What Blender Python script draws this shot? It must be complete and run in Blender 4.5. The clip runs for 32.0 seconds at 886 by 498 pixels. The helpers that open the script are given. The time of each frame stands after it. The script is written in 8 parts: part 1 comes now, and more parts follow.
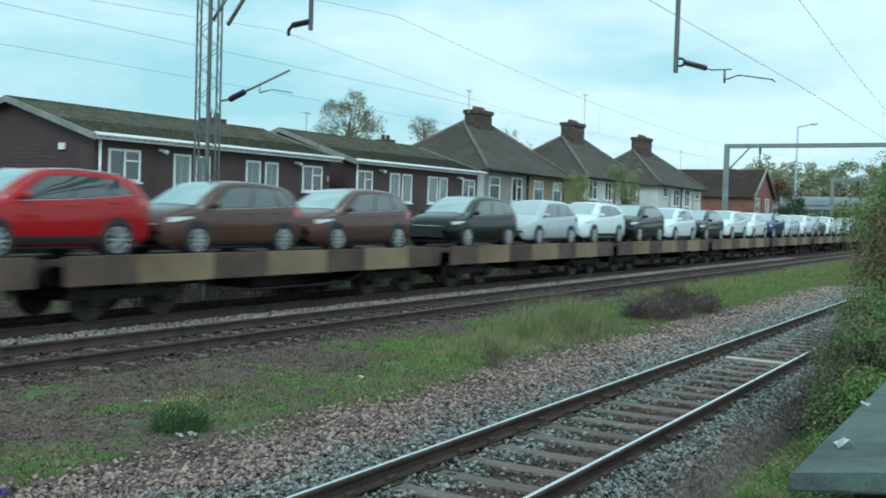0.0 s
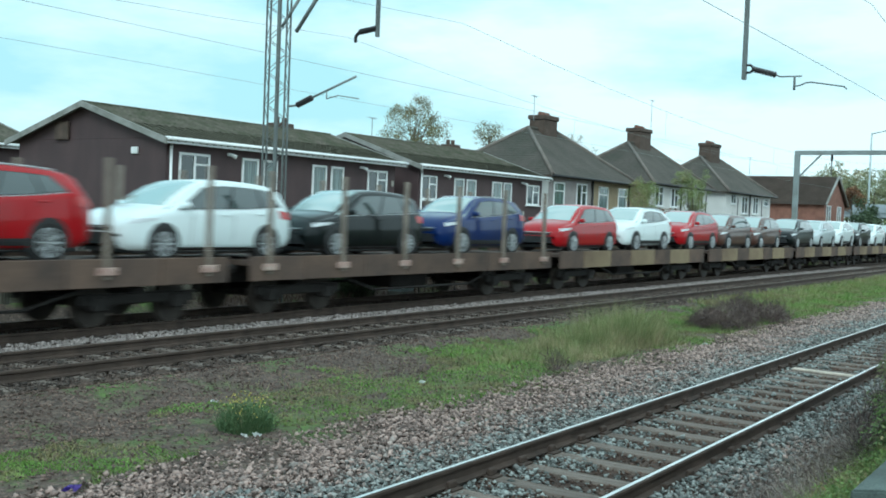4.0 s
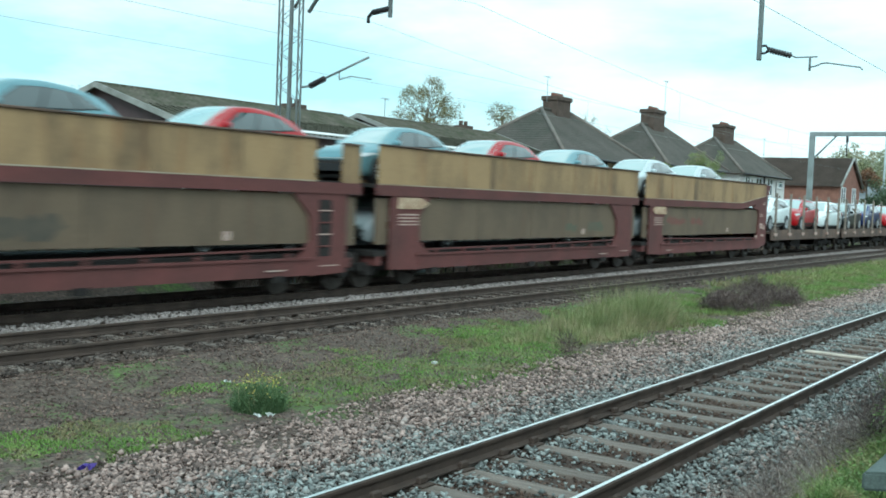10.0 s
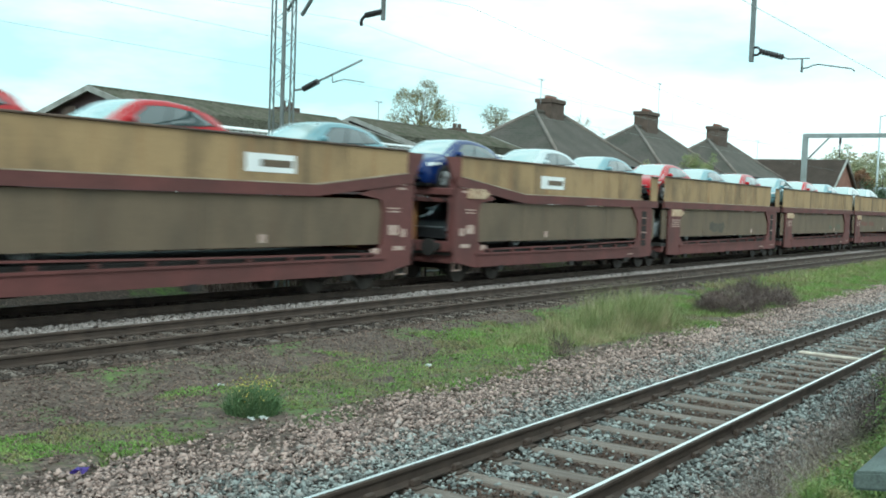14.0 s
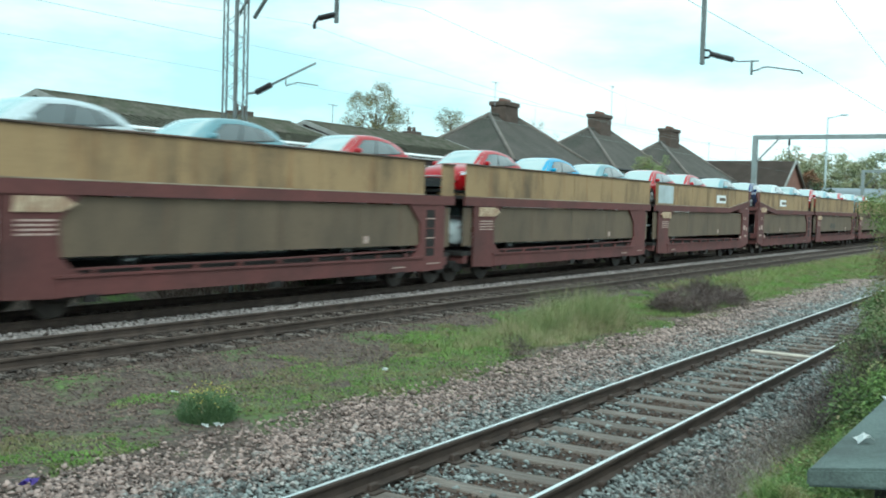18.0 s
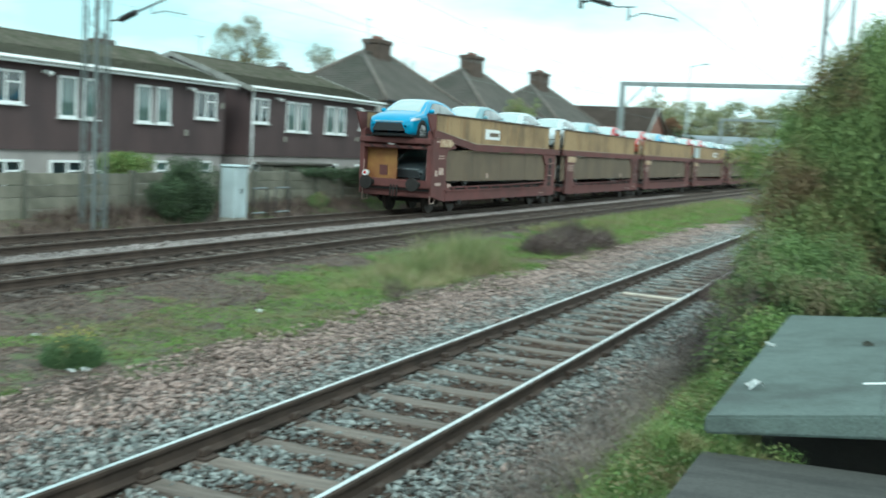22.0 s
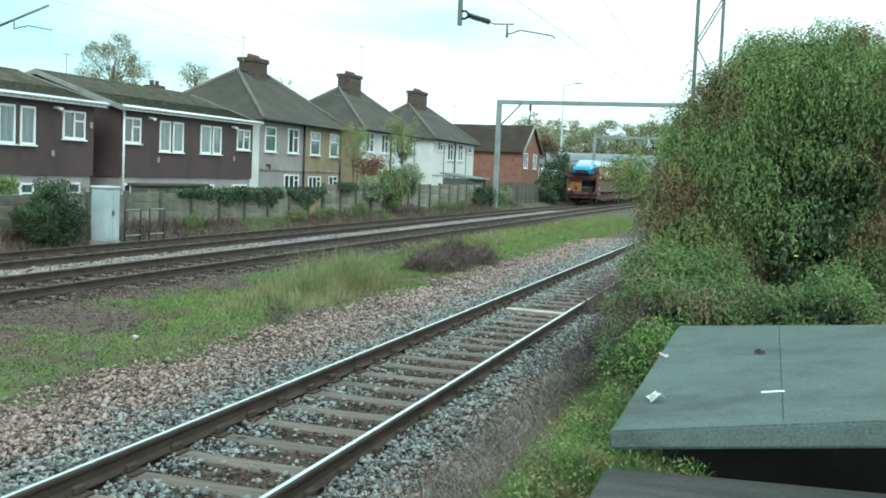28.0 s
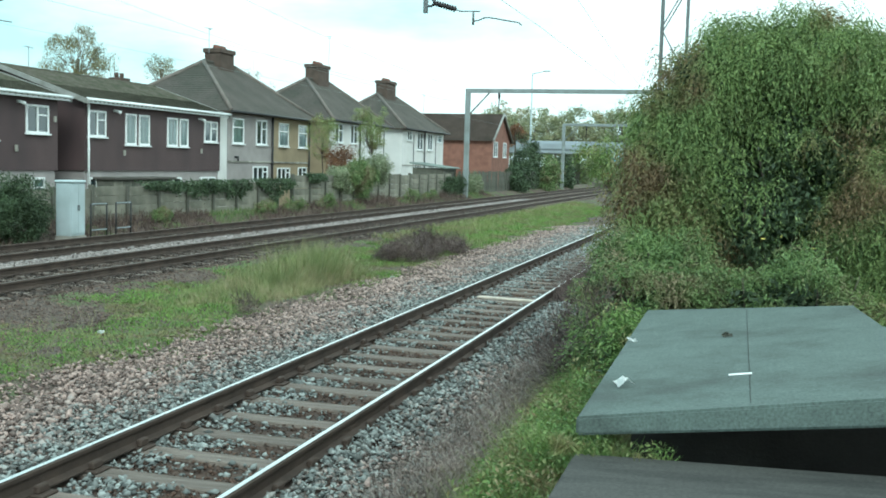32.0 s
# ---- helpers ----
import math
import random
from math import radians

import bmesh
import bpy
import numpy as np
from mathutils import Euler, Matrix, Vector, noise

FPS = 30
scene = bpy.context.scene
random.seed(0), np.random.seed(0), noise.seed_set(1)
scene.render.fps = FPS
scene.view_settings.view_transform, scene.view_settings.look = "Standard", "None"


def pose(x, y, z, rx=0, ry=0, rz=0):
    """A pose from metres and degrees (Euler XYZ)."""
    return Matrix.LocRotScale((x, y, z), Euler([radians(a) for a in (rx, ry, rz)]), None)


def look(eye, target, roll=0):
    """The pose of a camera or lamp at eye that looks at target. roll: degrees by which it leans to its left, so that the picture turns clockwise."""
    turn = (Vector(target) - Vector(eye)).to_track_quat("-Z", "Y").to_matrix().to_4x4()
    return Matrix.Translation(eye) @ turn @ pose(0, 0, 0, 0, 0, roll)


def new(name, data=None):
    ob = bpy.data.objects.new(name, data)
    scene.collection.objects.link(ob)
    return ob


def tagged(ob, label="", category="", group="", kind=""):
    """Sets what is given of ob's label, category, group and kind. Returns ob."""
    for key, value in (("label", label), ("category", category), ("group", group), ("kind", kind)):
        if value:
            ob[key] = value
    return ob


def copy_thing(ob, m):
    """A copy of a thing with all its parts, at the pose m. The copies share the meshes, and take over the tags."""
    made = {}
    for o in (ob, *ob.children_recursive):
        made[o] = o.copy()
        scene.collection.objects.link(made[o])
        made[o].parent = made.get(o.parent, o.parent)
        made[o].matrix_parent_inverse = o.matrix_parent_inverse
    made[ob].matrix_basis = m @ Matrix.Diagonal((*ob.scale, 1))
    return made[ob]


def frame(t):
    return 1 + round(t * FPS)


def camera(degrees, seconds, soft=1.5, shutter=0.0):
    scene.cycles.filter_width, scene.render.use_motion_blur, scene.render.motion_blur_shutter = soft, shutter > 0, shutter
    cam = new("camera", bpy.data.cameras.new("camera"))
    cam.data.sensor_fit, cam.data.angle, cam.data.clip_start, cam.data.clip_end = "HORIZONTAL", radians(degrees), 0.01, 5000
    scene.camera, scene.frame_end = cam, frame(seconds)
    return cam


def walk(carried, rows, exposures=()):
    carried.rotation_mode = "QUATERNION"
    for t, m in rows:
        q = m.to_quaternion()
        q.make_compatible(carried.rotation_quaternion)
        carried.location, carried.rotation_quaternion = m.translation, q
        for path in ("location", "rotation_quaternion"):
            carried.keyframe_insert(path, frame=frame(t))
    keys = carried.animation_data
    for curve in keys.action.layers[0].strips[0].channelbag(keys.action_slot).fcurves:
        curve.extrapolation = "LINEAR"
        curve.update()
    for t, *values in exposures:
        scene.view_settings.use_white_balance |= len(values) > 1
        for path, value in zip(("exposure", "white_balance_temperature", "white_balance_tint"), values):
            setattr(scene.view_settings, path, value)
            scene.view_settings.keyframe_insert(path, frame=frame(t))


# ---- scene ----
cam = camera(47.0, 32.0, soft=1.75, shutter=0.9)
PATH = [
    (0, (4.203, 3.097, 2.24), (3.189, 4.82, 2.169), 1.7),
    (0.5, (4.214, 3.09, 2.239), (3.172, 4.796, 2.165), 1.8),
    (1, (4.233, 3.078, 2.253), (3.157, 4.762, 2.173), 1.6),
    (1.5, (4.246, 3.065, 2.259), (3.142, 4.73, 2.164), 1.5),
    (2, (4.248, 3.051, 2.261), (3.122, 4.701, 2.164), 1.5),
    (2.5, (4.248, 3.049, 2.259), (3.114, 4.694, 2.161), 1.9),
    (3, (4.248, 3.043, 2.263), (3.117, 4.691, 2.184), 2.1),
    (3.5, (4.25, 3.047, 2.268), (3.129, 4.703, 2.205), 2.2),
    (5.5, (4.245, 3.044, 2.267), (3.126, 4.7, 2.18), 2.1),
    (6, (4.243, 3.048, 2.271), (3.132, 4.709, 2.182), 2.1),
    (6.5, (4.243, 3.042, 2.265), (3.117, 4.692, 2.176), 2.3),
    (7, (4.248, 3.04, 2.268), (3.116, 4.686, 2.179), 2.4),
    (7.5, (4.248, 3.043, 2.265), (3.111, 4.686, 2.179), 2.4),
    (8, (4.252, 3.033, 2.269), (3.117, 4.677, 2.189), 2.5),
    (8.5, (4.26, 3.04, 2.267), (3.124, 4.684, 2.192), 2.2),
    (9, (4.256, 3.048, 2.267), (3.126, 4.696, 2.19), 2.2),
    (9.5, (4.252, 3.052, 2.266), (3.119, 4.698, 2.185), 2.5),
    (10, (4.254, 3.044, 2.269), (3.116, 4.685, 2.165), 2.3),
    (10.5, (4.255, 3.031, 2.266), (3.116, 4.672, 2.167), 2.4),
    (11, (4.268, 3.035, 2.266), (3.118, 4.669, 2.173), 2.2),
    (11.5, (4.269, 3.033, 2.268), (3.116, 4.664, 2.173), 2.2),
    (12, (4.271, 3.033, 2.27), (3.122, 4.667, 2.183), 2.0),
    (12.5, (4.273, 3.037, 2.266), (3.131, 4.676, 2.177), 1.7),
    (13, (4.273, 3.044, 2.264), (3.136, 4.686, 2.168), 1.7),
    (13.5, (4.27, 3.05, 2.263), (3.139, 4.697, 2.167), 1.5),
    (14, (4.266, 3.054, 2.262), (3.136, 4.702, 2.164), 2.1),
    (14.5, (4.266, 3.05, 2.264), (3.141, 4.702, 2.181), 2.3),
    (16.5, (4.264, 3.064, 2.262), (3.173, 4.739, 2.192), 1.7),
    (17, (4.265, 3.067, 2.262), (3.18, 4.746, 2.195), 1.4),
    (17.5, (4.259, 3.07, 2.261), (3.175, 4.75, 2.187), 1.6),
    (18, (4.253, 3.078, 2.259), (3.195, 4.774, 2.17), 1.7),
    (18.5, (4.251, 3.081, 2.26), (3.233, 4.799, 2.155), 2.0),
    (19, (4.242, 3.087, 2.253), (3.251, 4.819, 2.125), 1.9),
    (19.5, (4.236, 3.089, 2.258), (3.272, 4.836, 2.123), 2.1),
    (20, (4.235, 3.09, 2.266), (3.293, 4.849, 2.129), 2.2),
    (20.5, (4.217, 3.065, 2.261), (3.322, 4.849, 2.135), 2.7),
    (21, (4.167, 3.088, 2.264), (3.309, 4.891, 2.149), 3.3),
    (21.5, (4.101, 3.131, 2.255), (3.181, 4.901, 2.118), 3.8),
    (22, (4.016, 3.19, 2.257), (3.194, 5.002, 2.061), 3.0),
    (22.5, (3.926, 3.253, 2.251), (3.213, 5.115, 2.084), 2.3),
    (23, (3.889, 3.268, 2.246), (3.191, 5.135, 2.079), 2.9),
    (23.5, (3.879, 3.295, 2.244), (3.216, 5.176, 2.087), 3.3),
    (24, (3.88, 3.316, 2.241), (3.233, 5.202, 2.083), 2.9),
    (24.5, (3.882, 3.316, 2.239), (3.239, 5.202, 2.073), 2.7),
    (25, (3.886, 3.327, 2.24), (3.249, 5.217, 2.087), 2.9),
    (25.5, (3.885, 3.34, 2.232), (3.254, 5.233, 2.09), 2.9),
    (27.5, (3.889, 3.345, 2.235), (3.278, 5.244, 2.088), 2.1),
    (28, (3.877, 3.369, 2.218), (3.27, 5.269, 2.07), 2.4),
    (28.5, (3.886, 3.358, 2.231), (3.287, 5.261, 2.092), 2.1),
    (29, (3.889, 3.359, 2.232), (3.296, 5.264, 2.089), 2.0),
    (29.5, (3.887, 3.362, 2.232), (3.3, 5.268, 2.082), 2.2),
    (30, (3.892, 3.391, 2.228), (3.315, 5.3, 2.075), 1.9),
    (30.5, (3.888, 3.424, 2.216), (3.319, 5.334, 2.046), 2.1),
    (31, (3.89, 3.454, 2.196), (3.33, 5.367, 2.032), 2.1),
    (31.5, (3.894, 3.45, 2.204), (3.35, 5.367, 2.036), 1.8),
    (32, (3.895, 3.451, 2.199), (3.342, 5.366, 2.033), 1.6),
]
walk(cam, [(t, look(eye, target, roll)) for t, eye, target, roll in PATH],
     exposures=[(0, -0.2, 5400, -6), (1, -0.1, 5430, -6), (3, 0.07, 5550, -5), (6, 0.0, 5450, -7), (8, 0.18, 5450, -7), (9.5, 0.22, 5520, -6), (12, 0.36, 5820, -5), (15, 0.36, 5850, -5), (17, 0.26, 5620, -7), (20, 0.42, 5920, -4), (21.3, 0.4, 5760, -7), (24, 0.43, 5740, -8), (32, 0.44, 5740, -8)])

# ---- light: bright overcast afternoon ----
world = bpy.data.worlds.new("sky")
scene.world = world
world.use_nodes = True
SUN_EL, SUN_AZ = 38, 150


def build_sky():
    nt = world.node_tree
    nt.nodes.clear()
    out = nt.nodes.new("ShaderNodeOutputWorld")
    bg = nt.nodes.new("ShaderNodeBackground")
    sky = nt.nodes.new("ShaderNodeTexSky")
    sky.sky_type, sky.sun_disc = "NISHITA", False
    sky.sun_elevation, sky.sun_rotation = radians(SUN_EL), radians(SUN_AZ)
    sky.air_density, sky.dust_density, sky.ozone_density = 1.2, 2.5, 1.5
    # a broken deck of white cloud over the blue
    tc = nt.nodes.new("ShaderNodeTexCoord")
    mp = nt.nodes.new("ShaderNodeMapping")
    mp.inputs["Scale"].default_value = (1.6, 1.6, 5.5)
    mp.inputs["Location"].default_value = (0.35, 0.2, 0.1)
    ns = nt.nodes.new("ShaderNodeTexNoise")
    ns.inputs["Scale"].default_value = 2.2
    ns.inputs["Detail"].default_value = 7
    ns.inputs["Roughness"].default_value = 0.55
    ramp = nt.nodes.new("ShaderNodeValToRGB")
    ramp.color_ramp.elements[0].position = 0.38
    ramp.color_ramp.elements[1].position = 0.66
    mix = nt.nodes.new("ShaderNodeMix")
    mix.data_type = "RGBA"
    pale = nt.nodes.new("ShaderNodeMix")
    pale.data_type = "RGBA"
    pale.inputs[0].default_value = 0.75
    pale.inputs[7].default_value = (7.3, 10.9, 11.2, 1)
    nt.links.new(tc.outputs["Generated"], mp.inputs["Vector"])
    nt.links.new(mp.outputs[0], ns.inputs["Vector"])
    # the cover thickens towards the far end of the line
    sep = nt.nodes.new("ShaderNodeSeparateXYZ")
    nt.links.new(tc.outputs["Generated"], sep.inputs[0])
    lean = nt.nodes.new("ShaderNodeMath")
    lean.operation = "MULTIPLY_ADD"
    lean.inputs[1].default_value = 0.33
    nt.links.new(sep.outputs[0], lean.inputs[0])
    shift = nt.nodes.new("ShaderNodeMath")
    shift.operation = "ADD"
    shift.inputs[1].default_value = 0.2
    nt.links.new(ns.outputs[0], shift.inputs[0])
    nt.links.new(shift.outputs[0], lean.inputs[2])
    nt.links.new(lean.outputs[0], ramp.inputs[0])
    nt.links.new(sky.outputs[0], pale.inputs[6])
    nt.links.new(ramp.outputs[0], mix.inputs[0])
    nt.links.new(pale.outputs[2], mix.inputs[6])
    mix.inputs[7].default_value = (11.2, 12.2, 12.1, 1)
    nt.links.new(mix.outputs[2], bg.inputs[0])
    bg.inputs[1].default_value = 0.09
    nt.links.new(bg.outputs[0], out.inputs[0])


build_sky()
sun = new("sun", bpy.data.lights.new("sun", "SUN"))
sun.data.energy, sun.data.angle, sun.data.color = 1.35, radians(25), (1.0, 0.97, 0.92)
sun.matrix_world = look((math.sin(radians(SUN_AZ)) * 30, math.cos(radians(SUN_AZ)) * 30, 30 * math.tan(radians(SUN_EL))), (0, 0, 0))


# ---- mesh helpers ----
def obj_of(name, bm, mats, parent=None, label="", smooth=False):
    me = bpy.data.meshes.new(name)
    bm.normal_update()
    bm.to_mesh(me)
    bm.free()
    for m in mats if isinstance(mats, (list, tuple)) else [mats]:
        me.materials.append(m)
    if smooth:
        for p in me.polygons:
            p.use_smooth = True
    ob = new(name, me)
    if parent is not None:
        ob.parent = parent
    if label:
        ob["label"] = label
    return ob


def part(name, bm, material, parent, label="", smooth=False):
    return obj_of(name, bm, material, parent, label, smooth)


def box(bm, x0, x1, y0, y1, z0, z1, bev=0.0, mi=0, m=None):
    vs = [bm.verts.new((x, y, z)) for x in (x0, x1) for y in (y0, y1) for z in (z0, z1)]
    fs = []
    for ids in ((0, 1, 3, 2), (4, 6, 7, 5), (0, 4, 5, 1), (2, 3, 7, 6), (0, 2, 6, 4), (1, 5, 7, 3)):
        f = bm.faces.new([vs[i] for i in ids])
        f.material_index = mi
        fs.append(f)
    if bev:
        es = list({e for f in fs for e in f.edges})
        r = bmesh.ops.bevel(bm, geom=es, offset=bev, segments=1, affect="EDGES")
        vs = list({v for f in r["faces"] for v in f.verts} | {v for v in vs if v.is_valid})
        for f in r["faces"]:
            f.material_index = mi
    if m is not None:
        for v in vs:
            v.co = m @ v.co
    return vs


def tube(bm, a, b, r, n=8, r2=None, mi=0):
    a, b = Vector(a), Vector(b)
    d = (b - a).normalized()
    u = d.orthogonal().normalized()
    w = d.cross(u)
    r2 = r if r2 is None else r2
    ra, rb = [], []
    for i in range(n):
        c, s = math.cos(2 * math.pi * i / n), math.sin(2 * math.pi * i / n)
        ra.append(bm.verts.new(a + (u * c + w * s) * r))
        rb.append(bm.verts.new(b + (u * c + w * s) * r2))
    for i in range(n):
        f = bm.faces.new((ra[i], ra[(i + 1) % n], rb[(i + 1) % n], rb[i]))
        f.material_index, f.smooth = mi, n > 5
    for ring in (list(reversed(ra)), rb):
        f = bm.faces.new(ring)
        f.material_index = mi


def prism(bm, pts, y0, y1, mi=0):
    """A profile in x and z, drawn out along y."""
    a = [bm.verts.new((x, y0, z)) for x, z in pts]
    b = [bm.verts.new((x, y1, z)) for x, z in pts]
    n = len(pts)
    for i in range(n):
        f = bm.faces.new((a[i], a[(i + 1) % n], b[(i + 1) % n], b[i]))
        f.material_index = mi
    bm.faces.new(list(reversed(a))).material_index = mi
    bm.faces.new(b).material_index = mi


def empty(name, m, label, category, group="", kind=""):
    ob = new(name)
    ob.matrix_basis = m
    return tagged(ob, label, category, group, kind)


def mesh_from(name, verts, faces, mats, smooth=False):
    me = bpy.data.meshes.new(name)
    me.from_pydata(verts, [], faces)
    for m in mats if isinstance(mats, (list, tuple)) else [mats]:
        me.materials.append(m)
    if smooth:
        me.polygons.foreach_set("use_smooth", [True] * len(me.polygons))
    me.update()
    return new(name, me)


# ---- materials ----
def material(name, base, rough=0.7, metal=0.0, var=0.25, scale=6.0, tint=None, bump=0.15, fine=60.0, rnd=0.0, spec=0.5, coat=0.0, island=False, stretch=(1, 1, 1)):
    """A surface with stains at one scale, grain at another, and relief."""
    m = bpy.data.materials.new(name)
    m.use_nodes = True
    nt = m.node_tree
    bs = nt.nodes["Principled BSDF"]
    N, Lk = nt.nodes.new, nt.links.new
    tc = N("ShaderNodeTexCoord")
    mp = N("ShaderNodeMapping")
    mp.inputs["Scale"].default_value = stretch
    Lk(tc.outputs["Object"], mp.inputs["Vector"])
    big, small = N("ShaderNodeTexNoise"), N("ShaderNodeTexNoise")
    big.inputs["Scale"].default_value, small.inputs["Scale"].default_value = scale, fine
    big.inputs["Detail"].default_value, small.inputs["Detail"].default_value = 5, 3
    Lk(mp.outputs[0], big.inputs["Vector"])
    Lk(mp.outputs[0], small.inputs["Vector"])
    tint = tint or tuple(c * (1 - 1.6 * var) for c in base)
    r = N("ShaderNodeValToRGB")
    r.color_ramp.elements[0].position, r.color_ramp.elements[1].position = 0.3, 0.68
    r.color_ramp.elements[0].color, r.color_ramp.elements[1].color = (*[max(c, 0) for c in tint], 1), (*base, 1)
    Lk(big.outputs[0], r.inputs[0])
    hs = N("ShaderNodeHueSaturation")
    Lk(r.outputs[0], hs.inputs["Color"])
    mr = N("ShaderNodeMapRange")
    mr.inputs[3].default_value, mr.inputs[4].default_value = 1 - var * 0.8, 1 + var * 0.8
    Lk(small.outputs[0], mr.inputs[0])
    val = mr.outputs[0]
    if rnd:
        src = N("ShaderNodeNewGeometry").outputs["Random Per Island"] if island else N("ShaderNodeObjectInfo").outputs["Random"]
        m2 = N("ShaderNodeMapRange")
        m2.inputs[3].default_value, m2.inputs[4].default_value = 1 - rnd, 1 + rnd
        Lk(src, m2.inputs[0])
        mu = N("ShaderNodeMath")
        mu.operation = "MULTIPLY"
        Lk(val, mu.inputs[0])
        Lk(m2.outputs[0], mu.inputs[1])
        val = mu.outputs[0]
    Lk(val, hs.inputs["Value"])
    Lk(hs.outputs[0], bs.inputs["Base Color"])
    bs.inputs["Roughness"].default_value, bs.inputs["Metallic"].default_value = rough, metal
    bs.inputs["Specular IOR Level"].default_value = spec
    bs.inputs["Coat Weight"].default_value = coat
    bs.inputs["Coat Roughness"].default_value = 0.06
    if bump:
        b = N("ShaderNodeBump")
        b.inputs["Strength"].default_value, b.inputs["Distance"].default_value = bump, 0.02
        Lk(small.outputs[0], b.inputs["Height"])
        Lk(b.outputs[0], bs.inputs["Normal"])
    return m


def glass_mat(name, base=(0.02, 0.03, 0.035), rough=0.06, gloss=0.9):
    m = bpy.data.materials.new(name)
    m.use_nodes = True
    bs = m.node_tree.nodes["Principled BSDF"]
    bs.inputs["Base Color"].default_value, bs.inputs["Roughness"].default_value = (*base, 1), rough
    bs.inputs["Specular IOR Level"].default_value = gloss
    bs.inputs["Coat Weight"].default_value = 0.6 if gloss > 0.6 else 0.0
    return m


def asphalt_material(name, base, stain, stretch, amount):
    """Old asphalt: coarse grain, damp blotches and long drag stains."""
    m = bpy.data.materials.new(name)
    m.use_nodes = True
    nt = m.node_tree
    bs = nt.nodes["Principled BSDF"]
    N, Lk = nt.nodes.new, nt.links.new
    tc, mp = N("ShaderNodeTexCoord"), N("ShaderNodeMapping")
    mp.inputs["Scale"].default_value = stretch
    Lk(tc.outputs["Object"], mp.inputs["Vector"])

    def field(scale, src, lo, hi, v0, v1):
        n, k = N("ShaderNodeTexNoise"), N("ShaderNodeMapRange")
        n.inputs["Scale"].default_value, n.inputs["Detail"].default_value, n.inputs["Roughness"].default_value = scale, 6, 0.65
        Lk(src, n.inputs["Vector"])
        for i, v in enumerate((lo, hi, v0, v1)):
            k.inputs[i + 1].default_value = v
        Lk(n.outputs[0], k.inputs[0])
        return k.outputs[0]

    mx = N("ShaderNodeMix")
    mx.data_type = "RGBA"
    mx.inputs[6].default_value, mx.inputs[7].default_value = (*base, 1), (*stain, 1)
    Lk(field(1.5, mp.outputs[0], 0.48, 0.66, 0.0, amount), mx.inputs[0])
    grain = field(75, tc.outputs["Object"], 0.3, 0.7, 0.6, 1.42)
    blot = field(5.5, mp.outputs[0], 0.3, 0.7, 0.87, 1.13)
    mu = N("ShaderNodeMath")
    mu.operation = "MULTIPLY"
    Lk(grain, mu.inputs[0])
    Lk(blot, mu.inputs[1])
    hs = N("ShaderNodeHueSaturation")
    Lk(mx.outputs[2], hs.inputs["Color"])
    Lk(mu.outputs[0], hs.inputs["Value"])
    Lk(hs.outputs[0], bs.inputs["Base Color"])
    bs.inputs["Roughness"].default_value = 0.8
    bp = N("ShaderNodeBump")
    bp.inputs["Strength"].default_value, bp.inputs["Distance"].default_value = 0.2, 0.006
    Lk(grain, bp.inputs["Height"])
    Lk(bp.outputs[0], bs.inputs["Normal"])
    return m


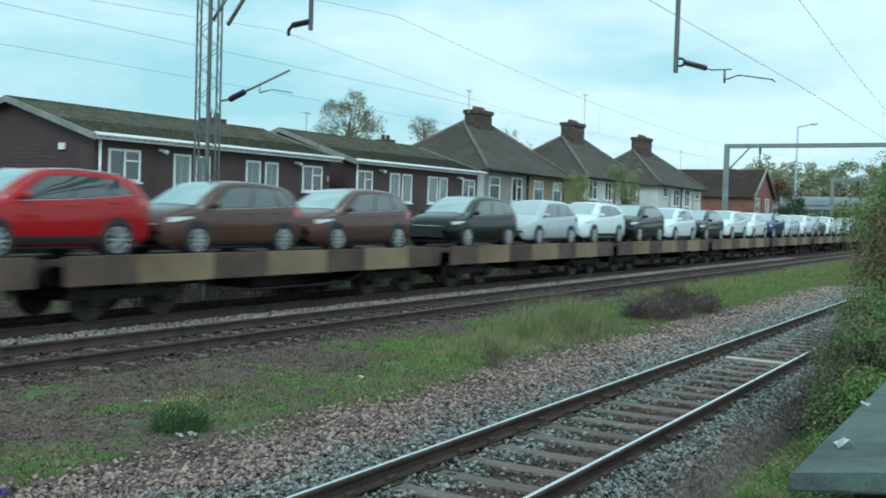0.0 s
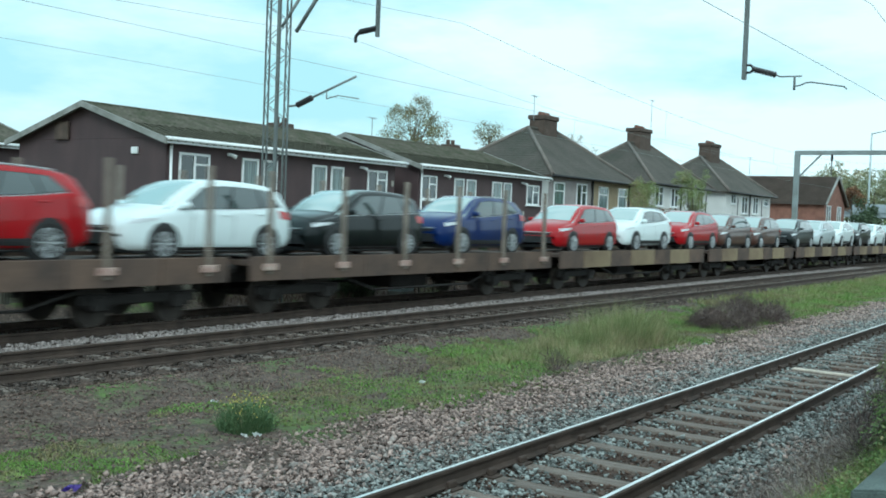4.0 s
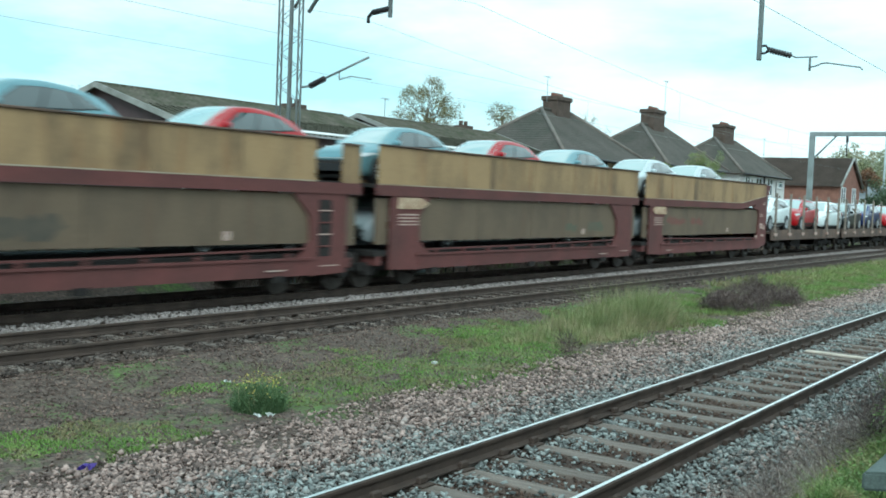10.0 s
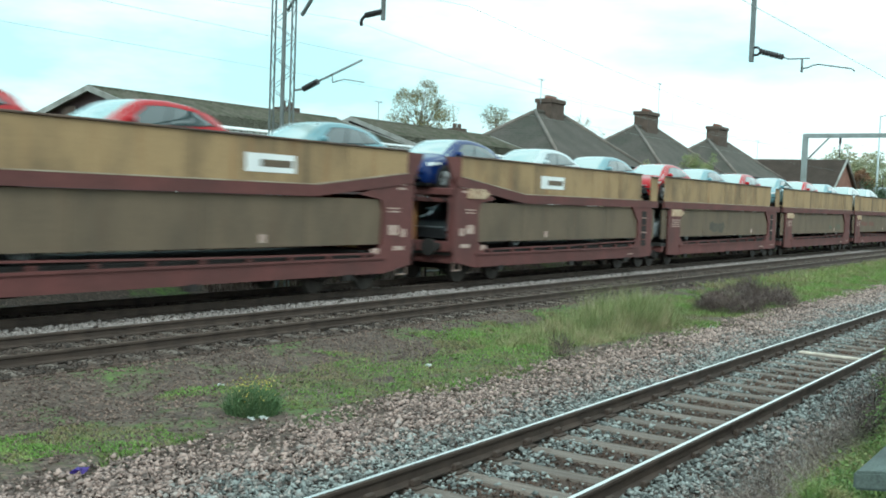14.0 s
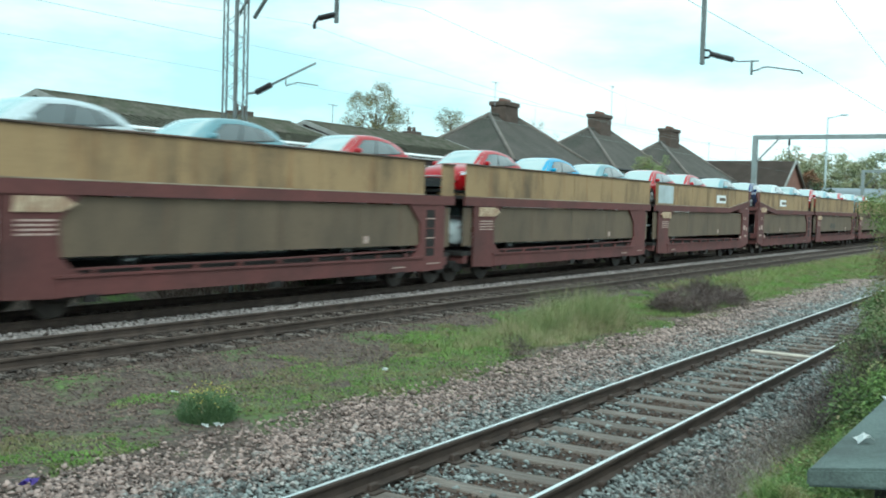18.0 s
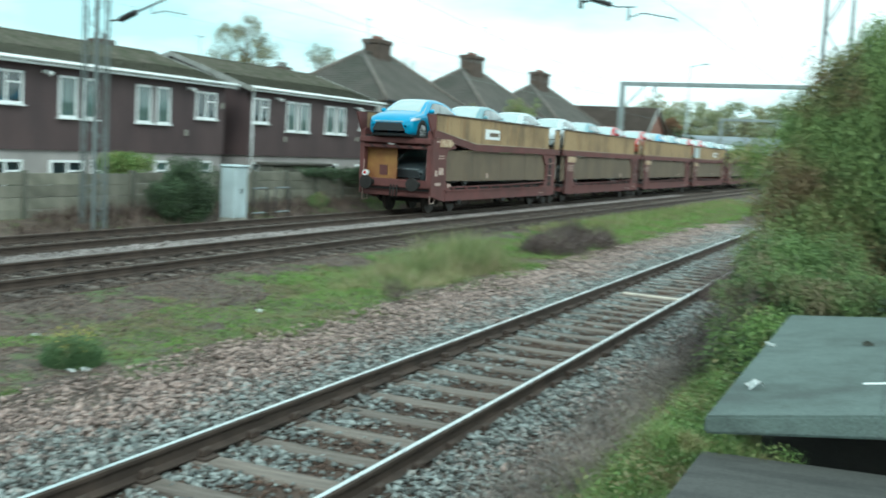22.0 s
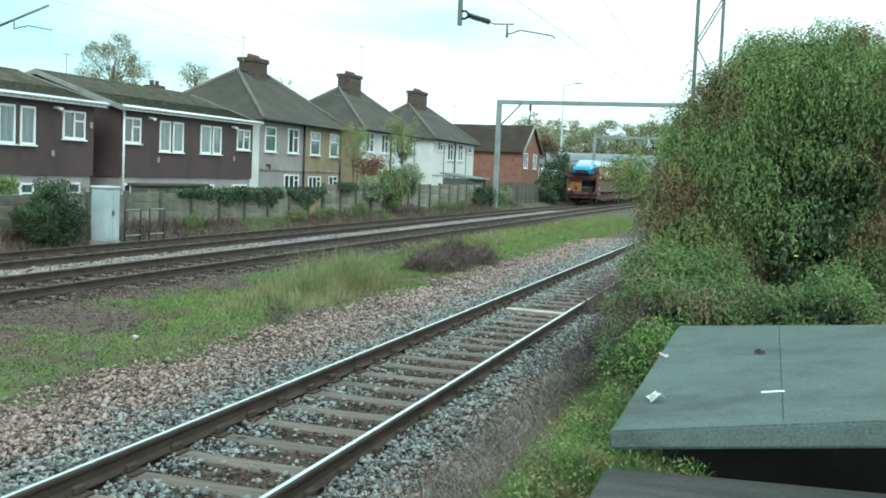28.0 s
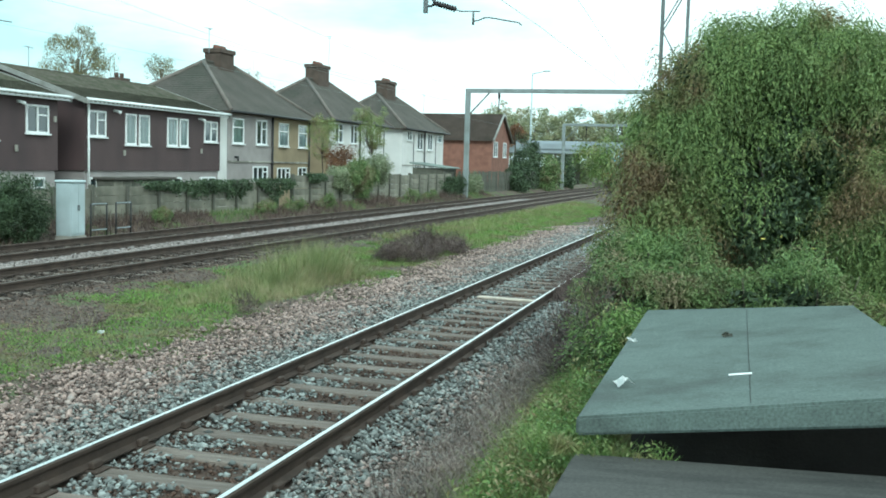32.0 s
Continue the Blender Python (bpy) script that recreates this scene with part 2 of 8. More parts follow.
def streaked(name, base, grime, rust, amount):
    """Old sheet metal: clouds of grime, runs of rust drawn down it, different on each sheet."""
    m = bpy.data.materials.new(name)
    m.use_nodes = True
    nt = m.node_tree
    bs = nt.nodes["Principled BSDF"]
    N, Lk = nt.nodes.new, nt.links.new
    tc, info, add = N("ShaderNodeTexCoord"), N("ShaderNodeObjectInfo"), N("ShaderNodeVectorMath")
    add.operation = "MULTIPLY_ADD"
    add.inputs[1].default_value = (1, 1, 1)
    far = N("ShaderNodeCombineXYZ")
    mu = N("ShaderNodeMath")
    mu.operation, mu.inputs[1].default_value = "MULTIPLY", 40.0
    Lk(info.outputs["Random"], mu.inputs[0])
    Lk(mu.outputs[0], far.inputs[1])
    Lk(tc.outputs["Object"], add.inputs[0])
    Lk(far.outputs[0], add.inputs[2])

    def field(scale, stretch, lo, hi, top):
        mp, n, k = N("ShaderNodeMapping"), N("ShaderNodeTexNoise"), N("ShaderNodeMapRange")
        mp.inputs["Scale"].default_value = stretch
        n.inputs["Scale"].default_value, n.inputs["Detail"].default_value, n.inputs["Roughness"].default_value = scale, 6, 0.62
        Lk(add.outputs[0], mp.inputs["Vector"])
        Lk(mp.outputs[0], n.inputs["Vector"])
        k.inputs[1].default_value, k.inputs[2].default_value, k.inputs[4].default_value = lo, hi, top
        Lk(n.outputs[0], k.inputs[0])
        return k.outputs[0]

    def mixed(a, b, f):
        x = N("ShaderNodeMix")
        x.data_type = "RGBA"
        for k, v in ((6, a), (7, b)):
            if isinstance(v, tuple):
                x.inputs[k].default_value = (*v, 1)
            else:
                Lk(v, x.inputs[k])
        Lk(f, x.inputs[0])
        return x.outputs[2]

    col = mixed(base, grime, field(0.9, (1, 1, 0.55), 0.42, 0.68, amount))
    col = mixed(col, rust, field(2.4, (1, 1.6, 0.16), 0.56, 0.74, amount * 0.8))
    val = field(26.0, (1, 1, 0.5), 0.2, 0.8, 0.36)
    hs, up = N("ShaderNodeHueSaturation"), N("ShaderNodeMath")
    up.operation, up.inputs[1].default_value = "ADD", 0.82
    Lk(val, up.inputs[0])
    Lk(col, hs.inputs["Color"])
    Lk(up.outputs[0], hs.inputs["Value"])
    Lk(hs.outputs[0], bs.inputs["Base Color"])
    bs.inputs["Roughness"].default_value = 0.72
    bp = N("ShaderNodeBump")
    bp.inputs["Strength"].default_value, bp.inputs["Distance"].default_value = 0.15, 0.02
    Lk(field(1.6, (1, 1, 1), 0.2, 0.8, 1.0), bp.inputs["Height"])
    Lk(bp.outputs[0], bs.inputs["Normal"])
    return m


M = {}
M["rail_side"] = material("rust_rail", (0.08, 0.056, 0.044), 0.8, 0.2, 0.3, 3)
M["rail_top"] = material("polished_rail", (0.84, 0.84, 0.83), 0.34, 1.0, 0.06, 2, bump=0.02)
M["rail_dull"] = material("dull_rail_head", (0.16, 0.115, 0.088), 0.45, 0.6, 0.2, 2, bump=0.05)
M["sleeper"] = material("timber_sleeper", (0.215, 0.178, 0.152), 0.9, 0, 0.4, 4, (0.11, 0.088, 0.074), 0.6, 40, 0.22, stretch=(0.6, 5, 2))
M["bed"] = material("ballast_bed", (0.1, 0.066, 0.05), 0.95, 0, 0.5, 2.2, (0.045, 0.031, 0.025), 1.0, 22)
M["brown_clad"] = material("brown_cladding", (0.088, 0.056, 0.056), 0.7, 0, 0.22, 1.1, (0.06, 0.038, 0.04), bump=0.15, stretch=(1, 1, 0.4))
M["dirty_white"] = material("weathered_white_board", (0.34, 0.34, 0.32), 0.7, 0, 0.2, 2.0, (0.2, 0.2, 0.18))
M["roof_tile"] = material("mossy_roof_tile", (0.118, 0.106, 0.086), 0.95, 0, 0.6, 1.9, (0.056, 0.064, 0.038), 0.6, 7, 0.12)
M["roof_dark"] = material("dark_weathered_tile", (0.09, 0.078, 0.068), 0.95, 0, 0.4, 0.7, (0.056, 0.055, 0.044), 0.6, 6, 0.1)
M["roof_brown"] = material("brown_plain_tile", (0.125, 0.092, 0.075), 0.95, 0, 0.35, 0.7, (0.08, 0.062, 0.05), 0.5, 6, 0.1)
M["white_paint"] = material("white_paint", (0.84, 0.86, 0.86), 0.5, 0, 0.06, 2, bump=0.03)
M["pebble"] = material("grey_pebbledash", (0.36, 0.33, 0.32), 0.95, 0, 0.12, 1.5, bump=0.4, fine=45)
M["render_tan"] = material("ochre_render", (0.36, 0.29, 0.19), 0.95, 0, 0.12, 1.5, bump=0.3, fine=45)
M["render_white"] = material("white_render", (0.72, 0.71, 0.69), 0.9, 0, 0.08, 1.0, bump=0.2)
M["concrete"] = material("weathered_concrete", (0.4, 0.385, 0.34), 0.95, 0, 0.25, 1.5, (0.16, 0.155, 0.135), 0.3, 30, 0.15)
M["brick_red"] = material("red_brick", (0.28, 0.135, 0.1), 0.9, 0, 0.2, 2, bump=0.2)
M["brick_dark"] = material("dark_stock_brick", (0.11, 0.08, 0.064), 0.95, 0, 0.25, 3, bump=0.3)
M["steel_grey"] = material("galvanised_steel", (0.34, 0.38, 0.4), 0.55, 0.6, 0.15, 2, bump=0.05)
M["dark_iron"] = material("dark_iron", (0.04, 0.04, 0.042), 0.7, 0.3, 0.2, 4)
M["wagon_red"] = material("faded_oxide_red", (0.135, 0.043, 0.039), 0.75, 0, 0.3, 0.8, (0.085, 0.032, 0.029), 0.1, 9, 0.08)
M["wagon_tan"] = streaked("stained_tan_sheet", (0.35, 0.235, 0.118), (0.125, 0.085, 0.048), (0.24, 0.105, 0.035), 0.95)
M["wagon_olive"] = streaked("dirty_olive_sheet", (0.145, 0.105, 0.068), (0.082, 0.062, 0.043), (0.13, 0.075, 0.045), 0.75)
M["wagon_brown"] = material("brown_flat_side", (0.135, 0.088, 0.064), 0.8, 0, 0.35, 1.3, (0.065, 0.046, 0.038), 0.15, 14, 0.15)
M["underframe"] = material("sooty_underframe", (0.03, 0.026, 0.024), 0.85, 0.2, 0.3, 3)
M["tyre"] = material("black_rubber", (0.02, 0.02, 0.02), 0.85, 0, 0.2, 8)
M["alloy"] = material("silver_alloy", (0.6, 0.62, 0.64), 0.35, 0.8, 0.05, 4, bump=0.02)
M["wheel_alloy"] = material("grey_wheel_alloy", (0.42, 0.44, 0.45), 0.4, 0.6, 0.05, 4, bump=0.02)
M["black_trim"] = material("black_plastic_trim", (0.022, 0.023, 0.025), 0.5, 0, 0.1, 4, bump=0.05)
M["car_glass"] = glass_mat("tinted_glass", (0.03, 0.05, 0.052), 0.04, 0.8)
# pale base colour paints in part of the sky's reflection on the windscreen
M["sky_pale_windscreen"] = glass_mat("sky_pale_windscreen", (0.3, 0.4, 0.39), 0.04, 1.0)
for key, ior in (("car_glass", 1.6), ("sky_pale_windscreen", 2.6)):
    shader = M[key].node_tree.nodes["Principled BSDF"]
    shader.inputs["Coat IOR"].default_value, shader.inputs["Coat Weight"].default_value = ior, 1.0
M["pane"] = glass_mat("window_glass", (0.02, 0.032, 0.036), 0.06)
M["curtain_pane"] = glass_mat("curtained_glass", (0.09, 0.15, 0.14), 0.08)


def fold_curtain(m):
    """Folds of a net curtain behind the glass."""
    nt = m.node_tree
    tc, mp, ns, k, mx = (nt.nodes.new(n) for n in ("ShaderNodeTexCoord", "ShaderNodeMapping", "ShaderNodeTexNoise", "ShaderNodeMapRange", "ShaderNodeMix"))
    mp.inputs["Scale"].default_value = (1, 9, 0.4)
    ns.inputs["Scale"].default_value = 1.6
    k.inputs[1].default_value, k.inputs[2].default_value = 0.35, 0.65
    mx.data_type = "RGBA"
    mx.inputs[6].default_value, mx.inputs[7].default_value = (0.035, 0.06, 0.06, 1), (0.14, 0.21, 0.195, 1)
    nt.links.new(tc.outputs["Object"], mp.inputs[0])
    nt.links.new(mp.outputs[0], ns.inputs["Vector"])
    nt.links.new(ns.outputs[0], k.inputs[0])
    nt.links.new(k.outputs[0], mx.inputs[0])
    nt.links.new(mx.outputs[2], nt.nodes["Principled BSDF"].inputs["Base Color"])


fold_curtain(M["curtain_pane"])
M["head_lamp"] = glass_mat("clear_lamp", (0.6, 0.64, 0.66), 0.08)
M["tail_lamp"] = glass_mat("red_lamp", (0.45, 0.01, 0.012), 0.1)
PAINT = {}
for key, col, met in (("red", (0.36, 0.006, 0.012), 0.0), ("white", (0.8, 0.89, 0.9), 0.0), ("silver", (0.52, 0.59, 0.61), 0.4), ("bronze", (0.095, 0.048, 0.037), 0.4),
                      ("black", (0.003, 0.006, 0.007), 0.0), ("blue", (0.005, 0.022, 0.12), 0.3), ("sky_blue", (0.03, 0.3, 0.52), 0.4), ("grey", (0.12, 0.14, 0.15), 0.5), ("aqua", (0.16, 0.3, 0.34), 0.5)):
    PAINT[key] = material(key + "_car_paint", col, 0.3, met * 0.5, 0.04, 1.0, bump=0.0, spec=0.1, coat=0.7)


# ---- ground ----
def smooth(a, b, v):
    t = min(max((v - a) / (b - a), 0), 1)
    return t * t * (3 - 2 * t)


def ground_z(x, y):
    """Height of the ground: track beds, the green strip between them, the bank under the fence and the rise by the platform."""
    z = -0.32
    z -= 0.12 * smooth(-2.9, -2.2, x) * (1 - smooth(1.6, 1.9, x))
    z += 0.12 * smooth(-6.0, -7.0, x) * (1 - smooth(-7.3, -7.6, x)) if x < -5 else 0
    z -= 0.1 * smooth(-7.4, -7.8, x) * (1 - smooth(-13.3, -14.0, x)) if x < -7 else 0
    z += 0.42 * smooth(-13.7, -14.9, x) if x < -13 else 0
    z -= 0.75 * smooth(-15.6, -19.0, x) if x < -15 else 0
    z += 0.5 * smooth(1.85, 2.85, x)
    if -6.8 < x < -2.6 or 1.9 < x < 6:
        z += 0.05 * noise.noise(Vector((x * 0.9, y * 0.9, 3.1))) + 0.02 * noise.noise(Vector((x * 4, y * 4, 1.7)))
    return z


def ground_material():
    m = bpy.data.materials.new("earth_gravel_and_moss")
    m.use_nodes = True
    nt = m.node_tree
    bs = nt.nodes["Principled BSDF"]
    N, Lk = nt.nodes.new, nt.links.new
    tc = N("ShaderNodeTexCoord")

    def noi(scale, detail=5, rough=0.6):
        n = N("ShaderNodeTexNoise")
        n.inputs["Scale"].default_value, n.inputs["Detail"].default_value, n.inputs["Roughness"].default_value = scale, detail, rough
        Lk(tc.outputs["Object"], n.inputs["Vector"])
        return n.outputs[0]

    def ramp(src, a, ca, b, cb):
        r = N("ShaderNodeValToRGB")
        r.color_ramp.elements[0].position, r.color_ramp.elements[1].position = a, b
        r.color_ramp.elements[0].color, r.color_ramp.elements[1].color = (*ca, 1), (*cb, 1)
        Lk(src, r.inputs[0])
        return r.outputs[0]

    soil = ramp(noi(3.0), 0.3, (0.05, 0.037, 0.029), 0.7, (0.13, 0.094, 0.074))
    vor = N("ShaderNodeTexVoronoi")
    vor.inputs["Scale"].default_value = 22
    Lk(tc.outputs["Object"], vor.inputs["Vector"])
    peb = ramp(vor.outputs["Color"], 0.2, (0.056, 0.043, 0.035), 0.85, (0.19, 0.138, 0.112))
    mix1 = N("ShaderNodeMix")
    mix1.data_type = "RGBA"
    Lk(ramp(noi(7.0), 0.42, (0, 0, 0), 0.58, (1, 1, 1)), mix1.inputs[0])
    Lk(soil, mix1.inputs[6])
    Lk(peb, mix1.inputs[7])
    moss = ramp(noi(9.0), 0.3, (0.06, 0.085, 0.028), 0.75, (0.15, 0.25, 0.055))
    mix2 = N("ShaderNodeMix")
    mix2.data_type = "RGBA"
    Lk(ramp(noi(0.55, 6, 0.7), 0.5, (0, 0, 0), 0.62, (1, 1, 1)), mix2.inputs[0])
    Lk(mix1.outputs[2], mix2.inputs[6])
    Lk(moss, mix2.inputs[7])
    Lk(mix2.outputs[2], bs.inputs["Base Color"])
    bs.inputs["Roughness"].default_value = 0.95
    b = N("ShaderNodeBump")
    b.inputs["Strength"].default_value, b.inputs["Distance"].default_value = 0.9, 0.03
    Lk(vor.outputs["Distance"], b.inputs["Height"])
    Lk(b.outputs[0], bs.inputs["Normal"])
    return m


def build_ground():
    xs = [-900, -300, -120, -60, -40, -30, -24, -20, -18, -16.5, -15.6, -15, -14.4, -13.8, -13.2, -12, -10, -8, -7.7, -7.4, -7.2, -6.9, -6.5]
    xs += [-6.2 + 0.3 * i for i in range(13)] + [-2.3, -1.9, -1, 0, 1, 1.9, 2.2, 2.5, 2.8, 3.1, 3.4, 4, 5, 7, 12, 30, 80, 300, 900]
    ys = [-600, -200, -60, -20, -8, -2] + [1 + 0.5 * i for i in range(110)] + [58, 64, 72, 82, 95, 110, 130, 160, 200, 260, 400, 800, 1500]
    vs = [(x, y, ground_z(x, y)) for y in ys for x in xs]
    n = len(xs)
    fs = [(j * n + i, j * n + i + 1, (j + 1) * n + i + 1, (j + 1) * n + i) for j in range(len(ys) - 1) for i in range(n - 1)]
    tagged(mesh_from("ground", vs, fs, ground_material(), True), "brown stony earth with patches of green moss and weeds", "ground", kind="structure")


build_ground()
rng = np.random.default_rng(7)
OCT = np.array([[1, 0, 0], [-1, 0, 0], [0, 1, 0], [0, -1, 0], [0, 0, 1], [0, 0, -1]], float)
OCT_F = np.array([[0, 2, 4], [2, 1, 4], [1, 3, 4], [3, 0, 4], [2, 0, 5], [1, 2, 5], [3, 1, 5], [0, 3, 5]])


def stones(name, pts, sizes, mat, label):
    """Crushed angular stones: jittered, turned eight-sided chips, one mesh."""
    n = len(pts)
    v = (OCT[None] * rng.uniform(0.5, 1.0, (n, 6, 1)) + rng.uniform(-0.34, 0.34, (n, 6, 3))) * rng.uniform(0.55, 1.2, (n, 1, 3)) * 0.72
    a, b = rng.uniform(0, 6.28, n), rng.uniform(-1.5, 1.5, n)
    ca, sa, cb, sb = np.cos(a), np.sin(a), np.cos(b), np.sin(b)
    x, y, z = v[..., 0], v[..., 1], v[..., 2]
    y, z = y * cb[:, None] - z * sb[:, None], y * sb[:, None] + z * cb[:, None]
    x, y = x * ca[:, None] - y * sa[:, None], x * sa[:, None] + y * ca[:, None]
    v = np.stack([x, y, z * 0.7], -1) * sizes[:, None, None] + pts[:, None]
    f = (OCT_F[None] + 6 * np.arange(n)[:, None, None]).reshape(-1, 3)
    me = bpy.data.meshes.new(name)
    me.vertices.add(n * 6)
    me.vertices.foreach_set("co", v.reshape(-1))
    me.loops.add(len(f) * 3)
    me.loops.foreach_set("vertex_index", f.reshape(-1))
    me.polygons.add(len(f))
    me.polygons.foreach_set("loop_start", np.arange(len(f)) * 3)
    me.polygons.foreach_set("loop_total", np.full(len(f), 3))
    me.update(calc_edges=True)
    me.materials.append(mat)
    return tagged(new(name, me), label, "ballast", kind="stuff")


def stone_material():
    """Newer blue-grey stone along the rails, older pinkish stone on the shoulders."""
    m = bpy.data.materials.new("mixed_ballast_stone")
    m.use_nodes = True
    nt = m.node_tree
    bs = nt.nodes["Principled BSDF"]
    N, Lk = nt.nodes.new, nt.links.new
    tc, geo = N("ShaderNodeTexCoord"), N("ShaderNodeNewGeometry")
    sep = N("ShaderNodeSeparateXYZ")
    Lk(tc.outputs["Object"], sep.inputs[0])
    off = N("ShaderNodeMath")
    off.operation = "ABSOLUTE"
    Lk(sep.outputs[0], off.inputs[0])
    ns = N("ShaderNodeTexNoise")
    ns.inputs["Scale"].default_value, ns.inputs["Detail"].default_value = 0.8, 5
    Lk(tc.outputs["Object"], ns.inputs["Vector"])

    def calc(op, a, b, c=0.0):
        k = N("ShaderNodeMath")
        k.operation = op
        for i, v in enumerate((a, b, c)):
            if isinstance(v, float):
                k.inputs[i].default_value = v
            else:
                Lk(v, k.inputs[i])
        return k.outputs[0]

    d = calc("MULTIPLY_ADD", ns.outputs[0], 2.6, -1.3)
    d = calc("ADD", calc("ADD", d, off.outputs[0]), calc("MULTIPLY_ADD", geo.outputs["Random Per Island"], 1.2, -0.6))
    fac = N("ShaderNodeMapRange")
    fac.inputs[1].default_value, fac.inputs[2].default_value = 1.2, 2.1
    Lk(d, fac.inputs[0])
    mx = N("ShaderNodeMix")
    mx.data_type = "RGBA"
    mx.inputs[6].default_value, mx.inputs[7].default_value = (0.22, 0.238, 0.228, 1), (0.285, 0.212, 0.186, 1)
    Lk(fac.outputs[0], mx.inputs[0])
    wn = N("ShaderNodeTexWhiteNoise")
    wn.noise_dimensions = "1D"
    Lk(geo.outputs["Random Per Island"], wn.inputs["W"])
    v = N("ShaderNodeMapRange")
    v.inputs[3].default_value, v.inputs[4].default_value = 0.3, 1.72
    Lk(wn.outputs[0], v.inputs[0])
    hs = N("ShaderNodeHueSaturation")
    Lk(mx.outputs[2], hs.inputs["Color"])
    Lk(v.outputs[0], hs.inputs["Value"])
    Lk(hs.outputs[0], bs.inputs["Base Color"])
    bs.inputs["Roughness"].default_value = 0.85
    return m


def bed_profile(name, pts, y0, y1, label):
    bm = bmesh.new()
    prism(bm, pts, y0, y1)
    tagged(obj_of(name, bm, M["bed"]), label, "track bed", kind="structure")


bed_profile("track_bed", [(-2.9, -0.5), (2.05, -0.5), (1.8, -0.215), (-2.2, -0.215)], -8, 320, "grey and pink stone bed under a single track")
bed_profile("double_track_bed", [(-14.2, -0.5), (-7.2, -0.5), (-7.4, -0.21), (-13.7, -0.2)], -8, 420, "dark stained stone bed under a double track")


def scatter(n, x0, x1, y0, y1, power):
    """Points thinning out with distance along the track."""
    u = rng.random(n)
    y = y0 + (y1 - y0) * u ** power
    return rng.uniform(x0, x1, n), y


def build_ballast():
    x, y = scatter(165000, -3.6, 2.25, 5.0, 46, 1.85)
    keep = (np.abs(np.abs(x) - 0.7525) > 0.085)
    edge = -3.0 + 0.35 * np.sin(y * 1.3) + 0.3 * np.sin(y * 3.1 + 1)
    keep &= (x > edge) | (rng.random(len(x)) < 0.25)
    x, y = x[keep], y[keep]
    z = np.where(x < -2.0, -0.2 - 0.11 * np.clip((-2.0 - x) / 1.3, 0, 1), np.where(x > 1.9, -0.235, -0.19))
    z = z + np.where(np.abs(x) < 0.7, -0.002, 0.02) + rng.uniform(-0.025, 0.025, len(x))
    s = (0.024 + 0.05 * rng.random(len(x)) ** 1.5) * (1 + np.clip((y - 14) / 40, 0, 0.9))
    # timber tops stay clear between the rails, their ends lie mostly buried
    ph = np.abs(((y - 4.2) / 0.64 + 0.5) % 1 - 0.5)
    chance = np.where(np.abs(x) < 0.7, 0.06, np.where(np.abs(x) < 0.95, 0.5, 0.8))
    keep = (np.abs(x) > 1.32) | (ph > 0.155) | (rng.random(len(x)) < chance)
    # earth shows through between the timbers
    soil = np.array([noise.noise(Vector((a * 1.9, b * 2.4, 7.7))) for a, b in zip(x, y)])
    middle = np.abs(x - 0.2) + 0.35 * soil
    keep &= (np.abs(x) > 0.7) | ((middle > 0.36) & (rng.random(len(x)) < 0.92)) | (rng.random(len(x)) < 0.12)
    z = np.where((np.abs(x) > 0.84) & (np.abs(x) < 1.4), z + 0.022, z)
    stones("ballast", np.stack([x, y, z], -1)[keep], s[keep], stone_material(), "broken grey and pinkish ballast stones")
    x, y = scatter(24000, -0.66, 0.68, 5.0, 34, 1.5)
    keep = np.abs(((y - 4.2) / 0.64 + 0.5) % 1 - 0.5) > 0.15 + 0.05 * rng.random(len(x))
    x, y = x[keep], y[keep]
    stones("earth_crumbs", np.stack([x, y, rng.uniform(-0.205, -0.18, len(x))], -1), 0.014 + 0.036 * rng.random(len(x)) ** 2, M["crumb"], "dark red-brown earth crumbs between the sleepers")
    x, y = rng.uniform(-3.0, 2.0, 16000), rng.uniform(-8, 5.2, 16000)
    keep = (np.abs(np.abs(x) - 0.7525) > 0.085) & ((np.abs(x) > 1.32) | (np.abs(((y - 4.2) / 0.64 + 0.5) % 1 - 0.5) > 0.2))
    x, y = x[keep], y[keep]
    stones("ballast", np.stack([x, y, np.where(x < -2, -0.26, -0.19)], -1), rng.uniform(0.03, 0.07, len(x)), stone_material(), "broken grey and pinkish ballast stones beside the platform")
    x, y = scatter(16000, -11.05, -9.62, 8, 75, 1.6)
    stones("ballast_between_tracks", np.stack([x, y, np.full(len(x), -0.17)], -1), rng.uniform(0.05, 0.09, len(x)) * (1 + y / 60), M["stone_pale"], "pale grey ballast between two tracks")
    x, y = scatter(22000, -9.95, -7.3, 9, 60, 1.6)
    keep = np.abs(np.abs(x + 8.68) - 0.7525) > 0.08
    x, y = x[keep], y[keep]
    x = np.where(rng.random(len(x)) < 0.5, x, x - 3.32)
    stones("stained_ballast", np.stack([x, y, np.full(len(x), -0.165)], -1), rng.uniform(0.04, 0.08, len(x)), M["stone_oily"], "brown oil-stained ballast between the rails")
    x, y = scatter(22000, -7.75, -5.0, 8, 60, 1.5)
    stones("loose_gravel", np.stack([x, y, np.array([ground_z(a, b) for a, b in zip(x, y)]) + 0.01], -1), rng.uniform(0.018, 0.05, len(x)), M["stone_dirty"], "dirty brown gravel beside the track")
    x, y = scatter(9000, -6.2, -2.9, 6, 40, 1.6)
    stones("scattered_stones", np.stack([x, y, np.array([ground_z(a, b) for a, b in zip(x, y)]) + 0.006], -1), rng.uniform(0.016, 0.05, len(x)), M["stone_dirty"], "small stones strewn over bare earth")


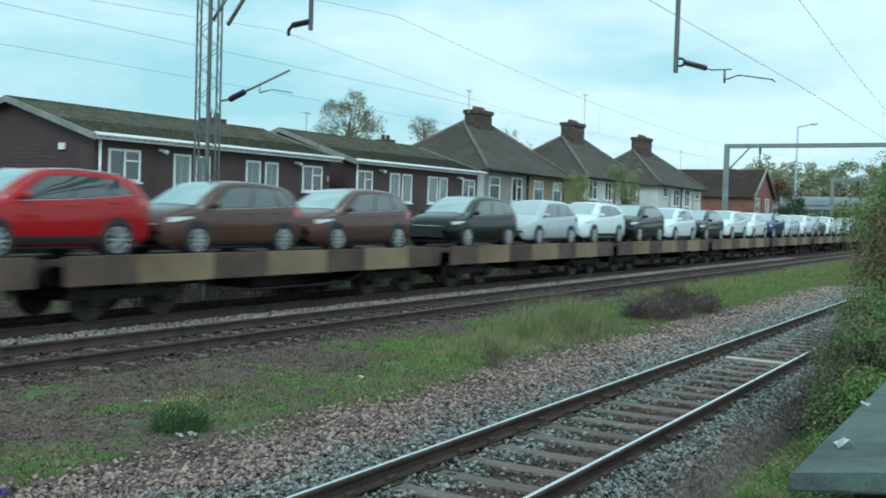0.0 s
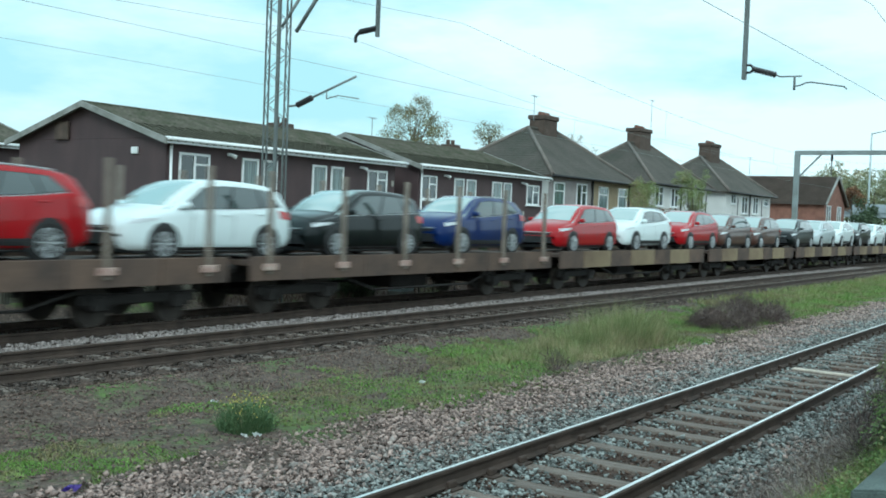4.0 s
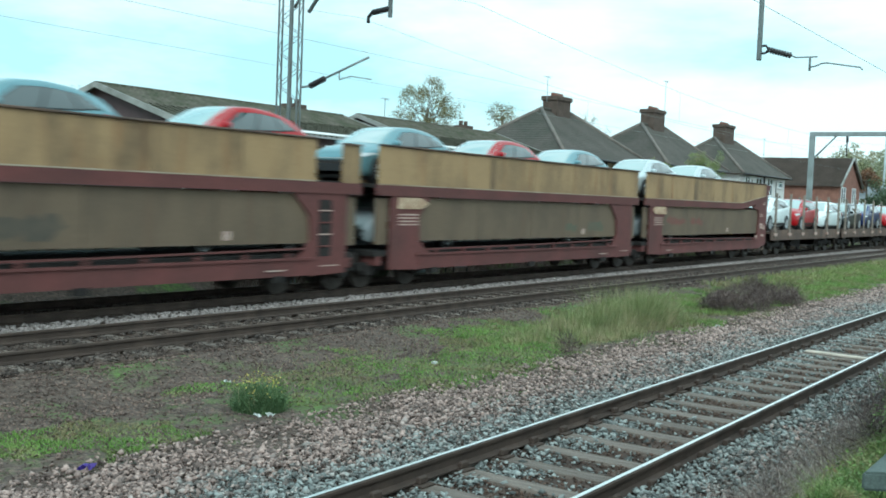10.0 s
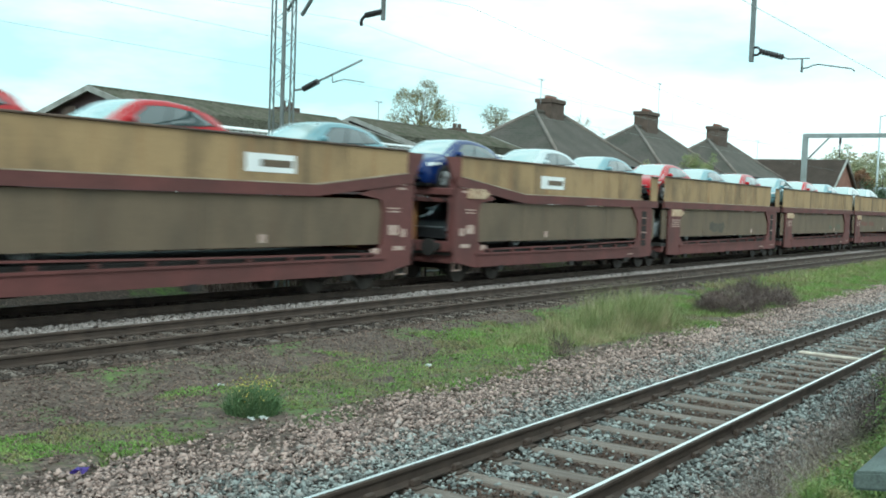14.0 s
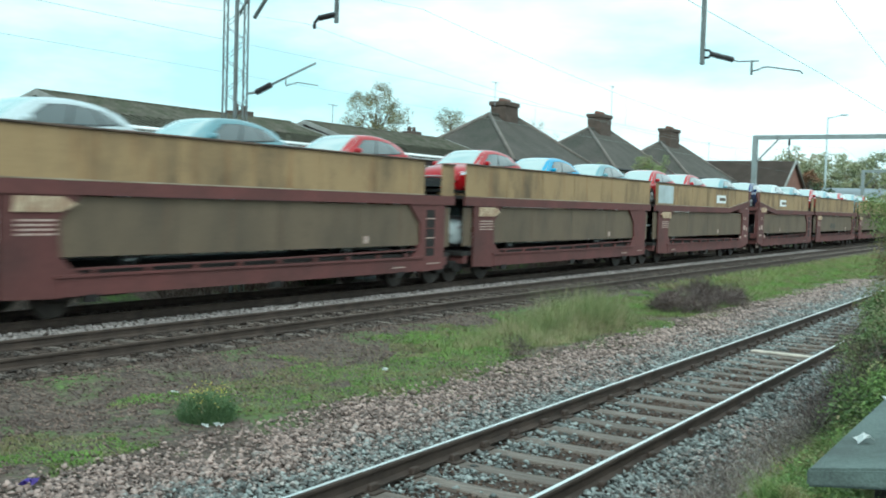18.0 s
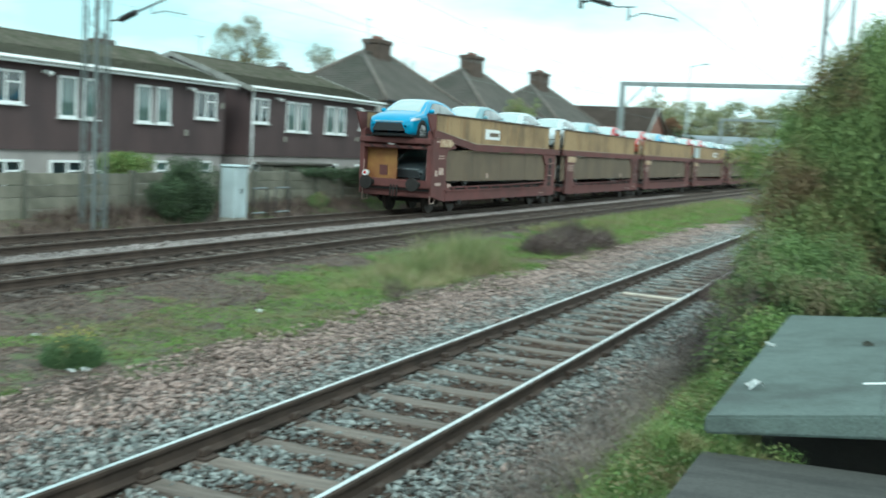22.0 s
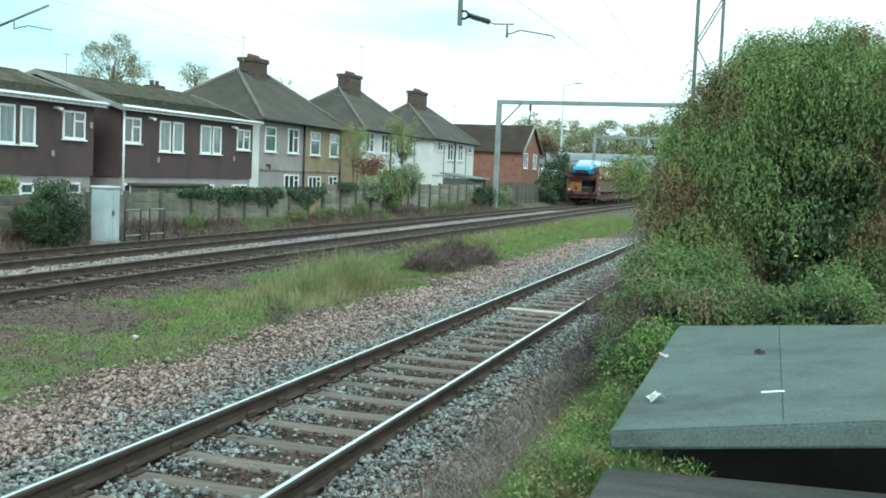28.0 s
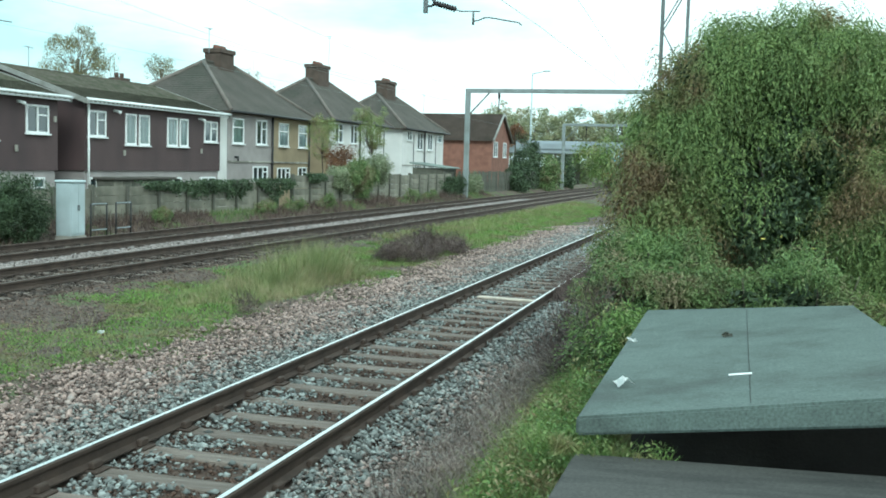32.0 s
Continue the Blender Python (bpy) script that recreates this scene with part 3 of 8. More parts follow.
M["stone_pale"] = material("pale_ballast", (0.325, 0.285, 0.27), 0.9, 0, 0.2, 1.0, (0.21, 0.185, 0.175), 0.2, 30, 0.35, island=True)
M["stone_dirty"] = material("dirty_stone", (0.2, 0.142, 0.118), 0.9, 0, 0.3, 1.0, (0.085, 0.06, 0.05), 0.2, 30, 0.55, island=True)
M["stone_oily"] = material("oil_stained_stone", (0.095, 0.072, 0.06), 0.9, 0, 0.3, 1.0, (0.045, 0.035, 0.03), 0.2, 30, 0.5, island=True)
M["crumb"] = material("red_brown_crumb", (0.12, 0.073, 0.053), 0.95, 0, 0.3, 1.0, (0.055, 0.036, 0.028), 0.2, 30, 0.5, island=True)
build_ballast()

# ---- tracks ----
RAIL_P = [(-0.07, -0.159), (0.07, -0.159), (0.07, -0.147), (0.014, -0.125), (0.009, -0.05), (0.035, -0.038), (0.035, -0.012), (0.02, 0.0), (-0.02, 0.0), (-0.035, -0.012), (-0.035, -0.038), (-0.009, -0.05), (-0.014, -0.125), (-0.07, -0.147)]


def build_track(cx, y0, y1, near0, near1, pitch, polished, label):
    track = empty("railway_track", pose(cx, 0, 0), label, "railway track", kind="structure")
    for sx in (-0.7525, 0.7525):
        bm = bmesh.new()
        prism(bm, RAIL_P, y0, y1)
        for f in bm.faces:
            f.material_index = 1 if f.calc_center_median().z > -0.004 else 0
        r = part("rail", bm, [M["rail_side"], M["rail_top"] if polished else M["rail_dull"]], track, "steel rail with a bright worn head" if polished else "dull brown steel rail")
        r.location.x = sx
    bm = bmesh.new()
    box(bm, -1.28, 1.28, -0.105, 0.105, -0.32, -0.172, 0.008)
    sl = part("sleeper", bm, M["sleeper"], track)
    bm = bmesh.new()
    box(bm, -0.16, 0.16, -0.09, 0.09, -0.172, -0.15, 0.006)
    box(bm, 0.06, 0.11, -0.06, 0.06, -0.15, -0.09, 0.01)
    box(bm, -0.11, -0.06, -0.06, 0.06, -0.15, -0.09, 0.01)
    ch = part("rail_chair", bm, M["rail_side"], sl)
    ch.location.x = -0.7525
    ch2 = ch.copy()
    scene.collection.objects.link(ch2)
    ch2.location.x = 0.7525
    k = int((near1 - near0) / pitch)
    sl.location.y = near0
    for i in range(1, k):
        o = sl.copy()
        scene.collection.objects.link(o)
        o.location = (rng.uniform(-0.03, 0.03), near0 + i * pitch + rng.uniform(-0.02, 0.02), rng.uniform(-0.008, 0.006))
        o.rotation_euler.z = rng.uniform(-0.012, 0.012)
        if polished:
            for c in (ch, ch2):
                q = c.copy()
                scene.collection.objects.link(q)
                q.parent = o
    bm = bmesh.new()
    y = near0 + k * pitch
    while y < min(y1, 130):
        box(bm, -1.28, 1.28, y - 0.125, y + 0.125, -0.32, -0.174)
        y += pitch
    tagged(part("far_sleepers", bm, M["sleeper"], track), kind="stuff")


build_track(0, -8, 320, 4.2 - 18 * 0.64, 40, 0.64, True, "single railway track with timber sleepers in stone ballast")
build_track(-8.68, -8, 420, 10, 60, 0.66, False, "railway track with dull brown rails, the nearer of a pair")
build_track(-12.0, -8, 420, 12, 60, 0.66, False, "railway track on dark ballast beside a concrete fence")

bm = bmesh.new()
box(bm, -0.56, 0.56, -0.07, 0.07, 0, 0.035, 0.006)
ob = tagged(obj_of("loose_board", bm, material("bleached_timber", (0.62, 0.54, 0.46), 0.85, 0, 0.2, 6)), "pale bleached board lying between the rails", "board")
ob.matrix_basis = pose(0.06, 20.95, -0.165, 0, 0, -5)

# ---- platform end ----
M["asphalt"] = asphalt_material("green_grey_asphalt", (0.104, 0.135, 0.123), (0.042, 0.05, 0.045), (0.9, 1.0, 1), 0.7)
M["dark_asphalt"] = asphalt_material("worn_dark_asphalt", (0.062, 0.06, 0.055), (0.024, 0.023, 0.022), (0.5, 3.5, 1), 0.9)


def slab(name, plan, tops, thick, mat, label):
    bm = bmesh.new()
    a = [bm.verts.new((x, y, z)) for (x, y), z in zip(plan, tops)]
    b = [bm.verts.new((x, y, z - h)) for (x, y), z, h in zip(plan, tops, thick if isinstance(thick, list) else [thick] * len(plan))]
    n = len(plan)
    bm.faces.new(a)
    bm.faces.new(list(reversed(b)))
    for i in range(n):
        bm.faces.new((a[i], b[i], b[(i + 1) % n], a[(i + 1) % n]))
    bmesh.ops.bevel(bm, geom=[e for e in bm.edges], offset=0.012, segments=2, affect="EDGES")
    bmesh.ops.recalc_face_normals(bm, faces=bm.faces)
    return tagged(obj_of(name, bm, mat), label, "platform", kind="structure")


def top_of(x):
    """Height of the platform's sloping surface."""
    return 1.1 + 0.158 * (x - 3.25)


PLAN = [(3.25, 7.88), (7.5, 7.88), (7.5, 9.75), (4.72, 9.75), (4.68, 10.8), (3.24, 11.55)]
slab("platform", PLAN, [top_of(x) for x, y in PLAN], [0.085 + 0.03 * (x - 3.25) for x, y in PLAN], M["asphalt"], "raised green-grey asphalt platform end with a thick edge")
slab("lower_platform", [(3.2, 2.0), (7.5, 2.0), (7.5, 7.86), (3.25, 7.86)], [0.9, 0.96, 1.08, 0.945], 0.1, M["dark_asphalt"], "lower worn dark asphalt platform surface")
# brick coloured near black, so the shade of the recess is in its colour
M["underframe_wall"] = material("recess_shade_brick", (0.05, 0.045, 0.042), 0.95, 0, 0.3, 3)
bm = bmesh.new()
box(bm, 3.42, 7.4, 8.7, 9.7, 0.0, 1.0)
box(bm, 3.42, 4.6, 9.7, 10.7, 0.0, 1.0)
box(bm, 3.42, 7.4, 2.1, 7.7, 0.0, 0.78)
tagged(obj_of("platform_wall", bm, M["underframe_wall"]), "brick wall that carries the platform, coloured black for the recess's shade", "wall", kind="structure")
bm = bmesh.new()
box(bm, 3.985, 3.988, 7.95, 11.1, top_of(3.985) - 0.002, top_of(3.985) + 0.002)
tagged(obj_of("platform_joint", bm, M["dark_iron"]), "thin dark joint across the asphalt", "joint", kind="structure")


def crumpled(name, at, size, mat, label, cat, seed, flat=0.5):
    """A crumpled scrap: a folded sheet with thickness."""
    r = random.Random(seed)
    bm = bmesh.new()
    n = 3
    g = [[bm.verts.new(((i / n - 0.5) * size * r.uniform(0.7, 1.2), (j / n - 0.5) * size * 0.6 * r.uniform(0.6, 1.2), r.uniform(0.0, 1) * size * flat)) for j in range(n + 1)] for i in range(n + 1)]
    for i in range(n):
        for j in range(n):
            bm.faces.new((g[i][j], g[i + 1][j], g[i + 1][j + 1], g[i][j + 1]))
    bmesh.ops.solidify(bm, geom=bm.faces[:], thickness=0.003)
    ob = obj_of(name, bm, mat)
    ob.matrix_basis = pose(*at, 0, 0, r.uniform(0, 90))
    lo = min(v.co.z for v in ob.data.vertices)
    ob.location.z -= lo - 0.001
    return tagged(ob, label, cat)


M["paper"] = material("white_paper", (0.82, 0.84, 0.83), 0.7, 0, 0.05, 8, bump=0.05)
crumpled("paper_scrap", (3.39, 8.5, top_of(3.39) + 0.002), 0.1, M["paper"], "crumpled white paper lying on the platform", "litter", 3, 0.55)
crumpled("paper_scrap", (3.29, 9.93, top_of(3.29) + 0.002), 0.06, M["paper"], "small white paper scrap at the platform edge", "litter", 5, 0.5)
bm = bmesh.new()
box(bm, -0.056, 0.056, -0.014, 0.014, 0, 0.006, 0.002)
ob = tagged(obj_of("paper_strip", bm, M["paper"]), "flat white paper strip lying on the platform", "litter")
ob.matrix_basis = pose(3.944, 8.6, top_of(3.944) + 0.001, 0, -8.98, 1)
M["purple"] = material("violet_plastic", (0.16, 0.1, 0.5), 0.4, 0, 0.1, 5)
crumpled("plastic_wrapper", (-3.35, 8.6, ground_z(-3.35, 8.6) + 0.03), 0.14, M["purple"], "crumpled violet plastic wrapper on the stones", "litter", 11, 0.6)
for q, (lx, ly) in enumerate(((-3.84, 11.2), (-3.7, 11.25), (-4.0, 29.4), (-3.2, 24.2), (-5.6, 12.4), (-4.6, 15.7))):
    crumpled("paper_scrap", (lx, ly, ground_z(lx, ly) + 0.03), 0.08 + 0.03 * (q % 2), M["paper"], "tiny white scrap lying in the weeds", "litter", 20 + q, 0.6)

# ---- concrete fence ----
# stained concrete, its base colour darkened for the shadow on the fence
M["fence_board"] = material("stained_shadowed_board", (0.27, 0.255, 0.205), 0.95, 0, 0.3, 1.5, (0.13, 0.128, 0.098), 0.3, 30, 0.2)
M["fence_post"] = material("dark_mossy_concrete", (0.13, 0.125, 0.105), 0.95, 0, 0.3, 3, (0.07, 0.075, 0.055), 0.3, 30, 0.15)


crumpled("dark_rag", (3.864, 9.83, top_of(3.864) + 0.002), 0.055, M["fence_post"], "small dark rag lying on the asphalt", "litter", 8, 0.6)


def build_fence(x, y0, y1, top0, top1, boards, label):
    n = int((y1 - y0) / 1.85)
    fence = empty("concrete_fence", pose(x, y0, 0), label, "fence", kind="structure")
    pb, bb = bmesh.new(), bmesh.new()
    box(pb, -0.07, 0.09, -0.06, 0.06, -0.5, 0.0, 0.01)
    box(bb, -0.025, 0.025, 0.06, 1.79, -0.29, -0.006, 0.008)
    p0, b0 = part("post", pb, M["fence_post"], fence), part("board", bb, M["fence_board"], fence)
    first = True
    for i in range(n + 1):
        top = top0 + (top1 - top0) * i / n + random.uniform(-0.03, 0.03)
        o = p0 if i == 0 else p0.copy()
        if i:
            scene.collection.objects.link(o)
        o.location, o.scale = (0, i * 1.85, top + 0.06), (1, 1, (top + 0.5) / 0.5)
        if i == n:
            continue
        for k in range(boards):
            if random.random() < 0.04 and k == 0:
                continue
            b = b0 if first else b0.copy()
            if not first:
                scene.collection.objects.link(b)
            first = False
            b.location = (random.uniform(-0.008, 0.008), i * 1.85, top - 0.295 * k)
            b.rotation_euler.x = random.uniform(-0.006, 0.006)


build_fence(-15.0, 8.0, 44.0, 1.12, 1.25, 4, "weathered grey concrete fence of posts and boards")
build_fence(-15.1, 44.9, 72.5, 1.5, 1.55, 5, "taller weathered concrete fence behind the track")


def build_palisade(x, y0, y1, top, label):
    f = empty("board_fence", pose(x, y0, 0), label, "fence", kind="structure")
    bm = bmesh.new()
    box(bm, -0.03, 0.03, 0, 0.3, -0.4, top, 0.01)
    b0 = part("board", bm, M["fence_post"], f)
    for i in range(1, int((y1 - y0) / 0.42)):
        b = b0.copy()
        scene.collection.objects.link(b)
        b.location, b.rotation_euler = (random.uniform(-0.04, 0.04), i * 0.42, random.uniform(-0.12, 0.04)), (random.uniform(-0.02, 0.02), random.uniform(-0.05, 0.05), 0)
    for z in (0.3, top - 0.3):
        bm = bmesh.new()
        box(bm, -0.08, -0.03, 0, y1 - y0, z, z + 0.1)
        part("rail", bm, M["fence_post"], f)


build_palisade(-15.2, 73.0, 112, 1.75, "grey vertical board fence with uneven tops")

# ---- lineside cabinet and hand rails ----
M["cabinet"] = material("pale_blue_grey_paint", (0.5, 0.58, 0.6), 0.5, 0, 0.1, 1.5, (0.38, 0.44, 0.45), 0.05)


def build_cabinet():
    c = empty("equipment_cabinet", pose(-13.75, 27.2, -0.1), "pale blue-grey metal equipment cabinet beside the track", "cabinet")
    bm = bmesh.new()
    box(bm, -0.24, 0.24, 0, 0.62, 0.06, 1.5, 0.012)
    part("body", bm, M["cabinet"], c)
    bm = bmesh.new()
    box(bm, -0.28, 0.28, -0.04, 0.66, 1.5, 1.58, 0.03)
    part("lid", bm, M["cabinet"], c)
    bm = bmesh.new()
    box(bm, -0.26, 0.26, -0.02, 0.64, -0.2, 0.06)
    part("plinth", bm, M["concrete"], c)
    for y0, y1 in ((0.02, 0.3), (0.315, 0.6)):
        bm = bmesh.new()
        box(bm, 0.242, 0.256, y0, y1, 0.12, 1.45, 0.005)
        d = part("door", bm, M["cabinet"], c)
        bm = bmesh.new()
        box(bm, 0.256, 0.275, (0.265 if y0 < 0.1 else 0.33), (0.285 if y0 < 0.1 else 0.35), 0.75, 0.9, 0.004)
        part("handle", bm, M["dark_iron"], d)


build_cabinet()


def build_rail_frame(x, y, label):
    h = empty("hand_rail", pose(x, y, -0.12), label, "hand rail", "hand rails by the cabinet")
    for yy in (0, 0.75):
        bm = bmesh.new()
        tube(bm, (0, yy, -0.1), (0, yy, 0.95), 0.022, 6)
        part("post", bm, M["dark_iron"], h)
    for z in (0.93, 0.2):
        bm = bmesh.new()
        tube(bm, (0, 0, z), (0, 0.75, z), 0.02, 6)
        part("bar", bm, M["steel_grey"], h)


for yy in (28.0, 29.2):
    build_rail_frame(-13.45, yy, "low dark metal hand rail frame beside the cabinet")

# ---- overhead line ----
M["insulator"] = material("brown_porcelain", (0.03, 0.027, 0.028), 0.35, 0, 0.1, 3, bump=0)
M["mast"] = material("weathered_mast_steel", (0.27, 0.31, 0.31), 0.7, 0.0, 0.25, 1.5, (0.2, 0.22, 0.21), 0.1)

M["mast_dark"] = material("sooty_mast_steel", (0.17, 0.195, 0.195), 0.7, 0.0, 0.25, 1.5, (0.11, 0.12, 0.115), 0.1)


def lattice(parent, x0, x1, y0, y1, z0, z1, step):
    legs = [(x0, y0), (x1, y0), (x0, y1), (x1, y1)]
    for lx, ly in legs:
        bm = bmesh.new()
        box(bm, lx - 0.017, lx + 0.017, ly - 0.017, ly + 0.017, z0, z1)
        part("leg", bm, M["mast_dark"], parent)
    for a, b in ((0, 1), (2, 3), (0, 2), (1, 3)):
        bm = bmesh.new()
        z, s = z0 + 0.2, 0
        while z + step < z1:
            p, q = (legs[a], legs[b]) if s % 2 == 0 else (legs[b], legs[a])
            tube(bm, (*p, z), (*q, z + step), 0.009 if step < 0.6 else 0.014, 4)
            z, s = z + step, s + 1
        tagged(part("lacing", bm, M["mast_dark"], parent), kind="stuff")


def insulator(parent, a, b, r=0.075):
    """A ribbed porcelain rod, turned in one piece."""
    bm = bmesh.new()
    a, b = Vector(a), Vector(b)
    d = (b - a).normalized()
    u = d.orthogonal().normalized()
    w = d.cross(u)
    prof = [(0.0, 0.03)]
    for i in range(9):
        prof += [((i + 0.12) / 9, r * 0.55), ((i + 0.3) / 9, r), ((i + 0.62) / 9, r * 0.92), ((i + 0.8) / 9, r * 0.55)]
    prof += [(1.0, 0.03)]
    rings = [[bm.verts.new(a.lerp(b, t) + (u * math.cos(k * 0.6283) + w * math.sin(k * 0.6283)) * q) for k in range(10)] for t, q in prof]
    for p, q in zip(rings, rings[1:]):
        for k in range(10):
            bm.faces.new((p[k], p[(k + 1) % 10], q[(k + 1) % 10], q[k]))
    bm.faces.new(rings[0][::-1])
    bm.faces.new(rings[-1])
    part("insulator", bm, M["insulator"], parent, "dark ribbed insulator")


def bar(parent, name, pts, r, mat):
    bm = bmesh.new()
    for a, b in zip(pts, pts[1:]):
        tube(bm, a, b, r, 6)
    part(name, bm, mat, parent)


def build_portal():
    y = 22.3
    p = empty("overhead_line_portal", pose(0, 0, 0), "grey steel portal with lattice masts over three tracks", "overhead line portal")
    lattice(p, -14.46, -13.76, y - 0.07, y + 0.07, -0.3, 9.0, 0.42)
    bm = bmesh.new()
    box(bm, -14.04, -13.95, y - 0.14, y - 0.06, -0.3, 9.0, 0.01)
    part("centre_post", bm, M["mast_dark"], p)
    lattice(p, 2.42, 2.86, y - 0.2, y + 0.2, -0.3, 9.0, 0.8)
    for z in (8.3, 8.95):
        bm = bmesh.new()
        for yy in (y - 0.25, y + 0.25):
            box(bm, -14.2, 2.86, yy - 0.05, yy + 0.05, z - 0.05, z + 0.05)
        part("boom", bm, M["mast"], p)
    bm = bmesh.new()
    tube(bm, (-13.5, y, 6.75), (-12.2, y, 8.3), 0.05, 6)
    tube(bm, (-14.0, y, 6.9), (-13.4, y, 7.6), 0.04, 6)
    part("brace", bm, M["mast"], p)
    # bracket from the mast, for the far track
    bar(p, "bracket", [(-13.68, y, 4.88), (-13.38, y, 4.9)], 0.03, M["mast"])
    insulator(p, (-13.38, y, 4.9), (-12.88, y, 5.08), 0.08)
    bar(p, "bracket_tube", [(-12.88, y, 5.08), (-11.5, y, 5.54)], 0.028, M["mast"])
    bar(p, "steady_arm", [(-12.42, y, 5.23), (-12.42, y, 5.03), (-12.05, y, 5.1), (-11.4, y, 5.0)], 0.014, M["mast"])
    # dropper for the nearer of the pair
    bm = bmesh.new()
    box(bm, -10.94, -10.86, y - 0.04, y + 0.04, 6.45, 8.3)
    part("drop_post", bm, M["mast_dark"], p)
    insulator(p, (-10.9, y, 6.66), (-11.45, y, 6.6))
    bar(p, "weight_link", [(-11.45, y, 6.6), (-11.56, y, 6.5), (-11.56, y, 6.36)], 0.04, M["dark_iron"])
    # dropper for the single track
    bm = bmesh.new()
    box(bm, -2.065, -1.985, y - 0.04, y + 0.04, 5.06, 8.3, 0.008)
    part("drop_post", bm, M["mast_dark"], p)
    bar(p, "clamp", [(-1.98, y, 5.33), (-1.9, y, 5.33), (-1.86, y, 5.26)], 0.022, M["dark_iron"])
    bar(p, "clamp", [(-1.98, y, 5.19), (-1.9, y, 5.19), (-1.86, y, 5.25)], 0.022, M["dark_iron"])
    insulator(p, (-1.87, y, 5.255), (-1.42, y, 5.12), 0.062)
    bar(p, "registration_rod", [(-1.42, y, 5.12), (-1.34, y, 5.085), (-0.95, y, 5.08)], 0.013, M["mast_dark"])
    bar(p, "registration_drop", [(-1.08, y, 5.08), (-1.08, y, 4.83)], 0.024, M["mast_dark"])
    bar(p, "registration_arm", [(-1.06, y, 4.9), (-0.98, y, 4.91), (-0.87, y, 4.955), (-0.78, y, 4.962), (-0.68, y, 4.945), (-0.2, y, 4.86), (-0.15, y, 4.81)], 0.013, M["mast_dark"])


build_portal()


def build_gantry(y, x0, x1, top, label, drops):
    g = empty("overhead_line_gantry", pose(0, y, 0), label, "gantry", "gantries along the line")
    for x in (x0, x1):
        bm = bmesh.new()
        box(bm, x - 0.16, x + 0.16, -0.16, 0.16, -0.3, top, 0.02)
        part("post", bm, M["mast"], g)
    bm = bmesh.new()
    box(bm, x0 - 0.16, x1 + 0.16, -0.12, 0.12, top, top + 0.28, 0.02)
    part("beam", bm, M["mast"], g)
    bm = bmesh.new()
    tube(bm, (x0 + 0.1, 0, top - 1.5), (x0 + 1.5, 0, top), 0.06, 6)
    part("brace", bm, M["mast"], g)
    for dx in drops:
        bm = bmesh.new()
        tube(bm, (dx, 0, top - 0.4), (dx, 0, top), 0.09, 6)
        tube(bm, (dx, 0, top - 1.3), (dx, 0, top - 0.4), 0.04, 6)
        part("dropper", bm, M["dark_iron"], g)


build_gantry(72, -14.4, 3.2, 7.15, "grey steel gantry spanning the tracks", (-12.2,))
build_gantry(112, -14.4, 3.2, 6.6, "distant grey steel gantry over the tracks", (-12, -8.5))


def build_wires():
    """Contact and catenary wires hang from portal to portal."""
    for x, zc, zt in ((-12.0, 5.0, 6.5), (-8.68, 5.0, 6.6), (0.0, 4.78, 6.3)):
        w = empty("overhead_wire", pose(x, 0, 0), "thin overhead contact and catenary wires along a track", "overhead wire", "overhead wires")
        sup = [-28, 22.3, 72, 112, 160, 210]
        bm, bm2, bm3 = bmesh.new(), bmesh.new(), bmesh.new()
        for a, b in zip(sup, sup[1:]):
            last = None
            for i in range(13):
                t = i / 12
                sag = 4 * t * (1 - t) * 0.9
                p = ((0.2 if (sup.index(a) % 2) else -0.2) * (1 - 2 * t), a + (b - a) * t, zt - sag)
                if last:
                    tube(bm, last, p, 0.0045, 4)
                    if i % 3 == 0 and i < 12:
                        tube(bm3, p, (p[0], p[1], zc), 0.0025, 4)
                last = p
            s = 0.2 if sup.index(a) % 2 else -0.2
            tube(bm2, (s, a, zc), (-s, b, zc), 0.004, 4)
        part("catenary", bm, M["mast"], w)
        part("contact_wire", bm2, M["mast"], w)
        tagged(part("dropper_wire", bm3, M["dark_iron"], w), kind="stuff")


build_wires()


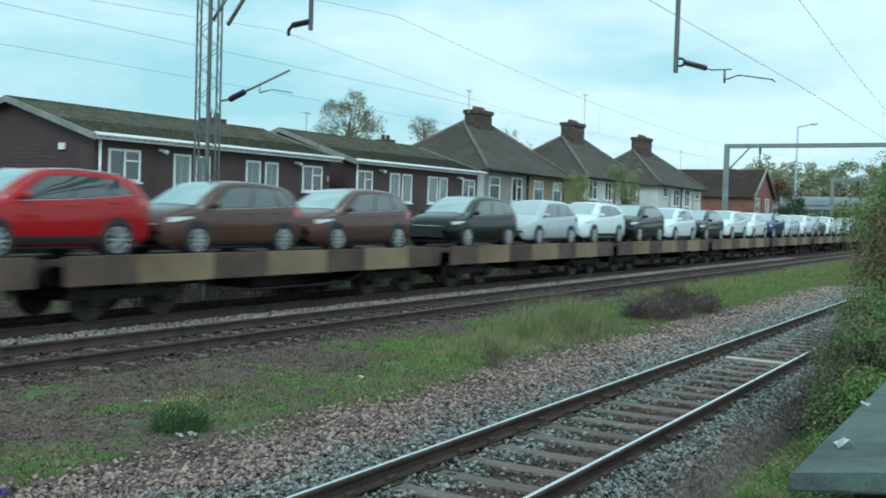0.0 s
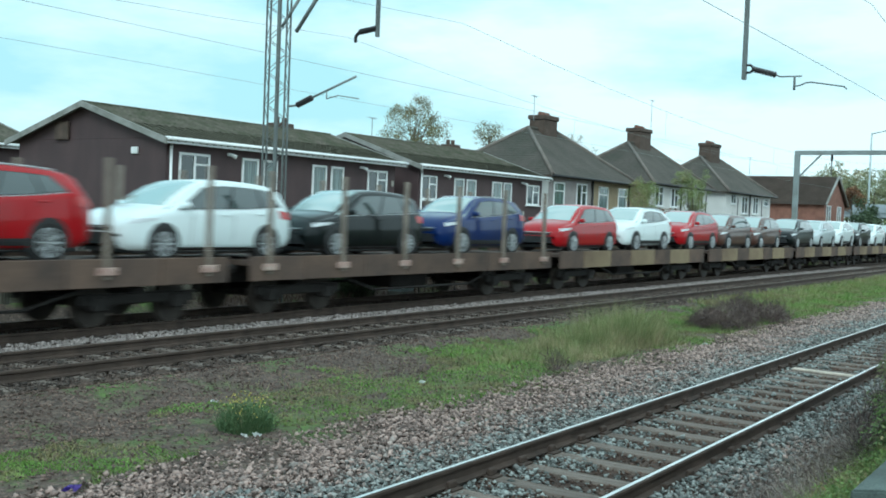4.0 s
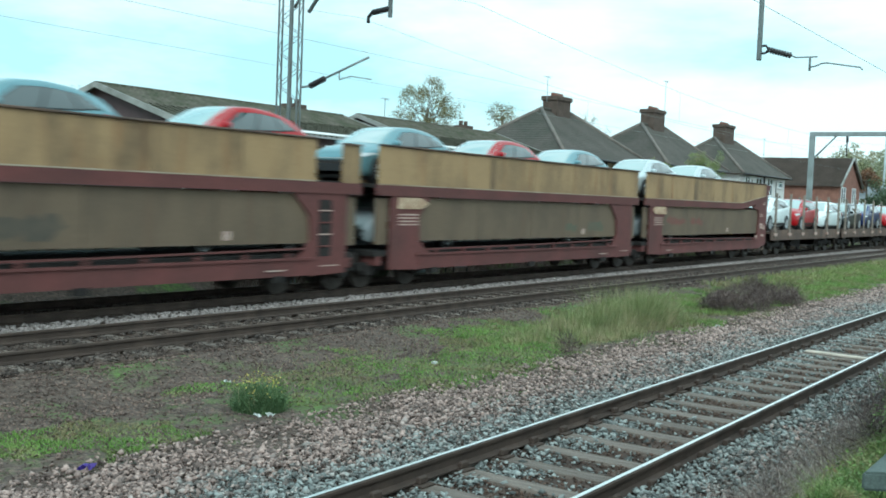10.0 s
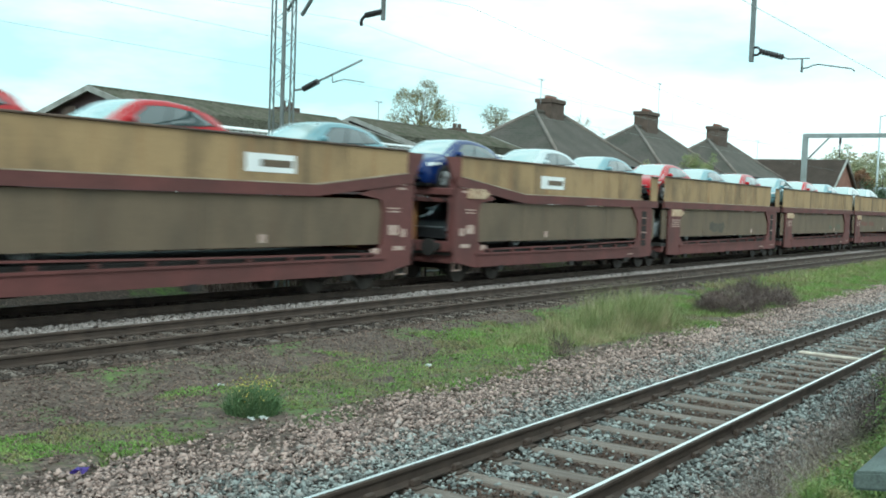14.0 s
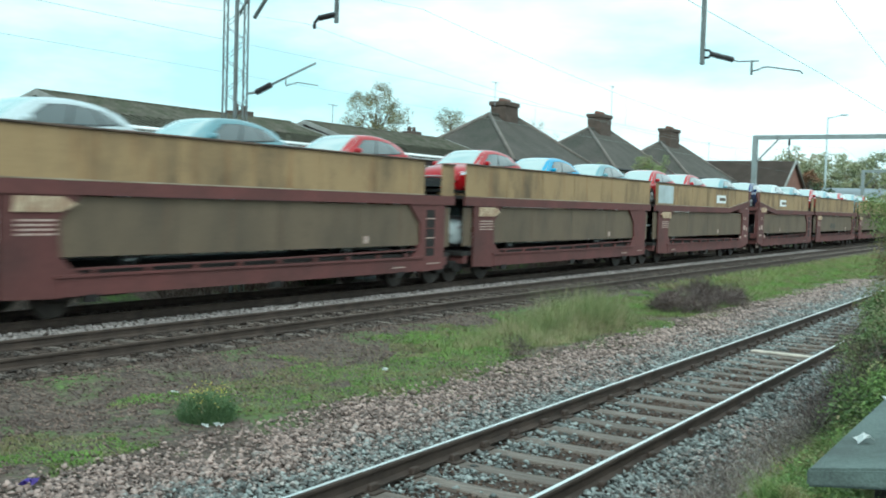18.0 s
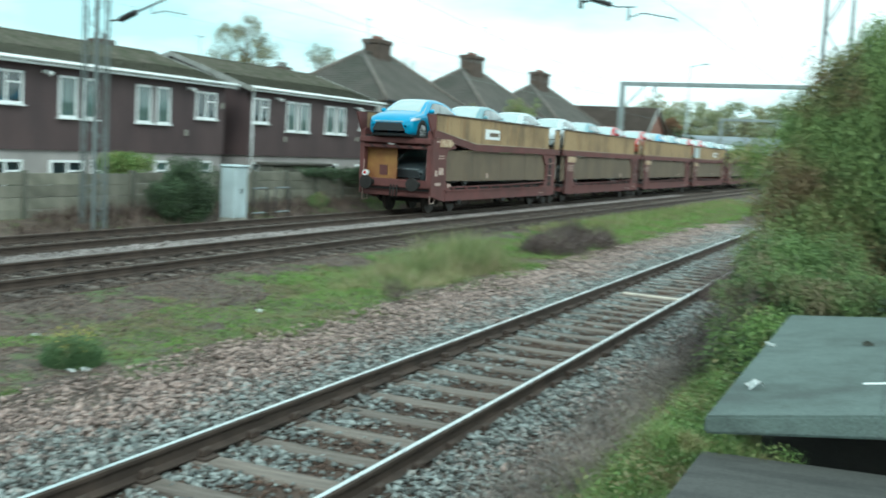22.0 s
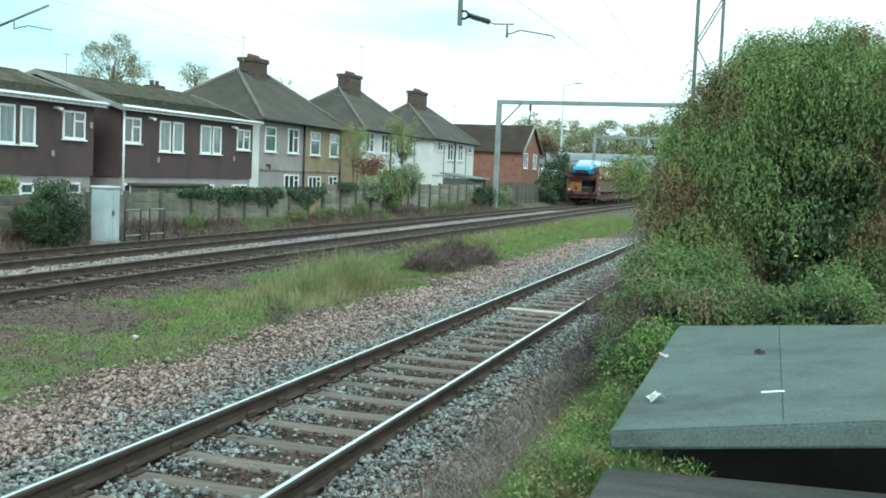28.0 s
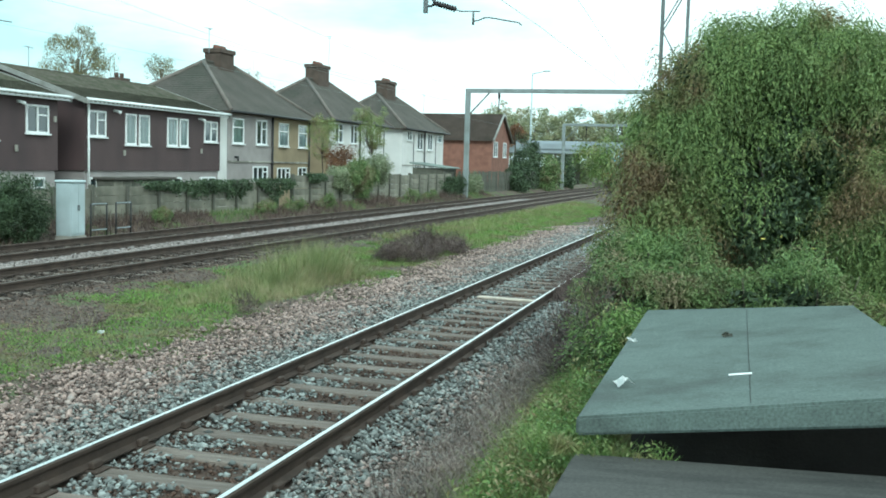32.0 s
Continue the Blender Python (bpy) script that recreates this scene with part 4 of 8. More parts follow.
# ---- houses ----
def gable_roof(parent, x0, x1, y0, y1, ze, zr, mat, verge=0.35, eave=0.4, tiles=True, loose=0):
    """A ridged roof along y, with courses of tiles as steps."""
    xm = (x0 + x1) / 2
    for side in (1, -1):
        xe = (x1 + eave) if side > 0 else (x0 - eave)
        bm = bmesh.new()
        n = 16 if tiles and side > 0 else 1
        zed = ze - (zr - ze) / abs(x1 - xm) * eave
        prev = None
        single = None
        for i in range(n):
            a, b = i / n, (i + 1) / n
            xa, xb = xe + (xm - xe) * a, xe + (xm - xe) * b
            za, zb = zed + (zr - zed) * a, zed + (zr - zed) * b
            lift = 0.008 if n > 1 else 0
            if n > 1:
                m = int((y1 - y0 + 2 * verge) / 0.3)
                ys = [y0 - verge + (y1 - y0 + 2 * verge) * j / m for j in range(m + 1)]
                # pan tiles: each has a rolled edge; the lowest courses lie as single tiles
                if i < loose:
                    w = ys[1] - ys[0]
                    if single is None:
                        pr = ((0.0, 0.075), (0.25, 0.03), (0.55, 0.0), (0.85, 0.016), (0.99, 0.05))
                        tv = [(dx, w * f, dz + h) for dx, dz in ((0, -0.012), (0, lift), (xb - xa, zb - za)) for f, h in pr]
                        tf = [(5 * r + k, 5 * r + k + 1, 5 * r + k + 6, 5 * r + k + 5) for r in (0, 1) for k in range(4)]
                        single = bpy.data.meshes.new("roof_tile")
                        single.from_pydata(tv, [], tf)
                        single.materials.append(mat)
                        loose_tiles = []
                    for j in range(m):
                        loose_tiles.append((xa, ys[j], za + random.uniform(-0.004, 0.006), random.uniform(-0.012, 0.012)))
                    continue
                rowa, rowb = [], []
                for j in range(m):
                    for f, h in ((0.0, 0.075), (0.25, 0.03), (0.55, 0.0), (0.85, 0.016)):
                        yy = ys[j] + (ys[j + 1] - ys[j]) * f
                        rowa.append(bm.verts.new((xa, yy, za + lift + h)))
                        rowb.append(bm.verts.new((xb, yy, zb + h)))
                base = prev or [bm.verts.new((v.co.x, v.co.y, za - 0.01)) for v in rowa]
                prev = rowb
                for j in range(len(rowa) - 1):
                    bm.faces.new((rowa[j], rowa[j + 1], rowb[j + 1], rowb[j]))
                    bm.faces.new((base[j], base[j + 1], rowa[j + 1], rowa[j]))
            else:
                q = [(xa, y0 - verge, za), (xa, y1 + verge, za), (xb, y1 + verge, zb), (xb, y0 - verge, zb)]
                bm.faces.new([bm.verts.new(v) for v in q])
        if n == 1:
            bmesh.ops.solidify(bm, geom=bm.faces[:], thickness=0.1)
        bmesh.ops.recalc_face_normals(bm, faces=bm.faces)
        slope = part("roof_slope", bm, mat, parent)
        for tx, ty, tz, turn in loose_tiles if single else ():
            t = new("roof_tile", single)
            t.parent = slope
            t.location, t.rotation_euler = (tx, ty, tz), (0, 0, turn)
    bm = bmesh.new()
    box(bm, xm - 0.1, xm + 0.1, y0 - verge, y1 + verge, zr - 0.04, zr + 0.09, 0.03)
    part("ridge_tiles", bm, mat, parent)


def window(parent, x, y0, y1, z0, z1, lights=2, top=False, curtain=False, sill=True, name="window", proud=0.02):
    """A window in a wall that faces +x: white frame, panes, sill."""
    w = new(name)
    w.parent = parent
    w.location = (x, y0, z0)
    W, H = y1 - y0, z1 - z0
    fr = 0.08
    bm = bmesh.new()
    for a in ((0, fr, 0, H), (W - fr, W, 0, H), (fr, W - fr, 0, fr), (fr, W - fr, H - fr, H)):
        box(bm, -0.06, proud + 0.03, a[0], a[1], a[2], a[3], 0.006)
    for i in range(1, lights):
        yy = W * i / lights
        box(bm, -0.05, proud + 0.026, yy - 0.04, yy + 0.04, fr, H - fr)
    if top:
        half = (W / lights) if lights > 1 else W
        box(bm, -0.05, proud + 0.024, (W - half) if lights > 1 else fr, W - fr, H * 0.62, H * 0.62 + 0.06)
    f = obj_of("window_frame", bm, M["white_paint"], w)
    for i in range(lights):
        bm = bmesh.new()
        box(bm, -0.03, -0.015 + proud, max(fr, W * i / lights + 0.03), min(W - fr, W * (i + 1) / lights - 0.03), fr, H - fr)
        obj_of("pane", bm, M["curtain_pane"] if curtain else M["pane"], w)
    if sill:
        bm = bmesh.new()
        box(bm, -0.05, proud + 0.1, -0.05, W + 0.05, -0.06, 0.0, 0.01)
        obj_of("window_sill", bm, M["white_paint"], w)


def pipe(parent, x, y, z0, z1, mat, r=0.045):
    bm = bmesh.new()
    tube(bm, (x, y, z0), (x, y, z1), r, 8)
    for z in (z0 + 0.5, (z0 + z1) / 2, z1 - 0.3):
        tube(bm, (x, y, z), (x, y, z + 0.08), r * 1.35, 8)
    part("downpipe", bm, mat, parent)


def lamp_box(parent, x, y, z):
    bm = bmesh.new()
    box(bm, x, x + 0.1, y - 0.06, y + 0.06, z - 0.05, z + 0.05, 0.01)
    tube(bm, (x + 0.1, y, z), (x + 0.28, y + 0.12, z - 0.08), 0.05, 8, 0.08)
    part("flood_light", bm, M["white_paint"], parent)


def clad_block(y0, y1, x0, x1, ze, zr, windows, label, near=True):
    h = empty("house", pose(0, 0, 0), label, "house", "brown clad terrace")
    bm = bmesh.new()
    box(bm, x0 + 0.08, x1 - 0.08, y0 + 0.08, y1 - 0.08, -1.2, 1.6)
    part("ground_floor_wall", bm, M["pebble"], h, "light grey rendered lower wall")
    # cladding boards, upper storey and gables
    bm = bmesh.new()
    z, fronts = 1.54, []
    while z < ze - 0.02:
        t = min(z + 0.13, ze)
        fronts.append((z, t))
        for yy, s in ((y0, -1), (y1, 1)):
            bm.faces.new([bm.verts.new(v) for v in ((x0, yy + s * 0.02, z), (x1, yy + s * 0.02, z), (x1, yy + s * 0.008, t), (x0, yy + s * 0.008, t))])
        z = t
    xm = (x0 + x1) / 2
    for yy in (y0, y1):
        bm.faces.new([bm.verts.new(v) for v in ((x0, yy, ze), (x1, yy, ze), (xm, yy, zr))])
    box(bm, x0, x1 - 0.035, y0 + 0.02, y1 - 0.02, 1.54, ze)
    bmesh.ops.recalc_face_normals(bm, faces=bm.faces)
    clad = part("cladding", bm, M["brown_clad"], h, "dark brown horizontal cladding boards")
    for za, zb in fronts:
        bm = bmesh.new()
        prism(bm, [(x1 - 0.03, za), (x1, za), (x1 - 0.005, zb - 0.001), (x1 - 0.03, zb - 0.001)], y0, y1)
        bmesh.ops.recalc_face_normals(bm, faces=bm.faces)
        part("board", bm, M["brown_clad"], clad)
    gable_roof(h, x0, x1, y0, y1, ze, zr, M["roof_tile"], loose=7 if near else 0)
    bm = bmesh.new()
    box(bm, x1 + 0.28, x1 + 0.36, y0 - 0.3, y1 + 0.35, ze - 0.2, ze + 0.02, 0.008)
    part("fascia", bm, M["white_paint"], h, "white eaves board")
    bm = bmesh.new()
    tube(bm, (x1 + 0.42, y0 - 0.3, ze - 0.06), (x1 + 0.42, y1 + 0.35, ze - 0.06), 0.05, 8)
    part("gutter", bm, M["white_paint"], h)
    for yy in (y0 - 0.36, y1 + 0.3):
        for s in (1, -1):
            bm = bmesh.new()
            xe = x1 + 0.4 if s > 0 else x0 - 0.4
            k = (zr - ze) / (x1 - xm)
            zed = ze - 0.4 * k
            vs = [(xe, zed - 0.12), (xm, zr - 0.12), (xm, zr + 0.08), (xe, zed + 0.08)]
            a = [bm.verts.new((x, yy, z)) for x, z in vs]
            b = [bm.verts.new((x, yy + 0.05, z)) for x, z in vs]
            for i in range(4):
                bm.faces.new((a[i], a[(i + 1) % 4], b[(i + 1) % 4], b[i]))
            bm.faces.new(a)
            bm.faces.new(list(reversed(b)))
            bmesh.ops.recalc_face_normals(bm, faces=bm.faces)
            part("barge_board", bm, M["dirty_white"], h)
    pipe(h, x1 + 0.1, y0 + 0.12, 0.3, ze - 0.05, M["white_paint"])
    for a, b, c, d, lights, top in windows:
        window(h, x1, a, b, c, d, lights, top, curtain=lights == 1)
    return h


UP = 3.99
b1 = clad_block(25.1, 37.3, -29.4, -21.5, 4.42, 5.6, [
    (25.62, 26.95, 2.95, UP, 2, True), (28.44, 29.25, 2.62, UP, 1, False), (29.5, 30.2, 2.62, UP, 1, False),
    (32.1, 32.92, 2.62, UP, 1, False), (33.18, 33.95, 2.62, UP, 1, False), (35.45, 36.75, 2.92, UP, 2, True), (35.8, 36.5, 0.2, 1.28, 1, True), (25.6, 26.95, 0.2, 1.22, 2, True), (28.1, 29.6, 0.2, 1.22, 2, True), (30.0, 30.5, 0.2, 1.26, 1, True), (33.2, 33.9, 0.2, 1.26, 1, True)],
    "brown clad two-storey house with white windows and tiled roof")
b2 = clad_block(39.0, 50.1, -29.4, -21.5, 4.44, 5.75, [
    (39.2, 40.4, 2.92, UP, 2, True), (41.8, 42.62, 2.65, UP, 1, False), (42.82, 43.66, 2.65, UP, 1, False),
    (45.12, 46.02, 2.67, UP, 1, False), (46.2, 46.97, 2.67, UP, 1, False), (48.5, 49.8, 2.96, UP, 2, True),
    (39.24, 40.3, -0.1, 1.26, 2, True), (42.0, 43.2, -0.1, 1.24, 2, True), (45.0, 46.4, -0.1, 1.24, 2, True), (48.2, 49.6, -0.1, 1.24, 2, True)],
    "brown clad two-storey house beside pebbledashed semis")
b0 = clad_block(16.0, 30.5, -46.0, -36.0, 4.6, 6.1, [], "brown clad house set back behind its neighbour", False)
for hh, ys in ((b1, (27.8, 35.0)), (b2, (41.0, 48.0))):
    for yy in ys:
        lamp_box(hh, -21.5, yy, 4.05)
for hh, yy, zz in ((b1, 37.1, 3.5), (b1, 34.9, 2.35), (b2, 41.7, 2.3), (b2, 48.2, 2.5)):
    bm = bmesh.new()
    box(bm, -21.49, -21.42, yy - 0.06, yy + 0.06, zz - 0.12, zz + 0.12, 0.01)
    part("vent_box", bm, M["concrete"], hh)
bm = bmesh.new()
box(bm, -27.18, -26.44, 24.96, 25.06, 4.39, 5.01, 0.01)
part("alarm_box", bm, M["brick_dark"], b1, "small dark red alarm box")
bm = bmesh.new()
box(bm, -23.09, -22.79, 24.98, 25.06, 3.9, 4.12, 0.01)
part("vent_box", bm, M["white_paint"], b1)


def small_chimney(parent, x, y, z):
    bm = bmesh.new()
    box(bm, x - 0.35, x + 0.35, y - 0.45, y + 0.45, z - 0.6, z + 0.35, 0.02)
    for k in (-0.25, 0.2):
        tube(bm, (x, y + k, z + 0.35), (x, y + k, z + 0.6), 0.11, 8)
    part("chimney", bm, M["brick_dark"], parent)


small_chimney(b1, -26.0, 35.1, 5.55)
small_chimney(b2, -26.6, 49.0, 5.75)


def hip_house(y0, y1, x0, x1, ze, zr, roof, halves, windows, label, chimney, side_mat):
    h = empty("semi_detached_house", pose(0, 0, 0), label, "house", "semi-detached houses")
    ym = (y0 + y1) / 2
    xm = (x0 + x1) / 2
    for k, (a, b) in enumerate(((y0, ym), (ym, y1))):
        bm = bmesh.new()
        box(bm, x0, x1, a, b, -1.2, ze)
        part("wall", bm, [halves[k]], h)
    bm = bmesh.new()
    box(bm, x0 + 0.2, x1 - 0.1, y0 - 0.012, y0 + 0.05, -1.2, ze - 0.01)
    part("side_wall", bm, side_mat, h)
    bm = bmesh.new()
    box(bm, x1, x1 + 0.05, y0, y1, 1.98, 2.08, 0.01)
    part("string_course", bm, M["concrete"], h)
    # hipped roof in courses
    e = 0.45
    ra, rb, eb = roof
    base = [(x1 + e, y0 - e), (x1 + e, eb), (x0 - e, eb), (x0 - e, y0 - e)]
    top = [(xm, ra), (xm, rb), (xm, rb), (xm, ra)]
    n = 26
    zed = ze - 0.12
    for s in range(4):
        bm = bmesh.new()
        (ax, ay), (bx, by) = base[s], base[(s + 1) % 4]
        (cx, cy), (dx, dy) = top[s], top[(s + 1) % 4]
        prev = None
        for i in range(n):
            f, g = i / n, (i + 1) / n
            p = [(ax + (cx - ax) * f, ay + (cy - ay) * f), (bx + (dx - bx) * f, by + (dy - by) * f), (bx + (dx - bx) * g, by + (dy - by) * g), (ax + (cx - ax) * g, ay + (cy - ay) * g)]
            za, zb = zed + (zr - zed) * f, zed + (zr - zed) * g
            q = [bm.verts.new((*p[0], za + 0.014)), bm.verts.new((*p[1], za + 0.014)), bm.verts.new((*p[2], zb)), bm.verts.new((*p[3], zb))]
            lo = prev or [bm.verts.new((*p[0], za)), bm.verts.new((*p[1], za))]
            prev = [q[3], q[2]]
            if (q[2].co - q[3].co).length > 1e-3:
                bm.faces.new(q)
            else:
                bm.faces.new(q[:3])
            bm.faces.new((lo[0], lo[1], q[1], q[0]))
        bmesh.ops.recalc_face_normals(bm, faces=bm.faces)
        part("roof_slope", bm, M["roof_dark"], h)
        bm = bmesh.new()
        tube(bm, (ax, ay, zed + 0.03), (cx, cy, zr + 0.03), 0.11, 6)
        part("hip_tiles", bm, M["hip_tile"], h)
    bm = bmesh.new()
    tube(bm, (xm, ra, zr + 0.03), (xm, rb, zr + 0.03), 0.12, 6)
    part("ridge_tiles", bm, M["roof_dark"], h)
    bm = bmesh.new()
    tube(bm, (x1 + e, y0 - e, zed - 0.02), (x1 + e, y1 + e, zed - 0.02), 0.07, 8)
    part("gutter", bm, M["black_trim"], h)
    bm = bmesh.new()
    box(bm, x0 - e + 0.03, x1 + e - 0.04, y0 - e + 0.03, y1 + e - 0.03, zed - 0.08, zed - 0.005)
    part("soffit", bm, M["brick_dark"], h)
    cx, cy, cz, w = chimney
    bm = bmesh.new()
    box(bm, cx - 0.5, cx + 0.5, cy - w, cy + w, zr - 1.2, cz - 0.35, 0.02)
    box(bm, cx - 0.58, cx + 0.58, cy - w - 0.08, cy + w + 0.08, cz - 0.35, cz - 0.1, 0.02)
    c = part("chimney", bm, M["brick_dark"], h, "dark brick chimney stack")
    for k in (-0.6, -0.2, 0.2, 0.6):
        bm = bmesh.new()
        tube(bm, (cx, cy + k * w, cz - 0.1), (cx, cy + k * w, cz + 0.12), 0.15, 10, 0.12)
        part("chimney_pot", bm, M["pot"], c)
    pipe(h, x1 + 0.1, ym - 0.1, -0.8, ze - 0.15, M["black_trim"], 0.06)
    for a, b, c, d, lights, top in windows:
        window(h, x1, a, b, c, d, lights, top, curtain=(lights == 1))
    return h


M["pot"] = material("sooty_clay_pot", (0.2, 0.095, 0.07), 0.9, 0, 0.25, 4)
M["hip_tile"] = material("pale_hip_tile", (0.19, 0.165, 0.145), 0.9, 0, 0.2, 2)
h1 = hip_house(51.1, 61.5, -28.4, -21.6, 4.74, 7.5, (54.6, 58.2, 61.9), (M["pebble"], M["render_tan"]), [
    (51.6, 52.86, 2.97, 4.3, 1, True), (54.3, 55.6, 2.97, 4.34, 2, True), (57.15, 58.45, 2.95, 4.3, 1, True), (59.85, 61.1, 2.93, 4.3, 1, True),
    (53.95, 55.75, 0.9, 1.8, 3, True), (57.0, 58.7, 0.9, 1.74, 3, True), (59.85, 61.1, 0.9, 1.78, 2, True)],
    "pebbledashed semi-detached house, half grey and half ochre", (-25.0, 56.4, 8.45, 0.8), M["pebble"])
h2 = hip_house(64.8, 75.3, -28.4, -21.6, 4.95, 7.77, (68.6, 72.6, 75.8), (M["render_white"], M["render_white"]), [
    (65.5, 66.95, 3.4, 4.7, 2, True), (68.3, 69.6, 3.4, 4.7, 2, True), (71.2, 72.5, 3.4, 4.7, 2, True), (73.3, 74.5, 3.4, 4.7, 2, True), (65.8, 67.6, 0.8, 2.1, 3, True), (72.4, 74.2, 0.8, 2.1, 3, True)],
    "cream rendered semi-detached house with an ochre side wall", (-25.0, 70.45, 8.98, 0.95), M["render_tan"])
h3 = hip_house(79.4, 90.9, -28.4, -21.6, 5.0, 7.78, (82.8, 87.6, 91.3), (M["render_white"], M["render_white"]), [
    (80.6, 81.8, 4.0, 4.76, 2, True), (83.2, 84.75, 3.3, 4.7, 2, True), (86.1, 87.5, 3.33, 4.73, 2, True), (89.05, 90.3, 4.05, 4.66, 1, True), (82.6, 84.6, 0.9, 2.2, 3, True), (86.4, 88.2, 0.9, 2.2, 3, True)],
    "white rendered semi-detached house behind a garden", (-25.0, 84.9, 9.08, 1.1), M["render_white"])
bm = bmesh.new()
box(bm, -26.0, -21.62, 50.14, 51.08, -1.2, 4.5)
tagged(obj_of("link_wall", bm, M["render_white"]), "cream rendered wall between two houses", "wall", kind="structure")
for hh, ys in ((h1, (51.2, 61.3)), (h2, (64.9, 75.1)), (h3, (79.6, 82.3, 88.5))):
    for yy in ys[1:]:
        pipe(hh, -21.5 if hh is h1 else -21.6, yy, -0.8, 4.5, M["black_trim"], 0.05)
bm = bmesh.new()
tube(bm, (-21.62, 51.93, 2.26), (-21.4, 51.93, 2.26), 0.06, 10)
tube(bm, (-21.42, 51.93, 2.26), (-21.42, 51.93, 2.06), 0.05, 10)
part("pipe_stub", bm, M["black_trim"], h1)


def brick_house():
    h = empty("brick_house", pose(0, 0, 0), "red brick house with a tiled gable roof", "house")
    x0, x1, y0, y1, ze, zr = -36, -21, 106.8, 115.2, 4.85, 7.7
    bm = bmesh.new()
    box(bm, x0, x1, y0, y1, -1.2, ze)
    part("wall", bm, M["brick_red"], h)
    ym = (y0 + y1) / 2
    bm = bmesh.new()
    a = [bm.verts.new(v) for v in ((x1, y0, ze), (x1, y1, ze), (x1, ym, zr - 0.1))]
    b = [bm.verts.new((x1 - 0.3, v.co.y, v.co.z)) for v in a]
    bm.faces.new(a)
    bm.faces.new(b[::-1])
    for i in range(3):
        bm.faces.new((a[i], b[i], b[(i + 1) % 3], a[(i + 1) % 3]))
    bmesh.ops.recalc_face_normals(bm, faces=bm.faces)
    part("gable", bm, M["brick_red"], h)
    for s in (1, -1):
        bm = bmesh.new()
        ye = (y1 + 0.4) if s > 0 else (y0 - 0.4)
        bm.faces.new([bm.verts.new(v) for v in ((x0, ye, ze - 0.15), (x1 + 0.3, ye, ze - 0.15), (x1 + 0.3, ym, zr), (x0, ym, zr))])
        bmesh.ops.solidify(bm, geom=bm.faces[:], thickness=0.12)
        part("roof_slope", bm, M["roof_brown"], h)
        bm = bmesh.new()
        tube(bm, (x1 + 0.3, ye, ze - 0.1), (x1 + 0.3, ym, zr + 0.05), 0.12, 6)
        part("barge_board", bm, M["dirty_white"], h)
    for a, b in ((107.6, 109.4), (112.0, 113.6)):
        window(h, x1, a, b, 3.1, 4.7, 2, True)
    bm = bmesh.new()
    box(bm, -31.5, -30.3, y0 + 0.6, y0 + 1.8, 4, 6.9, 0.03)
    part("chimney", bm, M["brick_red"], h)


brick_house()
bm = bmesh.new()
box(bm, -34, -30.5, 96, 106, -1.2, 4.6)
tagged(obj_of("brick_annexe", bm, M["brick_red"]), "plain red brick side building between houses", "building")


M["shed_roof"] = material("green_grey_sheet", (0.2, 0.24, 0.22), 0.8, 0, 0.2, 1.5, (0.12, 0.15, 0.13))


def shed():
    s = empty("garden_shed", pose(-16.6, 70.5, 0), "small dark garden shed with a green-grey roof", "shed")
    bm = bmesh.new()
    box(bm, -1.2, 1.0, 0, 3.2, -1, 1.9)
    part("body", bm, M["fence_post"], s)
    bm = bmesh.new()
    box(bm, -1.4, 1.25, -0.2, 3.5, 1.9, 2.0, 0.02)
    for v in bm.verts:
        v.co.z += 0.12 * (1 - v.co.x)
    part("roof", bm, M["shed_roof"], s, "pale green-grey sheet roof")


shed()


def outbuilding():
    s = empty("outbuilding", pose(-17.6, 35.2, 0), "low weathered timber outbuilding behind the concrete fence", "outbuilding")
    bm = bmesh.new()
    box(bm, -0.7, 0, 0, 4.0, -1, 1.3)
    part("body", bm, M["fence_post"], s)
    bm = bmesh.new()
    box(bm, -0.8, 0.12, -0.1, 4.0 + 0.1, 1.3, 1.3 + 0.1, 0.02)
    part("roof", bm, M["roof_dark"], s, "dark felt roof")
    for k in range(7):
        bm = bmesh.new()
        box(bm, 0.0, 0.03, 4.0 * k / 7 + 0.02, 4.0 * (k + 1) / 7 - 0.02, -0.6, 1.3 - 0.05, 0.006)
        part("board", bm, M["fence_post"] if k % 3 else M["fence_board"], s)


outbuilding()


def flyover():
    f = empty("road_bridge", pose(0, 150, 0), "distant grey concrete road bridge across the tracks", "bridge")
    for n, (z0, z1, y0, y1) in (("deck", (4.2, 4.8, 0, 9)), ("parapet", (4.8, 5.6, -0.2, 0.1)), ("parapet", (4.8, 6.2, 8.9, 9.2))):
        bm = bmesh.new()
        box(bm, -30, 40, y0, y1, z0, z1, 0.02)
        part(n, bm, M["concrete_pale"], f)
    for x in (-20, -4, 8, 20):
        bm = bmesh.new()
        box(bm, x - 0.5, x + 0.5, 1, 8, -0.5, 4.2, 0.05)
        part("pier", bm, M["concrete"], f)


M["concrete_pale"] = material("pale_concrete", (0.34, 0.38, 0.41), 0.85, 0, 0.12, 0.3)
flyover()


def lamp_post():
    p = empty("street_lamp", pose(-17.6, 110, -0.6), "tall thin pale street lamp post behind the houses", "street lamp")
    bm = bmesh.new()
    tube(bm, (0, 0, 0), (0, 0, 12.6), 0.14, 10, 0.07)
    part("post", bm, M["cabinet"], p)
    bm = bmesh.new()
    tube(bm, (0, 0, 12.5), (1.3, 0, 12.8), 0.05, 6)
    box(bm, 1.2, 1.9, -0.12, 0.12, 12.72, 12.88, 0.03)
    part("lantern", bm, M["cabinet"], p)


lamp_post()


